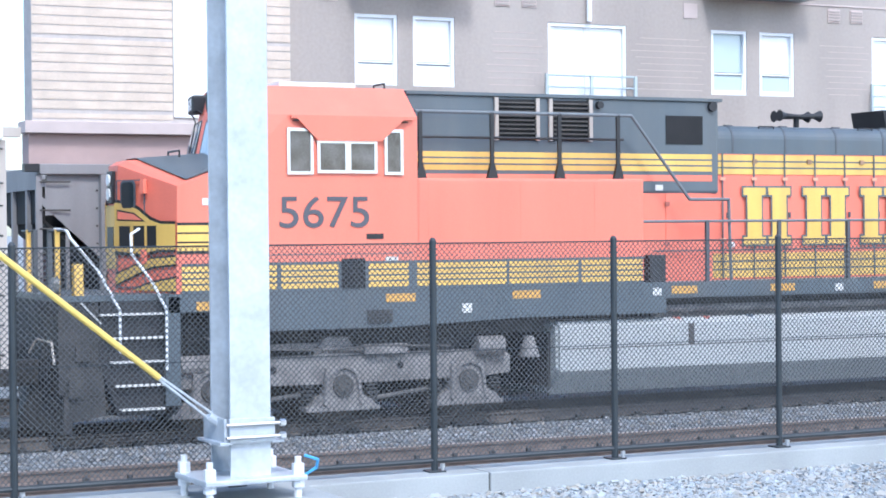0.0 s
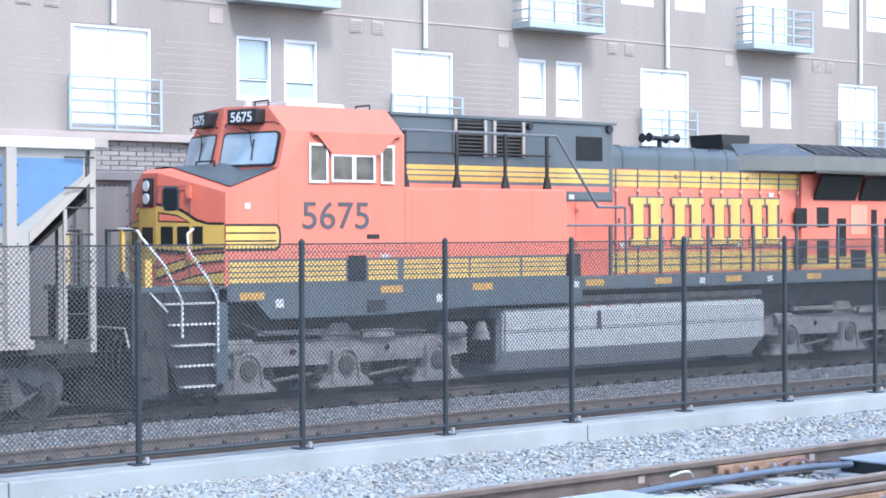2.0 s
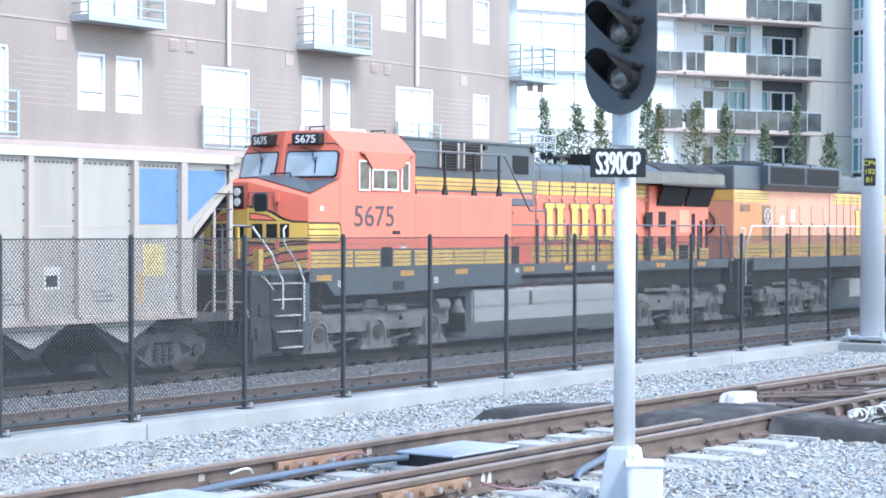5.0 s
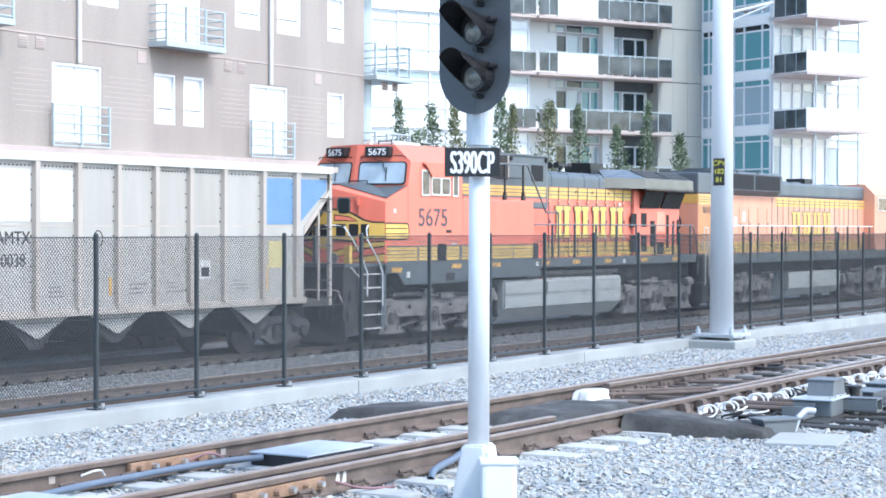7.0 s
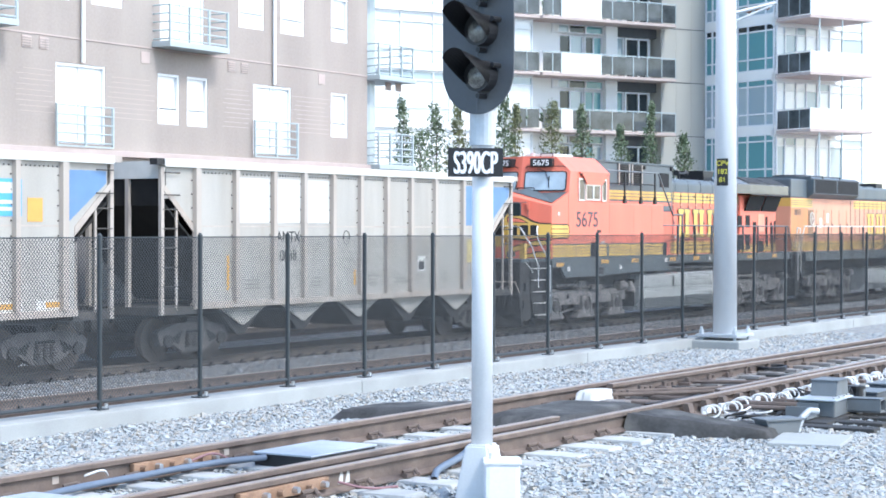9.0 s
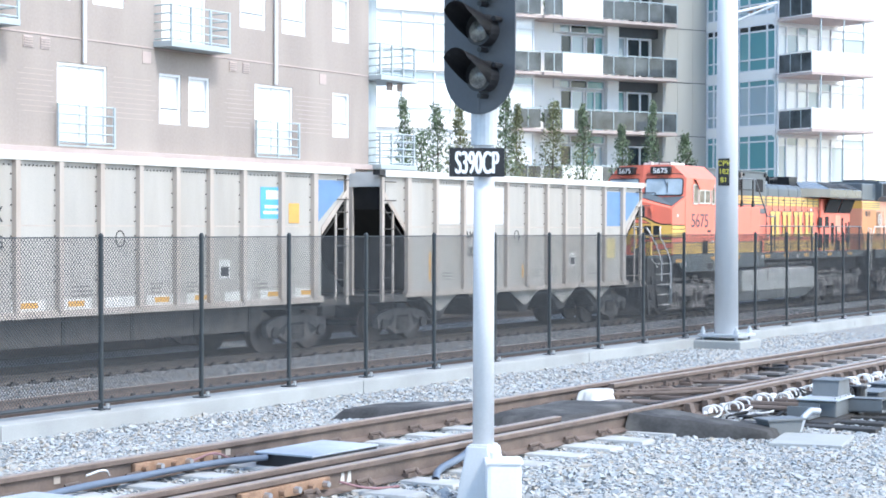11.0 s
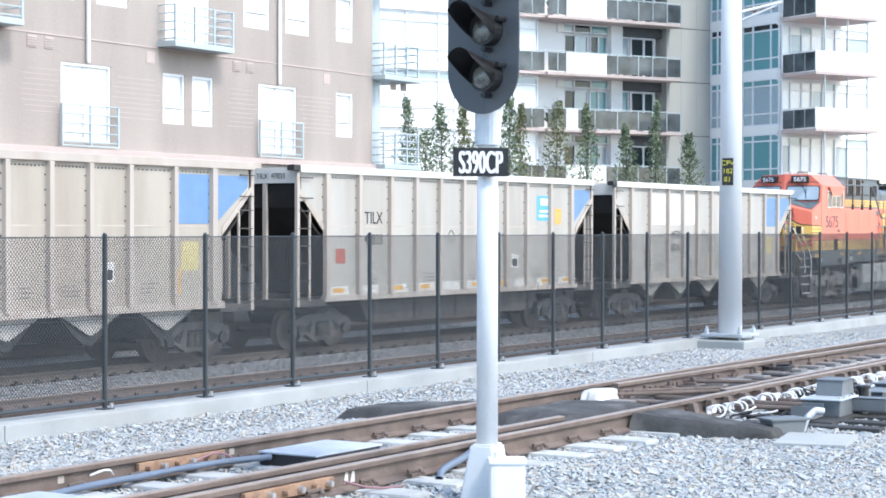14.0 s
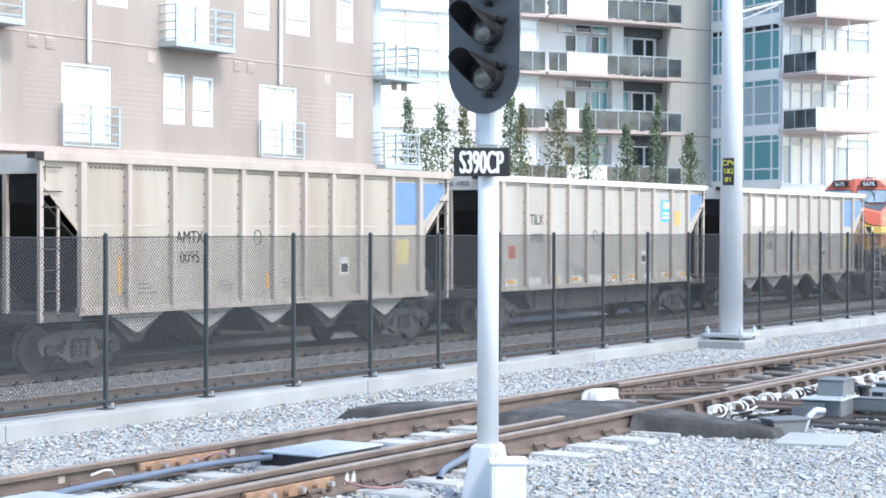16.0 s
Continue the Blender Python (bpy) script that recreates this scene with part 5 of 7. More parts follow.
def loco_truck(parent, xs):
    c = xs[1]
    for s in (-1, 1):
        y0, y1 = (s * 1.02, s * 1.22)
        bm = B()
        a, b = xs[0] - 0.75, xs[2] + 0.75
        prism(bm, [(a, 0.92), (a + 0.15, 1.02), (b - 0.15, 1.02), (b, 0.92), (b, 0.66), (xs[2] + 0.35, 0.62), (c + 0.5, 0.60), (c - 0.5, 0.60), (xs[0] - 0.35, 0.62), (a, 0.66)], "y", min(y0, y1), max(y0, y1))
        part("side_frame", bm, TRUCKGREY, parent, "dusty grey cast side frame")
        for x in xs:
            bm = B()
            prism(bm, [(x - 0.56, 0.24), (x + 0.56, 0.24), (x + 0.46, 0.36), (x + 0.30, 0.44), (x + 0.26, 0.84), (x - 0.26, 0.84), (x - 0.30, 0.44), (x - 0.46, 0.36)], "y", s * 1.02, s * 1.30)
            jb = part("journal_box", bm, TRUCKGREY, parent)
            bm = B()
            rod(bm, (x, s * 1.25, 0.58), (x, s * 1.34, 0.58), 0.16, 18)
            rod(bm, (x, s * 1.34, 0.58), (x, s * 1.36, 0.58), 0.11, 18)
            part("bearing_cap", bm, HOPPERDARK, jb)
            arch = B()
            for k in range(9):
                a0, a1 = math.pi * k / 9, math.pi * (k + 1) / 9
                rod(arch, (x + 0.25 * math.cos(a0), s * 1.31, 0.60 + 0.25 * math.sin(a0)), (x + 0.25 * math.cos(a1), s * 1.31, 0.60 + 0.25 * math.sin(a1)), 0.035, 6)
            for e in (-1, 1):
                rod(arch, (x + e * 0.25, s * 1.31, 0.60), (x + e * 0.29, s * 1.31, 0.30), 0.035, 6)
            part("pedestal_arch", arch, TRUCKGREY, jb)
            part("pedestal_foot", box(B(), x - 0.58, x + 0.58, s * 1.16 - 0.15, s * 1.16 + 0.15, 0.20, 0.27, 0.012), TRUCKGREY, jb)
            for dx in (-0.50, 0.50):
                bm = B()
                for j in range(4):
                    rod(bm, (x + dx, s * 1.14, 0.37 + j * 0.06), (x + dx, s * 1.14, 0.405 + j * 0.06), 0.105, 12)
                part("coil_spring", bm, UNDER, jb)
        for dx in (xs[0] + 0.95, xs[1] + 0.95):
            bm = B()
            rod(bm, (dx, s * 1.20, 0.84), (dx, s * 1.25, 0.84), 0.05, 10)
            part("frame_hole", bm, DARKVOID, parent)
        bm = B()
        rod(bm, (xs[2] + 0.15, s * 1.25, 1.08), (xs[2] + 0.6, s * 1.25, 1.08), 0.15, 14)
        part("brake_cylinder", bm, TRUCKGREY, parent)
        part("brake_cylinder", rod(B(), (xs[0] - 0.45, s * 1.2, 0.95), (xs[0] + 0.1, s * 1.2, 0.95), 0.14, 14), TRUCKGREY, parent)
        part("brake_pipe", rod(B(), (xs[1] - 0.3, s * 1.22, 1.12), (xs[1] + 0.8, s * 1.22, 1.05), 0.03, 8), TRUCKGREY, parent)
        part("sand_hose", pipe(B(), [(xs[0] - 0.1, s * 1.3, 1.35), (xs[0] + 0.35, s * 1.32, 1.16), (xs[1] - 0.2, s * 1.32, 1.10), (xs[1] + 0.5, s * 1.32, 1.15), (xs[2] - 0.3, s * 1.32, 1.10)], 0.014, 6), CARTRUCK, parent)
        part("brake_cylinder", box(B(), xs[1] + 0.35, xs[1] + 1.05, s * 1.22 - 0.10, s * 1.22 + 0.10, 1.0, 1.16, 0.03), TRUCKGREY, parent)
        part("frame_bracket", prism(B(), [(xs[1] - 0.45, 1.0), (xs[1] + 0.30, 1.0), (xs[1] + 0.12, 1.28), (xs[1] - 0.25, 1.28)], "y", s * 1.12 - 0.08, s * 1.12 + 0.08), TRUCKGREY, parent)
        part("frame_beam", box(B(), xs[0] + 0.3, xs[1] + 0.2, s * 1.1 - 0.06, s * 1.1 + 0.06, 1.12, 1.2), TRUCKGREY, parent)
        for x in xs[:2]:
            part("brake_rod", rod(B(), (x + 0.45, s * 1.12, 0.34), (x + 1.5, s * 1.12, 0.46), 0.035, 8), CARTRUCK, parent)
    bm = B()
    box(bm, xs[0] - 0.6, xs[2] + 0.6, -0.9, 0.9, 0.62, 1.35)
    part("truck_bolster", bm, UNDER, parent)
    for x in xs:
        wheelset(parent, x, 0.53)


def stripe(parent, x0, x1, z0, z1, y, material=None, lines=2):
    st = part("stripe", box(B(), x0, x1, y - 0.004, y, z0, z1), material or YELLOW, parent, "yellow painted stripe")
    for k in range(lines):
        z = z0 + (z1 - z0) * (k + 1) / (lines + 1)
        part("pinstripe", box(B(), x0, x1, y - 0.007, y - 0.004, z - 0.013, z + 0.013), DARKGREEN, st)
    return st


def emblem(parent, x, z, h, y):
    """Four like pairs of yellow pillars with dark borders, in place of the maker's lettering."""
    def pillar(x0, x1, g, ya, yb):
        e = (x1 - x0) * 0.18
        out = [(x0 - g, -g), (x1 + g, -g), (x1 + g, 0.13 * h + g), (x1 - e + g, 0.13 * h + g), (x1 - e + g, 0.87 * h - g), (x1 + g, 0.87 * h - g),
               (x1 + g, h + g), (x0 - g, h + g), (x0 - g, 0.87 * h - g), (x0 + e - g, 0.87 * h - g), (x0 + e - g, 0.13 * h + g), (x0 - g, 0.13 * h + g)]
        return prism(B(), [(u, z + v) for u, v in out], "y", ya, yb)
    w, gap = h * 1.0, h * 0.28
    for i in range(8):
        x0 = x + (i // 2) * (w + gap) + (i % 2) * 0.53 * w
        b = part("emblem", pillar(x0, x0 + 0.47 * w, 0.03, y - 0.004, y), DARKGREEN, parent, "yellow pillar emblem with dark border")
        part("emblem_face", pillar(x0, x0 + 0.47 * w, 0.0, y - 0.008, y - 0.004), YELLOW, b)


def handrail(parent, pts, r=0.021, material=None, label=""):
    return part("handrail", pipe(B(), pts, r, 8), material or SIGNALGREY, parent, label)


def side_window(parent, x0, x1, z0, z1, y, open_pane=False):
    fr = B()
    t = 0.045
    box(fr, x0, x0 + t, y - 0.02, y + 0.02, z0, z1)
    box(fr, x1 - t, x1, y - 0.02, y + 0.02, z0, z1)
    box(fr, x0 + t, x1 - t, y - 0.02, y + 0.02, z0, z0 + t)
    box(fr, x0 + t, x1 - t, y - 0.02, y + 0.02, z1 - t, z1)
    w = part("window", fr, CHROME, parent, "aluminium-framed cab window")
    part("pane", box(B(), x0 + t, x1 - t, y - 0.008, y - 0.002, z0 + t, z1 - t), CABGLASS, w)
    return w


def build_locomotive():
    lo = thing("locomotive", "orange freight locomotive with yellow stripes and slate top", "locomotive", "freight train")
    Y = -1.48
    # frame and sills
    bm = B()
    box(bm, -1.75, 19.35, -1.0, 1.0, 1.25, 1.9)
    part("underframe", bm, UNDER, lo)
    bm = B()
    prism(bm, [(-0.25, 1.98), (7.9, 1.98), (7.9, 1.50), (5.3, 1.50), (3.2, 1.42), (0.75, 1.42), (0.45, 1.72), (-0.25, 1.72)], "y", Y, -1.40)
    part("side_sill", bm, DARKGREEN, lo, "slate grey deep side sill")
    bm = B()
    box(bm, 7.9, 18.9, Y, -1.40, 1.73, 1.98, 0.01)
    part("side_sill", bm, DARKGREEN, lo, "slate grey side sill")
    bm = B()
    box(bm, -1.78, 19.4, -1.40, 1.48, 1.90, 1.985)
    part("walkway", bm, DARKGREEN, lo)
    for x, z, m in ((0.15, 1.80, AMBER), (3.05, 1.85, AMBER), (5.15, 1.85, AMBER), (8.0, 1.86, AMBER), (9.9, 1.86, AMBER), (12.0, 1.86, AMBER), (14.6, 1.86, AMBER), (17.0, 1.86, AMBER)):
        part("reflector", box(B(), x, x + 0.48, Y - 0.006, Y, z - 0.06, z + 0.06), m, lo, "amber reflector strip")
    for x in (0.85, 4.3, 7.65, 11.2, 13.3):
        part("sill_plate", box(B(), x, x + 0.16, Y - 0.008, Y, 1.60 if x < 7 else 1.78, 1.74 if x < 7 else 1.90), WHITE, lo)
    bm = B()
    box(bm, 2.75, 3.15, Y - 0.03, Y, 1.48, 1.68, 0.01)
    part("sill_box", bm, UNDER, lo)
    # nose: blunt prow, folded along its middle
    bm = B()
    low = [(-0.13, -1.47, 1.95), (-0.66, -0.25, 1.95), (-0.66, 0.25, 1.95), (-0.13, 1.47, 1.95), (1.2, 1.47, 1.95), (1.2, -1.47, 1.95)]
    brow = [(-0.11, -1.47, 3.49), (-0.62, -0.25, 3.82), (-0.62, 0.25, 3.82), (-0.11, 1.47, 3.49), (1.2, 1.47, 3.99), (1.2, -1.47, 3.99)]
    crown = [(-0.03, -1.42, 3.54), (-0.50, -0.25, 3.89), (-0.50, 0.25, 3.89), (-0.03, 1.42, 3.54), (1.2, 0.3, 4.03), (1.2, -0.3, 4.03)]
    a, b, c = ([bm.verts.new(p) for p in ring] for ring in (low, brow, crown))
    bm.faces.new(a[::-1])
    for i in range(6):
        k = (i + 1) % 6
        if i != 4:
            bm.faces.new((a[i], a[k], b[k], b[i]))
    for i in (0, 1, 2):
        bm.faces.new((b[i], b[i + 1], c[i + 1], c[i]))
    bm.faces.new((b[5], b[0], c[0])), bm.faces.new((b[3], b[4], c[3]))
    bm.faces.new((c[0], c[1], c[5], b[5])), bm.faces.new((c[1], c[2], c[4], c[5])), bm.faces.new((c[2], c[3], b[4], c[4]))
    part("nose", bm, ORANGE, lo, "orange nose folded along its middle")
    bm = B()
    lift = Vector((0, 0, 0.022))
    for quad in (((0.05, -1.39, 3.565), (-0.36, -0.25, 3.905), (1.12, -0.3, 4.02), (1.12, -1.44, 3.965)), ((-0.36, -0.25, 3.905), (-0.36, 0.25, 3.905), (1.12, 0.3, 4.02), (1.12, -0.3, 4.02)),
                 ((-0.36, 0.25, 3.905), (0.05, 1.39, 3.565), (1.12, 1.44, 3.965), (1.12, 0.3, 4.02))):
        bm.faces.new([bm.verts.new(Vector(p) + lift) for p in quad])
    part("nose_top", bm, DARKGREEN, lo, "slate grey non-slip nose top")
    # front bands and plain emblem on the two slanted faces and the middle
    for s in (-1, 1):
        face = pose(-0.134, s * 1.47, 0, 0, 0, -s * 23.5)
        def span(u0, u1):
            return (u0, u1) if s < 0 else (-u1, -u0)
        t = -1 if s > 0 else 1
        def swoosh(pts, x0, x1):
            return prism(B(), [(t * u * 1.04, z) for u, z in pts], "x", x0, x1)
        em = part("nose_emblem", swoosh([(0.0, 2.96), (0.30, 2.965), (0.52, 3.02), (0.78, 3.17), (1.0, 3.25), (1.275, 3.28), (1.275, 2.58), (0.7, 2.54), (0.35, 2.60), (0.0, 2.60)], -0.018, -0.012), YELLOW, lo, "yellow winged emblem with dark rim, no lettering", at=face)
        part("emblem_rim", swoosh([(0.0, 3.0), (0.30, 3.005), (0.50, 3.065), (0.76, 3.215), (1.0, 3.295), (1.275, 3.325), (1.275, 2.53), (0.7, 2.49), (0.35, 2.56), (0.0, 2.56)], -0.0115, -0.010), BLACK, em)
        part("emblem_wedge", swoosh([(0.62, 3.0), (0.85, 3.13), (1.22, 3.18), (1.22, 3.02)], -0.022, -0.018), BLACK, em)
        part("emblem_wedge", swoosh([(0.68, 3.02), (0.87, 3.11), (1.20, 3.15), (1.20, 3.04)], -0.026, -0.022), ORANGE, em)
        for u, w in ((0.40, 0.20), (0.66, 0.24), (0.98, 0.24)):
            part("emblem_bar", box(B(), -0.022, -0.018, *span(u, u + w), 2.63, 2.94), BLACK, em)
        for pts in ([(0.0, 2.40), (0.5, 2.36), (1.27, 2.10), (1.27, 2.24), (0.5, 2.47), (0.0, 2.50)], [(0.0, 2.02), (0.9, 2.02), (0.5, 2.13), (0.0, 2.20)]):
            low = part("nose_band", swoosh(pts, -0.016, -0.010), YELLOW, lo, "yellow band sweeping across the nose", at=face)
            cu, cz = sum(p[0] for p in pts) / len(pts), sum(p[1] for p in pts) / len(pts)
            part("band_rim", swoosh([(u, z + (0.03 if z > cz + (cu - u) * 0.2 else -0.03)) for u, z in pts], -0.0095, -0.006), BLACK, low)
        if s < 0:
            nd = part("nose_door", wall_ring(0.66, 1.30, 2.05, 3.60, 0.016), DARKGREEN, lo, "nose door with rounded pane", at=face)
            part("pane_frame", prism(B(), rounded(1.03, 3.38, 0.165, 0.215, 0.08), "x", -0.016, 0.0), SIGNALGREY, nd)
            part("pane", prism(B(), rounded(1.03, 3.38, 0.135, 0.185, 0.06), "x", -0.02, -0.016), DARKGLASS, nd)
            for z in (3.5, 2.5):
                part("hinge", box(B(), -0.06, 0.0, 0.62, 0.70, z - 0.1, z + 0.1), ORANGE, nd)
    mid_band = part("nose_band", box(B(), -0.67, -0.66, -0.25, 0.25, 2.32, 3.24), YELLOW, lo, "yellow middle of the emblem")
    part("emblem_bar", box(B(), -0.676, -0.67, -0.17, 0.17, 2.63, 2.93), BLACK, mid_band)
    hl = part("headlight", box(B(), -0.685, -0.58, -0.13, 0.13, 3.27, 3.74, 0.015), BLACK, lo, "twin stacked headlights, unlit")
    for z in (3.40, 3.61):
        part("lens", rod(B(), (-0.68, 0.0, z), (-0.71, 0.0, z), 0.088, 16), CABLEWHITE, hl, "bright reflector headlight lens")
    # cab
    bm = B()
    rings = []
    front = [(0.92, -1.478, 1.95), (0.92, -1.478, 3.86), (1.12, -1.43, 4.52), (1.06, -0.98, 4.95), (0.86, 0.0, 4.97), (1.06, 0.98, 4.95), (1.12, 1.43, 4.52), (0.92, 1.478, 3.86), (0.92, 1.478, 1.95), (0.62, 0.0, 1.95), (0.62, 0.0, 3.90)]
    mid = [(1.55, y, z) for y, z in ((-1.478, 1.95), (-1.478, 3.80), (-1.478, 4.52), (-0.98, 4.97), (0.0, 4.98), (0.98, 4.97), (1.478, 4.52), (1.478, 3.80), (1.478, 1.95))]
    back = [(3.58, y, z) for _, y, z in mid]
    for ring in (front, mid, back):
        rings.append([bm.verts.new(p) for p in ring])
    for r0, r1 in zip(rings, rings[1:]):
        for i in range(9):
            if i < 8 or len(r0) == 9:
                bm.faces.new((r0[i], r0[(i + 1) % 9], r1[(i + 1) % 9], r1[i]))
    f = rings[0]
    for loop in ((0, 1, 10, 9), (1, 2, 3, 4, 10), (10, 4, 5, 6, 7), (9, 10, 7, 8)):
        bm.faces.new([f[i] for i in loop])
    bm.faces.new(rings[-1][::-1])
    part("cab", bm, ORANGE, lo, "orange wide cab")
    # windshields
    for s in (-1, 1):
        slope = pose(0.875, s * 0.74, 4.22, 0, 0, -s * 12.0) @ pose(0, 0, 0, 0, 14, 0)
        fr = prism(B(), rounded(0, 0, 0.645, 0.30, 0.09), "x", -0.045, 0.0)
        w = part("windshield", fr, BLACK, lo, "windshield in black rubber", at=slope)
        part("pane", prism(B(), rounded(0, 0, 0.61, 0.265, 0.07), "x", -0.052, -0.045), WINDSHIELD, w)
        wp = pipe(B(), [(-0.10, 0.25, 0.36), (-0.08, 0.02, 0.30), (-0.07, -0.12, -0.02)], 0.010, 5)
        pipe(wp, [(-0.08, -0.12, 0.15), (-0.07, -0.12, -0.2)], 0.014, 5)
        part("wiper", wp, BLACK, w)
        nb = part("number_board", box(B(), -0.14, 0.14, -0.34, 0.34, -0.13, 0.13, 0.03), BLACK, lo, "black number board with white numbers", at=pose(0.89, s * 0.62, 4.775, 0, 0, -s * 12.0))
        lettering("lettering", "5675", 0.23, SIGNWHITE, nb, Matrix.Translation((-0.144, 0, -0.085)) @ pose(0, 0, 0, 90, 0, -90), 1.1, 0.004)
        part("brow_rail", pipe(B(), [(-0.06, -0.62, 0.40), (-0.12, -0.56, 0.43), (-0.12, 0.56, 0.43), (-0.06, 0.62, 0.40)], 0.012, 6), BLACK, w)
    part("roof_beacon", rod(B(), (1.25, -0.1, 4.97), (1.25, -0.1, 5.09), 0.07, 12), WHITE, lo)
    # cab side: eave, windows, sunshade
    part("eave", box(B(), 1.58, 3.50, Y - 0.06, Y, 4.47, 4.51), ORANGE, lo)
    side_window(lo, 1.52, 1.92, 3.66, 4.33, Y - 0.01)
    side_window(lo, 1.98, 2.46, 3.68, 4.16, Y - 0.015)
    side_window(lo, 2.46, 2.92, 3.68, 4.16, Y - 0.015)
    side_window(lo, 3.04, 3.34, 3.66, 4.33, Y - 0.01)
    bm = B()
    prism(bm, [(1.66, 4.47), (3.34, 4.47), (2.98, 4.15), (1.98, 4.15)], "y", Y - 0.07, Y - 0.045)
    part("sunshade", bm, ORANGE, lo, "orange folding sunshade over the window")
    part("shade_bracket", rod(B(), (1.6, Y - 0.05, 4.44), (3.4, Y - 0.05, 4.44), 0.012, 6), UNDER, lo)
    lettering("road_number", "5675", 0.645, NAVY, lo, facing(2.10, Y - 0.008, 2.90), 1.14, 0.002)
    part("small_plate", box(B(), 2.75, 3.02, Y - 0.006, Y, 2.72, 2.80), BLACK, lo)
    part("small_plate", box(B(), 0.25, 0.36, Y - 0.006, Y, 3.22, 3.32), WHITE, lo)
    part("small_plate", box(B(), 3.05, 3.25, Y - 0.006, Y, 2.38, 2.46), WHITE, lo)
    part("cab_grille", box(B(), 2.35, 2.72, Y - 0.02, Y, 2.0, 2.44), DARKVOID, lo, "dark grille in the cab side")
    part("roof_unit", box(B(), 1.75, 3.0, -0.55, 0.45, 4.96, 5.08, 0.05), WHITE, lo, "pale air-conditioner on the cab roof")
    for x in (1.2, 3.35):
        part("roof_grab", pipe(B(), [(x, -0.8, 4.95), (x, -0.8, 5.06), (x, -0.4, 5.06), (x, -0.4, 4.95)], 0.015, 6), BLACK, lo)
    part("seam", box(B(), 1.2, 3.5, Y - 0.003, Y, 2.50, 2.515), DARKGREEN, lo)
    # nose side band
    wing = part("side_band", prism(B(), [(-0.12, 2.54), (0.88, 2.54), (0.95, 2.60), (0.97, 2.76), (0.95, 2.92), (0.88, 2.98), (-0.12, 2.98)], "y", Y - 0.004, Y), BLACK, lo, "yellow nose band with dark rounded rim")
    part("band_face", prism(B(), [(-0.12, 2.58), (0.86, 2.58), (0.91, 2.63), (0.925, 2.76), (0.91, 2.89), (0.86, 2.94), (-0.12, 2.94)], "y", Y - 0.008, Y - 0.004), YELLOW, wing)
    for z in (2.70, 2.83):
        part("pinstripe", box(B(), -0.12, 0.86, Y - 0.011, Y - 0.008, z - 0.012, z + 0.012), BLACK, wing)
    # equipment cabinet behind the cab
    bm = B()
    box(bm, 3.58, 7.5, Y, 1.48, 1.95, 3.62, 0.04)
    part("cabinet", bm, ORANGE, lo, "orange equipment cabinet flush with the cab")
    for x in (3.75, 5.3, 6.6):
        part("seam", box(B(), x, x + 0.012, Y - 0.003, Y, 2.45, 3.58), ORANGE, lo)
    for x0, x1 in ((-0.06, 1.35), (1.42, 2.30), (2.78, 3.42), (3.56, 5.05), (5.1, 6.3), (6.36, 7.46)):
        stripe(lo, x0, x1, 2.02, 2.36, Y, lines=3)
    part("stripe_ground", box(B(), -0.06, 7.47, Y - 0.002, Y + 0.004, 2.0, 2.38), DARKGREEN, lo)
    for z in (2.38, 2.0):
        part("pinstripe", box(B(), -0.06, 7.48, Y - 0.009, Y - 0.001, z - 0.02, z + 0.02), DARKGREEN, lo)
    # high hood behind the cab, slate, with louvres and a walkway rail
    bm = B()
    box(bm, 3.58, 9.22, -1.02, 1.02, 3.4, 4.93, 0.05)
    hood = part("front_hood", bm, DARKGREEN, lo, "slate grey blower hood")
    part("hood_lid", box(B(), 3.6, 9.27, -1.06, 1.06, 4.90, 4.95), DARKGREEN, hood)
    stripe(hood, 3.62, 9.08, 3.76, 4.04, -1.024, lines=2)
    part("orange_band", box(B(), 3.62, 9.08, -1.026, -1.02, 3.60, 3.70), ORANGE, hood)
    for x0 in (5.09, 6.04):
        g = part("louvre", box(B(), x0, x0 + 0.78, -1.03, -1.022, 4.22, 4.86), DARKVOID, hood, "dark louvred intake with bright frame")
        for k in range(9):
            part("slat", box(B(), x0 + 0.04, x0 + 0.74, -1.065, -1.03, 4.25 + k * 0.068, 4.275 + k * 0.068), HOPPERDARK, g)
        for xx in (x0, x0 + 0.72):
            part("louvre_frame", box(B(), xx, xx + 0.06, -1.07, -1.03, 4.22, 4.88), HOPPERPOST, g)
    part("grille", box(B(), 8.2, 8.9, -1.035, -1.022, 4.2, 4.66), DARKVOID, hood, "dark mesh grille")
    part("lamp_cover", rod(B(), (6.95, -1.02, 4.80), (6.95, -1.10, 4.80), 0.06, 12), BLACK, hood)
    part("lamp_cover", rod(B(), (9.08, -0.95, 4.82), (9.08, -1.08, 4.82), 0.08, 12), BLACK, hood)
    hx = (3.68, 4.88, 6.05, 7.1)
    handrail(lo, [(3.5, -1.36, 4.24), (7.2, -1.36, 4.24)], 0.02, BLACK)
    handrail(lo, [(3.6, -1.36, 4.62), (7.35, -1.36, 4.62), (8.4, -1.40, 3.30), (9.15, -1.40, 3.30), (9.2, -1.38, 2.0)], 0.027, BOXGREY)
    for x in hx:
        bm = B()
        box(bm, x - 0.03, x + 0.03, -1.385, -1.345, 3.62, 4.63)
        prism(bm, [(x - 0.09, 3.62), (x + 0.09, 3.62), (x + 0.03, 3.85), (x - 0.03, 3.85)], "y", -1.40, -1.33)
        part("rail_post", bm, BLACK, lo, "black cast rail post")
    # long hood
    bm = B()
    shell(bm, [(9.1, hood_section(0.98, 1.95, 4.52)), (15.0, hood_section(0.98, 1.95, 4.52))])
    lh = part("long_hood", bm, ORANGE, lo, "orange engine hood with doors")
    bm = B()
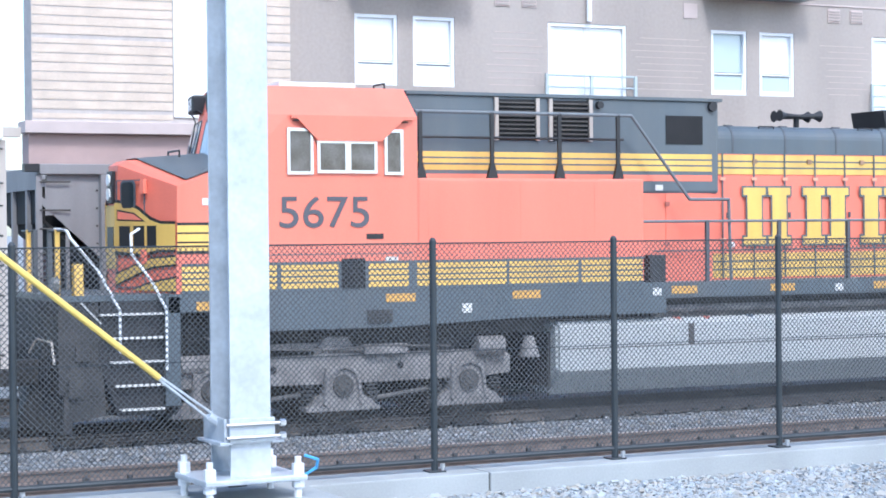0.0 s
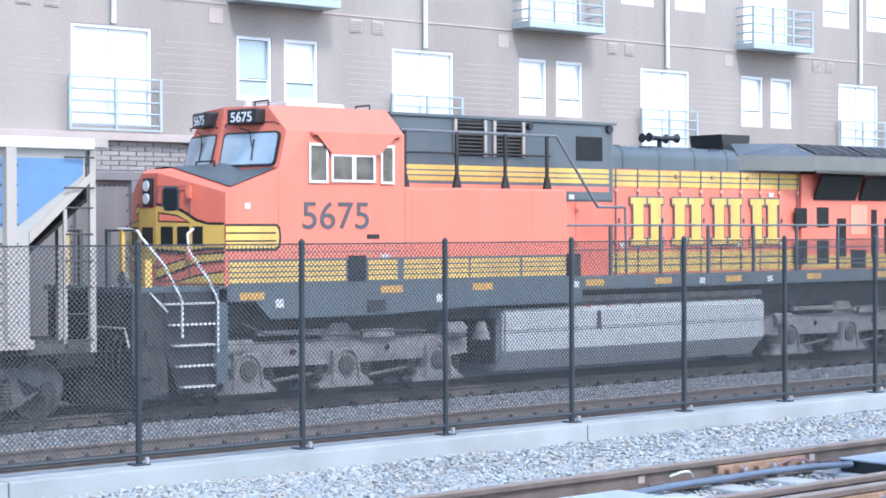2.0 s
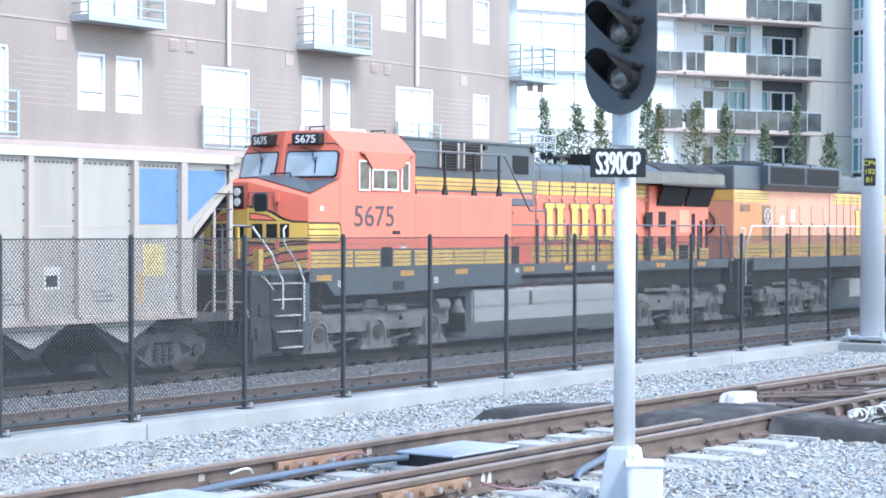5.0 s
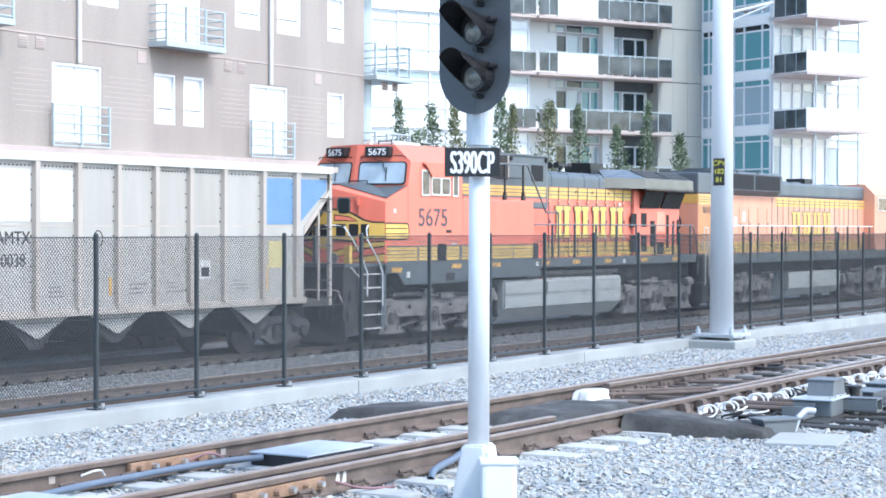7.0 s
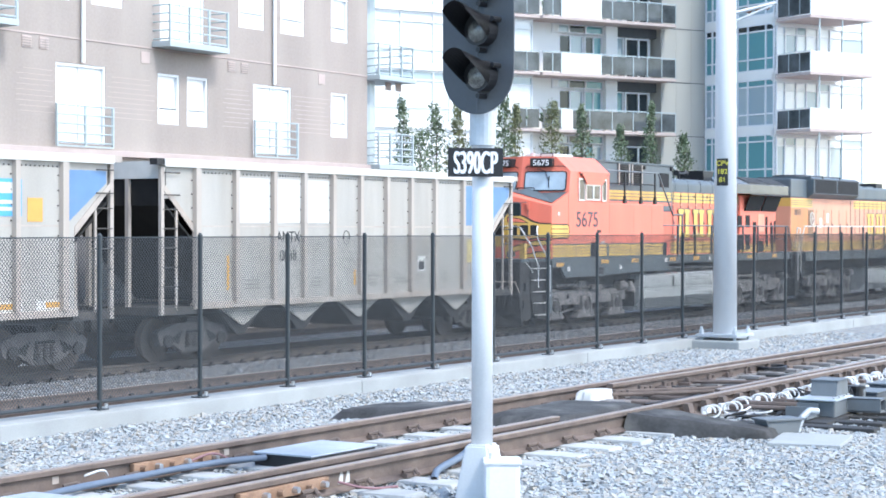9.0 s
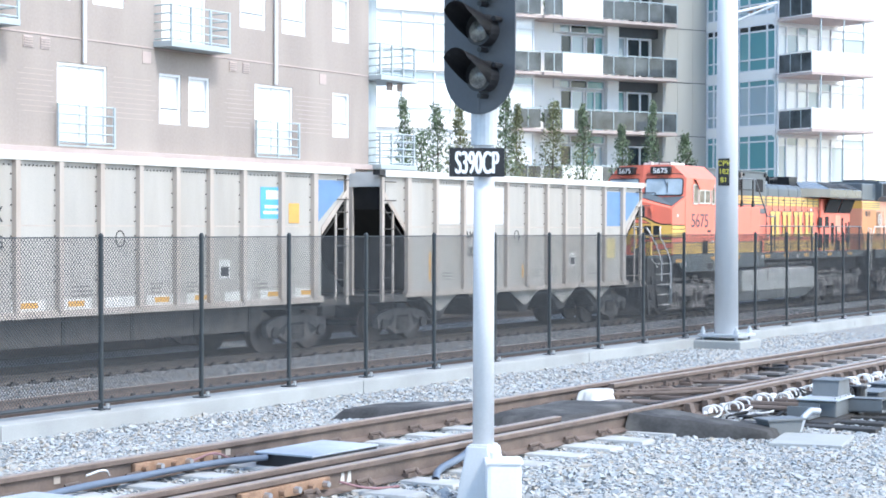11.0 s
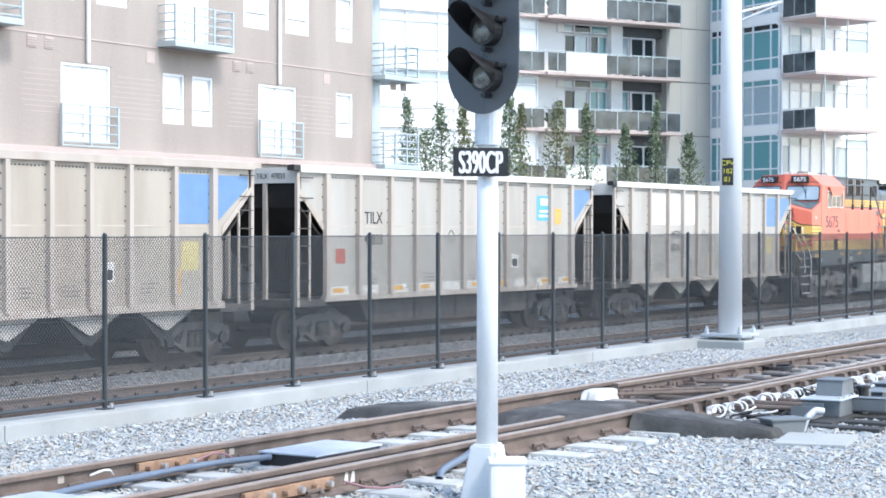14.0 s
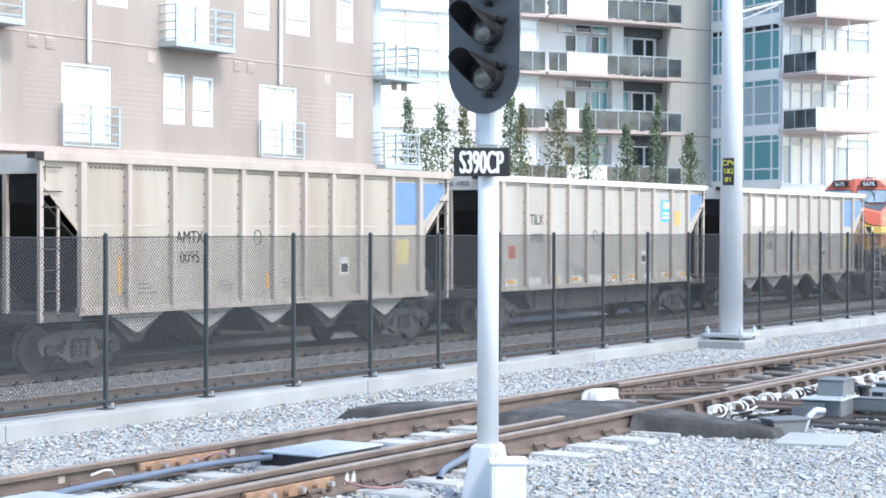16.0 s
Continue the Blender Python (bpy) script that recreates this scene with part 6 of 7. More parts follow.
    shell(bm, [(9.12, [(y * 1.006, z + 0.006) for y, z in hood_section(0.98, 4.05, 4.52)]), (14.9, [(y * 1.006, z + 0.006) for y, z in hood_section(0.98, 4.05, 4.52)])])
    part("hood_roof", bm, DARKGREEN, lh, "slate grey rounded hood top")
    stripe(lh, 9.12, 14.94, 3.72, 4.04, -0.988, lines=2)
    stripe(lh, 7.55, 14.94, 2.02, 2.42, -0.988, lines=2)
    for x in [9.3 + i * 0.62 for i in range(10)]:
        part("door_seam", box(B(), x - 0.012, x + 0.012, -1.012, -0.998, 2.0, 4.06), DARKGREEN, lh)
        part("latch", box(B(), x + 0.08, x + 0.12, -1.01, -0.99, 3.0, 3.09), SIGNALGREY, lh)
    for i in range(10):
        x = 9.3 + i * 0.62
        for z in (2.62, 3.62):
            part("hinge", box(B(), x - 0.05, x + 0.05, -1.018, -0.998, z, z + 0.05), ORANGE_FADED, lh)
    for x, z, w in ((8.0, 3.45, 0.14), (9.4, 2.52, 0.12), (13.9, 3.55, 0.16), (12.9, 2.52, 0.12), (14.3, 2.5, 0.10)):
        part("notice", box(B(), x, x + w, -1.022, -1.0, z, z + 0.09), WHITE, lh)
    for x in (9.9, 11.0, 12.1, 13.2):
        part("lift_lug", box(B(), x, x + 0.08, -1.02, -0.99, 3.9, 3.97), BARRUST, lh)
    for x in (9.5, 10.6, 11.7, 12.7):
        part("roof_latch", box(B(), x, x + 0.14, -0.80, -0.74, 4.50, 4.545), SIGNALGREY, lh)
    part("cab_corner", box(B(), 7.5, 9.1, -1.0, 0.98, 1.95, 3.62), ORANGE, lh)
    part("door", box(B(), 8.2, 8.85, -1.012, -1.0, 2.4, 3.4), ORANGE, lh)
    for z in (2.55, 3.2):
        part("hinge", box(B(), 8.18, 8.26, -1.03, -1.012, z, z + 0.07), REDPATCH, lh)
    part("sand_box", box(B(), 7.65, 7.95, -1.4, -1.05, 1.98, 2.42, 0.02), BLACK, lo)
    emblem(lo, 9.70, 2.56, 0.94, -1.014)
    # horn and exhaust
    hn = part("horn", rod(B(), (11.3, -0.3, 4.52), (11.3, -0.3, 4.72), 0.05, 8), BLACK, lo, "black multi-trumpet horn")
    for dx, dy in ((-0.42, -0.1), (0.42, -0.1), (-0.36, 0.15), (0.36, 0.15)):
        bm = B()
        rod(bm, (11.3, -0.3 + dy, 4.74), (11.3 + dx * 0.7, -0.3 + dy, 4.75), 0.035, 10, 0.045)
        rod(bm, (11.3 + dx * 0.7, -0.3 + dy, 4.75), (11.3 + dx, -0.3 + dy, 4.75), 0.045, 12, 0.10)
        part("trumpet", bm, BLACK, hn)
    bm = B()
    prism(bm, [(13.13, 4.50), (13.93, 4.50), (13.97, 4.88), (13.05, 4.88)], "y", -0.45, 0.45)
    part("exhaust_chimney", bm, BLACK, lo, "black exhaust stack")
    # radiator end with its overhanging wing
    bm = B()
    box(bm, 14.95, 18.45, -1.06, 1.06, 1.95, 4.06, 0.03)
    rb = part("radiator_body", bm, ORANGE, lo, "orange radiator cab end")
    bm = B()
    prism(bm, [(-1.50, 4.10), (-1.50, 4.42), (-0.8, 4.72), (0.8, 4.72), (1.50, 4.42), (1.50, 4.10)], "x", 14.85, 18.6)
    part("radiator_wing", bm, SLATEGLOSS, lo, "dark grey overhanging radiator wing")
    bm = B()
    prism(bm, [(-1.50, 4.10), (-1.50, 4.42), (-0.8, 4.72), (-0.8, 4.10)], "x", 12.95, 14.85)
    for v in bm.verts:
        if v.co.x < 13.5:
            v.co.y = max(v.co.y, -0.98)
            v.co.z = min(v.co.z, 4.66)
    part("wing_taper", bm, SLATEGLOSS, lo)
    for x0 in (15.0, 16.8):
        sc = part("roof_screen", prism(B(), [(-1.40, 4.468), (-0.88, 4.691), (-0.88, 4.712), (-1.40, 4.489)], "x", x0, x0 + 1.65), UNDER, lo, "dark radiator screen on the wing")
        for k in range(5):
            part("screen_bar", prism(B(), [(-1.41, 4.489), (-0.87, 4.716), (-0.87, 4.724), (-1.41, 4.497)], "x", x0 + 0.05 + k * 0.38, x0 + 0.09 + k * 0.38), DARKGREEN, sc)
    part("wing_lip", box(B(), 14.85, 18.6, -1.53, -1.50, 4.06, 4.12), HOPPERDARK, lo)
    for x in (9.5, 10.55, 11.6, 12.6, 13.6, 14.5):
        part("roof_seam", shell(B(), [(x, [(y * 1.012, z + 0.012) for y, z in hood_section(0.98, 4.06, 4.52)]), (x + 0.035, [(y * 1.012, z + 0.012) for y, z in hood_section(0.98, 4.06, 4.52)])]), SIGNALGREY, lo)
    for x in (10.1, 12.15, 14.1):
        part("roof_handle", pipe(B(), [(x, -0.86, 4.44), (x, -0.90, 4.52), (x + 0.3, -0.90, 4.52), (x + 0.3, -0.86, 4.44)], 0.012, 6), BLACK, lo)
    for x0 in (15.35, 16.95):
        bm = B()
        prism(bm, [(-1.09, 3.50), (-1.30, 4.02), (-1.28, 4.04), (-1.06, 3.52)], "x", x0, x0 + 1.45)
        part("radiator_grille", bm, DARKVOID, lo, "dark slanted radiator grille")
    for x, z0, z1, w in ((14.1, 2.9, 3.32, 0.45), (14.95, 2.9, 3.34, 0.45), (14.1, 2.1, 2.62, 0.45), (14.95, 2.1, 2.62, 0.45), (15.75, 2.25, 3.1, 0.35), (17.15, 2.2, 3.3, 0.22), (17.7, 2.3, 3.1, 0.18), (18.1, 2.3, 3.15, 0.18), (16.3, 2.0, 2.4, 0.6)):
        x = 14.72 + (x - 14.1) * 0.88
        part("vent", box(B(), x, x + w * 0.9, -1.072, -1.06, z0, z1), DARKVOID, lo, "dark vent opening")
    part("door", box(B(), 16.65, 17.25, -1.075, -1.06, 2.75, 3.40), ORANGE_FADED, lo)
    stripe(lo, 14.97, 18.44, 2.02, 2.30, -1.066, lines=2)
    # walkway rail along the hood
    handrail(lo, [(6.1, -1.44, 2.95), (18.7, -1.44, 2.95), (19.1, -1.44, 2.3), (19.15, -1.44, 1.3)], 0.022, BOXGREY, "grey pipe handrail")
    for x in [7.3 + i * 1.4 for i in range(9)]:
        part("rail_post", box(B(), x - 0.03, x + 0.03, -1.47, -1.42, 1.75, 2.96), SIGNALGREY, lo)
    part("mid_rail", pipe(B(), [(7.7, -1.44, 2.48), (18.6, -1.44, 2.48)], 0.012, 6), SIGNALGREY, lo)
    # fuel tank, bell, air lines
    bm = B()
    prism(bm, [(-1.42, 1.33), (-1.33, 1.41), (1.33, 1.41), (1.42, 1.33), (1.42, 0.64), (1.05, 0.26), (-1.05, 0.26), (-1.42, 0.64)], "x", 5.95, 13.30)
    bmesh.ops.bevel(bm, geom=[e for e in bm.edges if abs(e.verts[0].co.x - e.verts[1].co.x) < 0.01], offset=0.05, segments=2, affect="EDGES")
    part("fuel_tank", bm, TANK, lo, "silver-grey fuel tank with chamfered bottom")
    part("tank_strap", box(B(), 8.35, 8.45, -1.435, -1.42, 0.98, 1.32), HOPPERDARK, lo)
    part("tank_seam", box(B(), 6.02, 13.24, -1.424, -1.42, 0.975, 0.99), HOPPERDARK, lo)
    part("tank_end", box(B(), 5.90, 5.95, -1.2, 1.2, 0.4, 1.25), UNDER, lo)
    bm = B()
    rod(bm, (5.55, -1.25, 0.92), (5.55, -1.25, 1.2), 0.16, 14, 0.07)
    rod(bm, (5.55, -1.25, 0.88), (5.55, -1.25, 0.92), 0.17, 14)
    part("bell", bm, TRUCKGREY, lo, "small grey bell")
    bm = B()
    pipe(bm, [(7.9, -1.2, 1.55), (13.4, -1.2, 1.55)], 0.06, 8)
    pipe(bm, [(7.9, -1.0, 1.42), (13.4, -1.0, 1.42)], 0.09, 8)
    part("air_pipe", bm, TRUCKGREY, lo)
    for x, m in ((8.2, REDPATCH), (8.75, REDPATCH), (9.6, CABLEBLUE), (12.5, REDPATCH)):
        part("filler_cap", rod(B(), (x, -1.3, 1.30), (x, -1.3, 1.42), 0.07, 10), m, lo)
    # pilot, steps, front rails
    part("pilot", box(B(), -1.78, -1.66, -1.36, 1.36, 0.62, 1.90, 0.02), UNDER, lo, "dark pilot plate")
    bm = B()
    lower = [(-1.72, -1.38, 0.10), (-2.06, 0.0, 0.10), (-1.72, 1.38, 0.10), (-1.60, 1.38, 0.10), (-1.60, -1.38, 0.10)]
    upper = [(-1.70, -1.36, 0.72), (-1.84, 0.0, 0.72), (-1.70, 1.36, 0.72), (-1.60, 1.36, 0.72), (-1.60, -1.36, 0.72)]
    a, b = [bm.verts.new(p) for p in lower], [bm.verts.new(p) for p in upper]
    bm.faces.new(a), bm.faces.new(b[::-1])
    for i in range(5):
        bm.faces.new((a[i], b[i], b[(i + 1) % 5], a[(i + 1) % 5]))
    part("plough", bm, UNDER, lo, "dark folded snow plough")
    for y in (-1.15, -0.95, -0.75, 0.75, 0.95, 1.15):
        part("brake_hose", pipe(B(), [(-1.76, y, 1.25), (-1.86, y, 1.15), (-1.90, y, 0.85), (-1.86, y + 0.05, 0.68)], 0.026, 8), BLACK, lo)
    part("uncoupling_lever", pipe(B(), [(-1.84, -1.38, 1.05), (-1.84, -1.25, 1.35), (-1.84, -0.3, 1.35), (-1.92, -0.2, 1.15)], 0.018, 6), HOPPERPOST, lo)
    part("pilot_side", prism(B(), [(-1.68, 1.90), (-1.22, 1.90), (-1.12, 0.32), (-1.68, 0.22)], "y", -1.36, -1.28), UNDER, lo)
    for x, z in ((-1.45, 1.2), (-1.55, 0.7)):
        part("jack_pad", box(B(), x - 0.1, x + 0.1, -1.42, -1.36, z - 0.12, z + 0.12, 0.01), UNDER, lo)
    bm = B()
    prism(bm, [(-1.2, 1.92), (-0.30, 1.92), (-0.30, 0.30), (-0.95, 0.30), (-1.2, 1.0)], "y", -1.38, -1.0)
    part("step_well", bm, BLACK, lo, "dark step risers")
    bm = B()
    box(bm, -0.30, -0.08, -1.48, -1.42, 0.42, 1.95, 0.01)
    part("step_side", bm, DARKGREEN, lo, "slate grey step side plate")
    for i in range(5):
        z = 0.38 + i * 0.33
        sx = -1.22 + (4 - i) * 0.07
        part("step", box(B(), sx, -0.32, -1.49, -1.10, z, z + 0.028), WHITE, lo, "step with worn white edge")
    handrail(lo, [(-0.95, -1.50, 1.18), (-0.95, -1.50, 1.77), (-1.24, -1.44, 2.33), (-1.58, -1.34, 2.76), (-1.62, -1.28, 2.87), (-1.66, -1.0, 2.90), (-1.67, -0.76, 2.90)], 0.020, SILVER, "pale grab rail beside the steps")
    handrail(lo, [(-0.29, -1.51, 0.92), (-0.29, -1.51, 1.76), (-0.46, -1.47, 2.12), (-0.74, -1.36, 2.55), (-0.74, -1.33, 2.82), (-0.60, -1.28, 2.90)], 0.020, SILVER, "pale grab rail beside the steps")
    for y in (-0.9, -0.45, 0.45, 0.9):
        part("end_post", box(B(), -1.70, -1.64, y - 0.04, y + 0.04, 1.98, 2.9), YELLOW if abs(y) > 0.6 else SIGNALGREY, lo)
    handrail(lo, [(-1.67, -1.3, 2.88), (-1.67, -0.5, 2.88)], 0.018)
    handrail(lo, [(-1.67, 0.5, 2.88), (-1.67, 1.3, 2.88)], 0.018)
    part("ditch_light", rod(B(), (-1.70, -1.05, 2.12), (-1.78, -1.05, 2.12), 0.12, 14), LENS, lo)
    part("ditch_box", box(B(), -1.55, -1.42, -1.38, -1.22, 1.95, 2.42, 0.01), YELLOW, lo)
    hose = [(-1.6, -1.1 , 1.9), (-1.45, -1.38, 1.88), (-1.30, -1.46, 1.7), (-1.2, -1.46, 1.6)]
    part("cable", pipe(B(), hose, 0.018, 6), WHITE, lo)
    part("coupler", box(B(), -2.2, -1.7, -0.2, 0.2, 0.7, 1.05, 0.04), UNDER, lo)
    part("coupler", box(B(), 19.35, 19.8, -0.2, 0.2, 0.7, 1.05, 0.04), UNDER, lo)
    handrail(lo, [(0.15, -0.75, 3.92), (0.15, -0.75, 4.02), (0.15, -0.2, 4.02), (0.15, -0.2, 3.85)], 0.015, BLACK)
    loco_truck(lo, (0.42, 2.43, 4.48))
    loco_truck(lo, (14.25, 16.28, 18.3))
    return lo


def rounded(cx, cz, a, b, r):
    pts = []
    for sx, sz, k in ((1, 1, 0), (-1, 1, 1), (-1, -1, 2), (1, -1, 3)):
        for i in range(5):
            t = (k + i / 4) * math.pi / 2
            pts.append((cx + sx * (a - r) + r * math.cos(t), cz + sz * (b - r) + r * math.sin(t)))
    return pts


def wall_ring(y0, y1, z0, z1, t):
    bm = B()
    lo, hi = min(y0, y1), max(y0, y1)
    for a, b, c, d in ((lo, lo + t, z0, z1), (hi - t, hi, z0, z1), (lo, hi, z0, z0 + t), (lo, hi, z1 - t, z1)):
        box(bm, -0.012, 0.0, a, b, c, d)
    return bm


def build_second_locomotive():
    lo = thing("locomotive", "orange freight locomotive with slate radiator hood, coupled behind", "locomotive", "freight train")
    Y = -1.45
    part("underframe", box(B(), 0.3, 21.6, -1.0, 1.0, 1.25, 1.9), UNDER, lo)
    part("side_sill", box(B(), 1.0, 20.6, Y, Y + 0.08, 1.62, 1.98, 0.01), DARKGREEN, lo)
    part("walkway", box(B(), 0.2, 21.6, Y + 0.08, 1.45, 1.90, 1.98), DARKGREEN, lo)
    bm = B()
    box(bm, 0.62, 18.2, -0.98, 0.98, 1.95, 4.05, 0.03)
    lh = part("long_hood", bm, ORANGE_FADED, lo, "faded orange engine hood")
    bm = B()
    prism(bm, [(-0.98, 4.05), (-1.25, 4.25), (-1.25, 4.80), (-1.05, 4.90), (1.05, 4.90), (1.25, 4.80), (1.25, 4.25), (0.98, 4.05)], "x", 2.40, 7.9)
    part("radiator_hood", bm, DARKGREEN, lo, "slate grey flared radiator hood")
    for x0 in (2.50, 5.14):
        g = part("radiator_grille", box(B(), x0, x0 + 2.55, -1.262, -1.25, 4.22, 4.82), SIGNALGREY, lo, "dark radiator screen")
        part("screen", box(B(), x0 + 0.06, x0 + 2.49, -1.27, -1.262, 4.26, 4.78), DARKVOID, g)
    part("hood_roof", box(B(), 7.9, 18.2, -0.99, 0.99, 4.05, 4.62, 0.10), DARKGREEN, lo)
    part("hood_end", box(B(), 0.60, 2.45, -0.99, 0.99, 4.05, 4.78, 0.06), DARKGREEN, lo)
    part("hood_end_band", box(B(), 0.612, 0.622, -0.97, 0.97, 3.72, 4.04), YELLOW, lo)
    stripe(lh, 0.64, 2.95, 3.70, 4.02, -0.984, lines=3)
    stripe(lh, 7.9, 18.2, 3.70, 4.02, -0.984, lines=2)
    stripe(lh, 0.64, 18.2, 2.02, 2.36, -0.984, lines=2)
    for i in range(18):
        x = 7.5 + i * 0.58
        part("door_seam", box(B(), x, x + 0.02, -0.995, -0.98, 2.0, 4.02), DARKGREEN, lh)
    lettering("road_number", "8810", 0.34, NAVY, lo, facing(1.32, -0.994, 3.38), 1.0)
    # Darker panel stands in for shade on the hood end.
    part("end_panel", box(B(), 0.66, 2.46, -0.988, -0.98, 2.44, 3.66), ORANGE_SHADED, lh, "end panel in darker orange for the shaded hood end")
    ring = B()
    for i in range(20):
        a, b = i * math.pi / 10, (i + 1) * math.pi / 10
        rod(ring, (0.60, 0.34 * math.cos(a), 3.05 + 0.34 * math.sin(a)), (0.60, 0.34 * math.cos(b), 3.05 + 0.34 * math.sin(b)), 0.035, 5)
    part("end_emblem", ring, BLACK, lh, "dark plain ring emblem")
    dk = part("brake_recess", box(B(), 2.5, 3.1, -0.99, -0.98, 2.5, 3.6), BARRUST, lo, "recess with white brake wheel")
    bm = B()
    for i in range(18):
        a, b = i * math.pi / 9, (i + 1) * math.pi / 9
        rod(bm, (2.8 + 0.24 * math.cos(a), -1.05, 3.25 + 0.24 * math.sin(a)), (2.8 + 0.24 * math.cos(b), -1.05, 3.25 + 0.24 * math.sin(b)), 0.02, 5)
    for i in range(3):
        a = i * math.pi / 3
        rod(bm, (2.8 - 0.24 * math.cos(a), -1.05, 3.25 - 0.24 * math.sin(a)), (2.8 + 0.24 * math.cos(a), -1.05, 3.25 + 0.24 * math.sin(a)), 0.015, 5)
    part("brake_wheel", bm, WHITE, dk, "white brake wheel")
    for x in (3.4, 4.3, 5.2, 6.1, 7.0):
        part("door_seam", box(B(), x, x + 0.02, -0.99, -0.98, 2.45, 3.6), BARRUST, lo)
        part("latch", box(B(), x + 0.1, x + 0.15, -1.0, -0.98, 2.95, 3.05), SIGNALGREY, lo)
    for x, z in ((3.8, 2.9), (4.6, 3.1)):
        part("notice", box(B(), x, x + 0.28, -0.99, -0.98, z, z + 0.38), WHITE, lo)
    emblem(lo, 9.6, 2.6, 0.9, -1.0)
    part("exhaust_stack", box(B(), 12.6, 13.5, -0.4, 0.4, 4.60, 4.86, 0.03), BLACK, lo)
    for x in (9.0, 10.4, 15.2):
        part("roof_hatch", box(B(), x, x + 0.9, -0.7, 0.7, 4.61, 4.68, 0.02), DARKGREEN, lo)
    for x in (3.2, 5.1, 7.0):
        fan = part("roof_fan", rod(B(), (x, 0, 4.88), (x, 0, 4.97), 0.72, 24), SIGNALGREY, lo, "round radiator fan housing")
        part("fan_grille", rod(B(), (x, 0, 4.97), (x, 0, 4.985), 0.62, 24), DARKVOID, fan)
    for x in (2.2, 3.6, 5.6):
        part("lift_lug", box(B(), x, x + 0.08, -1.2, -1.14, 4.80, 4.93), DARKGREEN, lo)
    bm = B()
    shell(bm, [(18.2, [(-1.45, 1.95), (-1.45, 4.3), (-1.0, 4.75), (1.0, 4.75), (1.45, 4.3), (1.45, 1.95)]), (20.4, [(-1.45, 1.95), (-1.45, 4.3), (-1.0, 4.75), (1.0, 4.75), (1.45, 4.3), (1.45, 1.95)])])
    part("cab", bm, ORANGE_FADED, lo)
    side_window(lo, 18.6, 19.8, 3.6, 4.2, -1.46)
    part("nose", box(B(), 20.4, 21.5, -1.3, 1.3, 1.95, 3.5, 0.1), ORANGE_FADED, lo)
    handrail(lo, [(0.55, -1.42, 1.2), (0.55, -1.42, 2.3), (0.95, -1.42, 2.95), (18.0, -1.42, 2.95)], 0.024, WHITE, "white pipe handrail")
    handrail(lo, [(0.25, -1.3, 2.1), (0.28, -1.38, 2.9), (0.5, -1.42, 2.86), (0.2, -1.44, 1.8), (0.2, -1.44, 0.9)], 0.021, WHITE)
    for x in [2.2 + i * 1.4 for i in range(12)]:
        part("rail_post", box(B(), x - 0.03, x + 0.03, -1.45, -1.40, 1.75, 2.96), SIGNALGREY, lo)
    bm = B()
    prism(bm, [(-1.4, 1.2), (1.4, 1.2), (1.4, 0.6), (1.1, 0.3), (-1.1, 0.3), (-1.4, 0.6)], "x", 8.2, 14.0)
    part("fuel_tank", bm, TANK, lo)
    for i in range(4):
        part("step", box(B(), 0.25, 0.9, -1.46, -1.1, 0.45 + i * 0.35, 0.49 + i * 0.35), SIGNALGREY, lo)
    part("pilot", box(B(), 0.15, 0.6, -1.35, 1.35, 0.3, 1.9, 0.03), UNDER, lo)
    loco_truck(lo, (2.6, 4.35, 6.1))
    loco_truck(lo, (15.6, 17.4, 19.2))
    return lo


def car_truck(parent, c):
    for s in (-1, 1):
        bm = B()
        y0, y1 = s * 0.98, s * 1.14
        prism(bm, [(c - 1.18, 0.62), (c - 1.1, 0.70), (c - 0.55, 0.82), (c + 0.55, 0.82), (c + 1.1, 0.70), (c + 1.18, 0.62), (c + 1.1, 0.36), (c + 0.75, 0.42), (c + 0.35, 0.20), (c - 0.35, 0.20), (c - 0.75, 0.42), (c - 1.1, 0.36)], "y", min(y0, y1), max(y0, y1))
        sf = part("side_frame", bm, CARTRUCK, parent, "cast steel truck side frame")
        bm = B()
        prism(bm, [(c - 0.32, 0.30), (c + 0.32, 0.30), (c + 0.26, 0.66), (c - 0.26, 0.66)], "y", s * 1.14, s * 1.148)
        prism(bm, [(c - 0.82, 0.48), (c - 0.52, 0.38), (c - 0.40, 0.66)], "y", s * 1.14, s * 1.147)
        prism(bm, [(c + 0.82, 0.48), (c + 0.52, 0.38), (c + 0.40, 0.66)], "y", s * 1.14, s * 1.147)
        part("frame_opening", bm, DARKVOID, sf)
        for dx in (-0.19, 0, 0.19):
            bm = B()
            for j in range(6):
                rod(bm, (c + dx, s * 1.16, 0.31 + j * 0.052), (c + dx, s * 1.16, 0.34 + j * 0.052), 0.075, 10)
            part("coil_spring", bm, CARTRUCK, sf)
        for dx in (-0.89, 0.89):
            part("bearing_cap", rod(B(), (c + dx, s * 1.1, 0.46), (c + dx, s * 1.2, 0.46), 0.13, 14), UNDER, sf)
    part("truck_bolster", box(B(), c - 0.2, c + 0.2, -1.1, 1.1, 0.55, 0.95), UNDER, parent)
    for dx in (-0.89, 0.89):
        wheelset(parent, c + dx, 0.457)


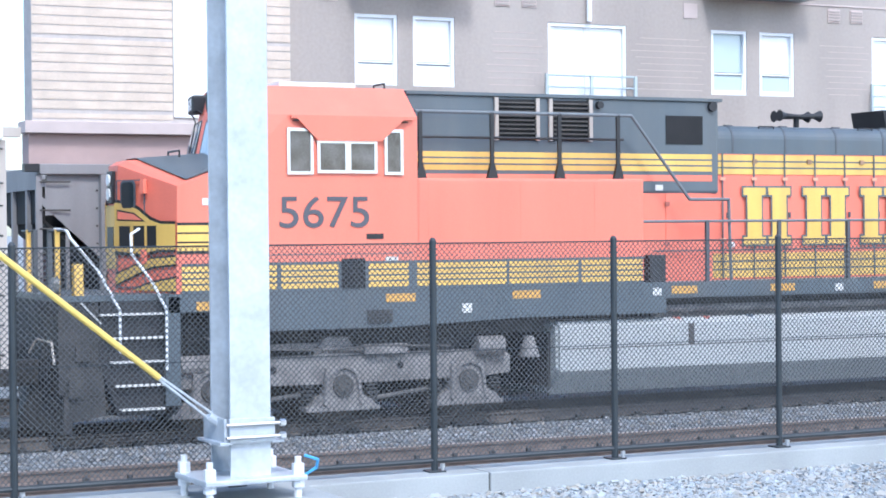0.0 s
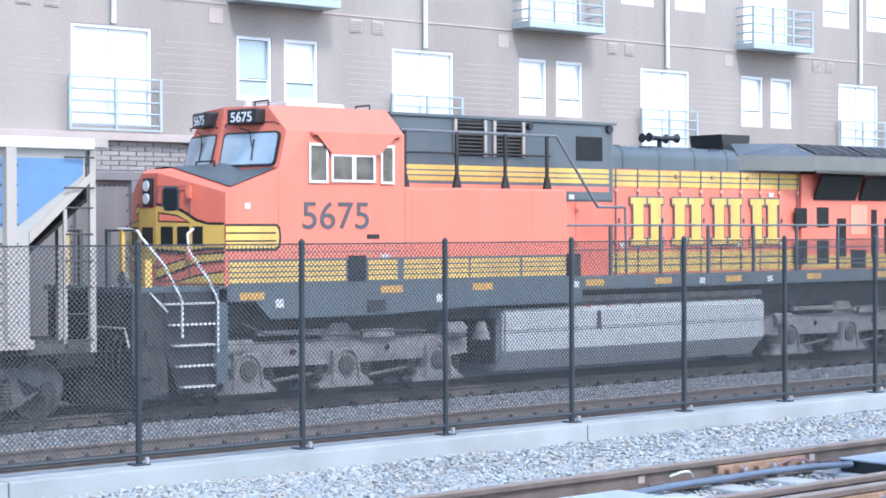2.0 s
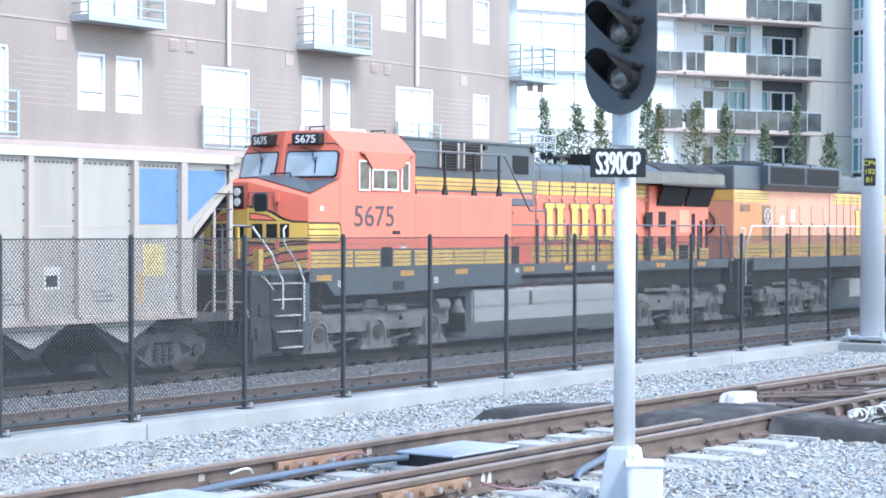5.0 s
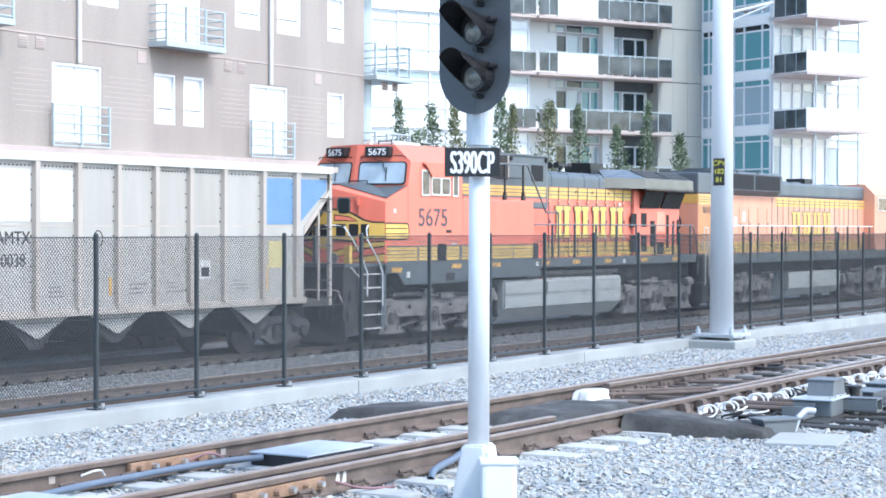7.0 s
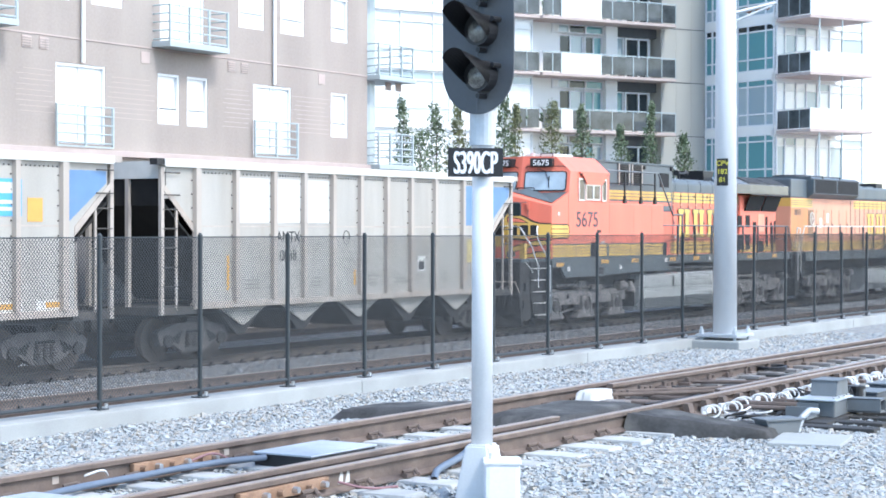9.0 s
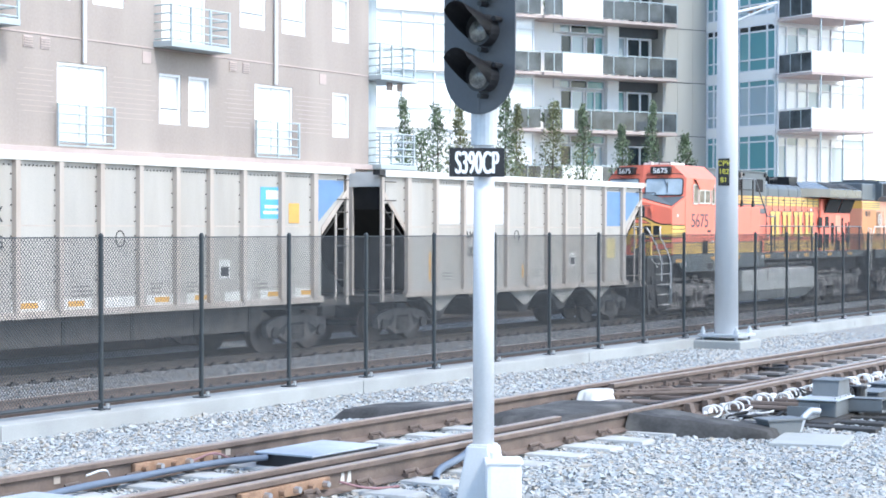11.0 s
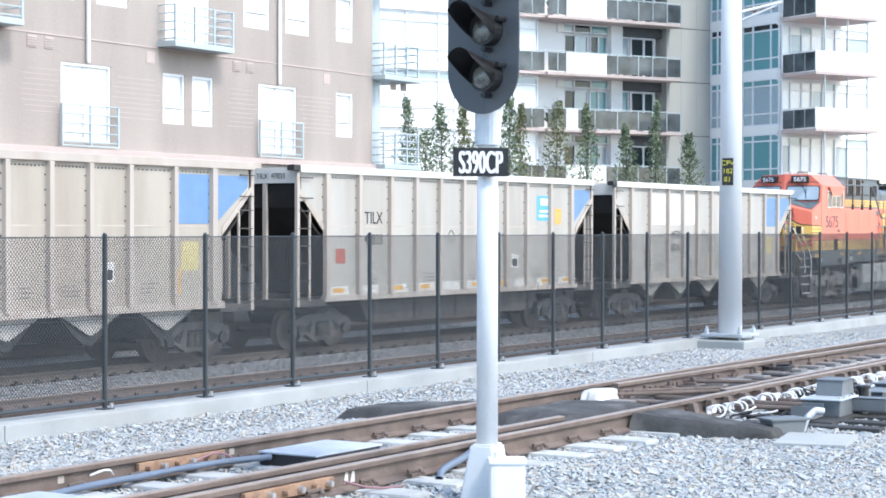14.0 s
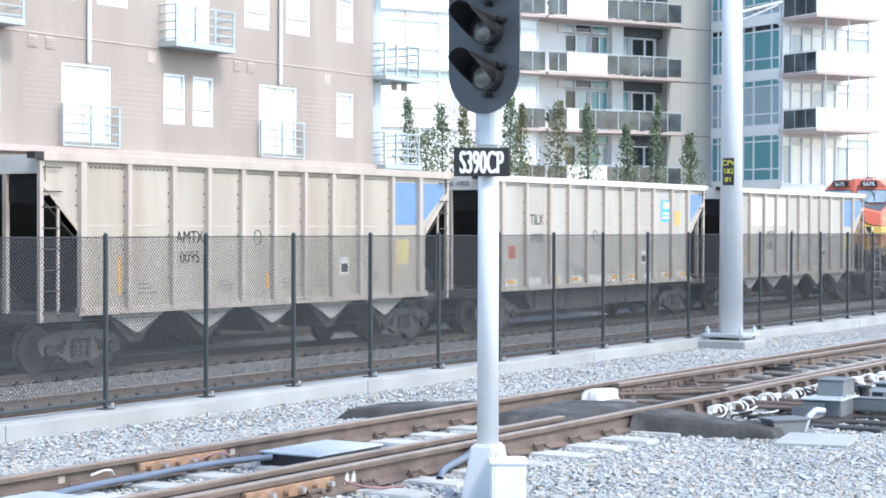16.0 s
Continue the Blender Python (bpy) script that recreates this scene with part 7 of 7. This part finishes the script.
def build_hopper(label, flat_bottom, marks, blue=True, side_mat=None, post_mat=None, dark=False):
    """Open coal hopper car: ribbed sides, cut-away ends with ladders, discharge chutes."""
    side_mat, post_mat = side_mat or HOPPER, post_mat or HOPPERPOST
    ca = thing("hopper_car", label, "freight car", "freight train" if not dark else "standing freight cars")
    L, W, Z0, Z1 = 7.33, 1.50, 1.22, 4.10
    # side sheets with slanted end cut
    for s in (-1, 1):
        bm = B()
        out = [(-L + 1.06, Z0), (L - 1.06, Z0), (L - 1.06, 2.75), (L - 0.12, 3.60), (L - 0.12, Z1), (-L + 0.12, Z1), (-L + 0.12, 3.60), (-L + 1.06, 2.75)]
        prism(bm, out, "y", s * W - 0.01, s * W + 0.01)
        part("side_sheet", bm, side_mat, ca)
        bm = B()
        box(bm, -L, L, s * W - 0.10, s * W + 0.09, Z1, Z1 + 0.17, 0.015)
        part("top_chord", bm, (WHITE if side_mat == HOPPER else HOPPERPOST) if not dark else FARHOPPER, ca, "pale top chord")
        bm = B()
        box(bm, -L + 1.0, L - 1.0, s * W - 0.06, s * W + 0.07, Z0 - 0.10, Z0 + 0.04, 0.01)
        part("side_sill", bm, post_mat, ca)
    posts = [-6.25, -4.92, -3.55, -2.4, -1.25, -0.1, 1.05, 2.15, 3.3, 4.68, 5.95]
    for i, x in enumerate(posts):
        bm = B()
        w = 0.075 if i not in (0, 10) else 0.10
        prism(bm, [(x - w, -W - 0.01), (x + w, -W - 0.01), (x + w * 0.8, -W - 0.105), (x - w * 0.8, -W - 0.105)], "z", Z0 + 0.02, Z1)
        part("side_post", bm, post_mat, ca, "ribbed side post")
        rv = B()
        for k in range(10):
            for dx in (-w - 0.03, w + 0.03):
                rod(rv, (x + dx, -W - 0.008, Z0 + 0.3 + k * 0.29), (x + dx, -W - 0.022, Z0 + 0.3 + k * 0.29), 0.021, 5)
        part("rivets", rv, HOPPERDARK, ca)["kind"] = "stuff"
    for i in range(10):
        x0, x1 = posts[i] + 0.1, posts[i + 1] - 0.1
        part("seam", box(B(), x0, x1, -W - 0.016, -W - 0.01, 2.86, 2.89), post_mat, ca)
        rv = B()
        for k in range(9):
            rod(rv, (x0 + 0.06 + k * (x1 - x0 - 0.12) / 8, -W - 0.008, Z1 - 0.09), (x0 + 0.06 + k * (x1 - x0 - 0.12) / 8, -W - 0.022, Z1 - 0.09), 0.019, 5)
        part("rivets", rv, HOPPERDARK, ca)["kind"] = "stuff"
    # slope sheets inside, end sheets, centre sill
    bm = B()
    for s in (-1, 1):
        sl = prism(B(), [(s * (L - 0.1), 3.3), (s * (L - 0.1), 3.36), (s * (L - 2.6), 1.3), (s * (L - 2.6), 1.24)], "y", -W + 0.02, W - 0.02)
        part("slope_sheet", sl, ENDSHADE, ca, "sloping end sheet, near-black for the shade inside the car end")
    part("floor_sheet", box(B(), -L + 2.6, L - 2.6, -W + 0.02, W - 0.02, 1.24, 1.3), HOPPERDARK, ca)
    part("coal_load", box(B(), -L + 0.4, L - 0.4, -W + 0.03, W - 0.03, 3.2, 3.45, 0.02), DARKVOID, ca)
    part("centre_sill", box(B(), -L - 0.1, L + 0.1, -0.25, 0.25, 0.85, 1.2), UNDER, ca)
    for s in (-1, 1):
        e = s * L
        # White instead of side_mat: light on the end face put into the colour.
        part("end_sheet", box(B(), min(e, e - s * 0.05), max(e, e - s * 0.05), -W, W, 3.86, Z1 + 0.12), side_mat if dark else WHITE, ca)
        # Added dark sheet: fills the gap with painted shade, closes off light from beyond.
        part("inner_end_sheet", box(B(), min(e - s * 0.07, e - s * 0.11), max(e - s * 0.07, e - s * 0.11), -W + 0.03, W - 0.03, 3.30, 3.90), ENDSHADE, ca)
        part("end_cap", box(B(), min(e, e + s * 0.24), max(e, e + s * 0.24), -W - 0.08, -W + 0.12, Z1 + 0.04, Z1 + 0.17), BLACK if s < 0 else post_mat, ca)
        part("end_sill", box(B(), min(e, e - s * 1.1), max(e, e - s * 1.1), -W - 0.02, W, 1.02, 1.18), HOPPERDARK, ca)
        for y in (-0.55, 0.55):
            part("end_post", box(B(), min(e, e - s * 0.09), max(e, e - s * 0.09), y - 0.05, y + 0.05, 1.18, 3.86), post_mat, ca)
        # corner post and ladder
        bm = B()
        box(bm, e - 0.05, e + 0.05, -W - 0.03, -W + 0.05, 1.02, Z1, 0.005)
        part("corner_post", bm, post_mat, ca, "pale corner post")
        i0 = e - s * 0.46
        part("ladder_stile", box(B(), i0 - 0.03, i0 + 0.03, -W - 0.02, -W + 0.02, 1.10, 3.34, 0.004), post_mat, ca)
        for k in range(6):
            z = 1.22 + k * 0.40
            part("rung", rod(B(), (e, -W - 0.03, z), (i0, -W - 0.03, z), 0.014, 6), HOPPERDARK, ca)
        for z in (3.52, 3.98):
            part("grab_iron", rod(B(), (e, -W - 0.07, z), (e - s * 0.5, -W - 0.07, z), 0.014, 6), HOPPERDARK, ca)
        bm = B()
        prism(bm, [(e - s * 1.06, 2.68), (e - s * 0.05, 3.60), (e - s * 0.05, 3.74), (e - s * 1.06, 2.86)], "y", -W - 0.03, -W - 0.012)
        part("edge_strip", bm, post_mat, ca)
        car_truck(ca, s * 5.85)
        part("coupler", box(B(), min(e + s * 0.1, e + s * 0.66), max(e + s * 0.1, e + s * 0.66), -0.18, 0.18, 0.68, 1.0, 0.03), UNDER, ca)
        bm = B()
        rod(bm, (e + s * 0.1, 0.6, 1.0), (e + s * 0.6, 0.45, 0.55), 0.03, 6)
        part("air_hose", bm, BLACK, ca)
    # chutes
    if flat_bottom:
        bm = B()
        prism(bm, [(-4.5, 1.12), (4.5, 1.12), (4.1, 0.55), (-4.1, 0.55)], "y", -1.25, 1.25)
        part("discharge_trough", bm, HOPPERDARK, ca, "dark trough-shaped discharge bottom")
        for x in (-3.9, -2.0, 0, 2.0, 3.9):
            part("trough_rib", box(B(), x - 0.05, x + 0.05, -1.27, -1.25, 0.55, 1.12), UNDER, ca)
    else:
        for i in range(5):
            x = -4.45 + i * 2.27
            bm = B()
            prism(bm, [(x - 0.86, 1.12), (x + 0.86, 1.12), (x + 0.06, 0.72), (x - 0.06, 0.72)], "y", -1.38, -1.34)
            part("chute", bm, HOPPER, ca, "pale triangular discharge chute")
            bm = B()
            prism(bm, [(x - 0.9, 1.15), (x + 0.9, 1.15), (x + 0.15, 0.52), (x - 0.15, 0.52)], "y", -1.30, 1.3)
            part("chute_body", bm, UNDER, ca)
    if dark:
        return ca
    y = -W - 0.014
    if blue and not flat_bottom:
        part("painted_panel", box(B(), posts[9] + 0.11, posts[10] - 0.11, y - 0.004, y, 2.92, 3.96), BLUE, ca, "blue painted panel")
    if blue:
        bm = B()
        prism(bm, [(posts[10] + 0.11, 2.92), (L - 0.16, 3.72), (L - 0.16, 3.96), (posts[10] + 0.11, 3.96)], "y", y - 0.004, y)
        part("painted_panel", bm, BLUE, ca, "blue painted panel")
    for name, text, x, z, size in marks:
        lettering(name, text, size, INK, ca, facing(x, y - 0.002, z), 0.9)
    if flat_bottom and marks:
        lettering("end_mark", "TILX  47835", 0.17, INK, ca, Matrix.Translation((-L - 0.006, -0.74, 3.97)) @ pose(0, 0, 0, 90, 0, -90), 0.95)
    if marks and not flat_bottom and "38" in marks[1][1]:
        for i in (1, 2, 3):
            part("painted_panel", box(B(), posts[i] + 0.12, posts[i + 1] - 0.12, y - 0.004, y, 2.95, 3.94), PALEPANEL, ca, "fresh pale repainted panel")
    if not flat_bottom:
        part("small_sign", box(B(), posts[9] + 0.25, posts[9] + 0.8, y - 0.004, y, 1.95, 2.55), PALEYELLOW, ca, "yellow rectangle")
    if not flat_bottom:
        for x, z0, z1 in ((-5.20, 1.50, 2.25), (-0.34, 1.48, 1.85), (posts[9] + 0.14, 1.45, 2.0)):
            part("small_sign", box(B(), x, x + 0.085, y - 0.004, y, z0, z1), AMBER, ca, "amber reflector strip")
    tagp = part("tag_plate", box(B(), posts[7] + 0.35, posts[7] + 0.72, y - 0.005, y, 1.75, 2.15), WHITE, ca, "white tag with black block")
    part("tag_block", box(B(), posts[7] + 0.40, posts[7] + 0.67, y - 0.008, y - 0.005, 1.80, 2.0), INK, tagp)
    bm = B()
    for k in range(20):
        a, b = k * math.pi / 10, (k + 1) * math.pi / 10
        rod(bm, (posts[4] + 0.6 + 0.13 * math.cos(a), y, 2.62 + 0.16 * math.sin(a)), (posts[4] + 0.6 + 0.13 * math.cos(b), y, 2.62 + 0.16 * math.sin(b)), 0.012, 4)
    part("stencil_ring", bm, INK, ca)
    for i in (1, 3, 5, 6, 8):
        for k in range(3):
            part("stencil_bar", box(B(), posts[i] + 0.35, posts[i] + 0.35 + random.uniform(0.3, 0.6), y - 0.003, y, 1.5 + k * 0.09, 1.525 + k * 0.09), TRUCKGREY, ca)
    return ca


# ---- motion ----
TRAVEL = [(0.0, 7.62), (0.5, 9.79), (1.0, 11.97), (1.5, 14.13), (2.0, 16.29), (2.5, 18.44), (3.0, 20.58), (3.5, 22.72), (4.0, 24.85), (4.5, 26.98), (5.0, 29.12), (6.0, 33.36),
          (7.0, 37.57), (7.5, 39.68), (8.0, 41.81), (8.5, 43.95), (9.0, 46.08), (10.0, 50.22), (11.0, 54.27), (11.5, 56.30), (12.0, 58.38), (12.5, 60.53), (13.0, 62.66), (13.5, 64.75),
          (14.0, 66.82), (14.5, 68.88), (15.0, 70.94), (15.5, 72.96), (16.0, 74.97)]


def travelled(t):
    return float(np.interp(t, [a for a, _ in TRAVEL], [b for _, b in TRAVEL]))


def motions():
    for ob, offset in TRAIN:
        walk(ob, [(t, pose(n + offset, TRAIN_Y, LOW)) for t, n in TRAVEL])
    for ws, x, r in WHEELS:
        rows = []
        for i in range(107):
            t = min(i * 0.15, 16.0)
            rows.append((t, pose(x, 0, r) @ Matrix.Rotation((travelled(t) - 7.62) / r, 4, "Y")))
        walk(ws, rows + [(16.0, pose(x, 0, r) @ Matrix.Rotation((travelled(16.0) - 7.62) / r, 4, "Y"))])


# ---- assembling the place ----
build_ground()
build_tracks()
build_fence()
build_switch()
build_h_pole()
build_round_pole()
build_signal()
build_house()
build_towers()
build_trees()
stones("ballast_stones", 160000, near_place, 0.0235, "loose grey crushed stones before the fence", STONES)
stones("ballast_stones", 18000, side_place, 0.028, "loose grey crushed stones along the kerb", STONES)
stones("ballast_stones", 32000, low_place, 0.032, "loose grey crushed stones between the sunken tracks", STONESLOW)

# standing cars on the farthest track
far_car = build_hopper("dark grey hopper car standing on an empty siding", True, (), False, FARHOPPER, FARHOPPER, True)
far_car.matrix_basis = pose(14.0, 30.85, LOW - 0.3)
copy_thing(far_car, pose(30.2, 30.85, LOW - 0.3))
WHEELS.clear()

TRAIN = [(build_locomotive(), 0.0), (build_second_locomotive(), 19.6)]
CAR0 = -17.2 + 7.33
CARS = [("grey aluminium coal hopper car with blue panels and pale chutes", False, (("reporting_mark", "AMTX", -2.97, 2.52, 0.36), ("car_number", "0038", -2.97, 2.10, 0.36))),
        ("grey aluminium coal hopper car with blue emblem and trough bottom", True, (("reporting_mark", "TILX", -4.25, 2.94, 0.42), ("car_number", "47835", -4.25, 2.44, 0.36))),
        ("grey aluminium coal hopper car with rusty streaks and blue panels", False, (("reporting_mark", "AMTX", -2.97, 2.52, 0.36), ("car_number", "0095", -2.97, 2.10, 0.36))),
        ("grimy grey coal hopper car at the tail", True, ())]
for i, (lab, flat, marks) in enumerate(CARS):
    car = build_hopper(lab, flat, marks, i != 3, HOPPERTAN if i > 1 else None)
    TRAIN.append((car, CAR0 - 16.2 * i - (0.16 if i > 1 else 0.0)))
    y = -1.514
    if i == 1:
        e = part("emblem_panel", box(B(), 3.95, 4.85, y - 0.004, y, 3.05, 3.75), SKYBLUE, car, "light blue emblem panel, plain white bars")
        for k, z in enumerate((3.15, 3.28, 3.48)):
            part("emblem_bar", box(B(), 4.05 + 0.05 * k, 4.75 - 0.05 * k, y - 0.008, y - 0.004, z, z + (0.07 if k < 2 else 0.2)), WHITE, e)
        part("small_sign", box(B(), 5.0, 5.4, y - 0.004, y, 2.95, 3.4), AMBER, car, "amber rectangle")
        part("small_sign", box(B(), -5.85, -5.45, y - 0.004, y, 2.0, 2.35), REDPATCH, car, "faded red rectangle")
        for k in range(10):
            part("side_plate", box(B(), -6.2 + k * 1.27, -5.3 + k * 1.27, y - 0.005, y, 1.26, 1.46), WHITE, car)
            if k % 3 != 1:
                part("small_sign", box(B(), -5.95 + k * 1.27, -5.5 + k * 1.27, y - 0.009, y - 0.005, 1.31, 1.42), AMBER, car, "amber reflector strip")

motions()
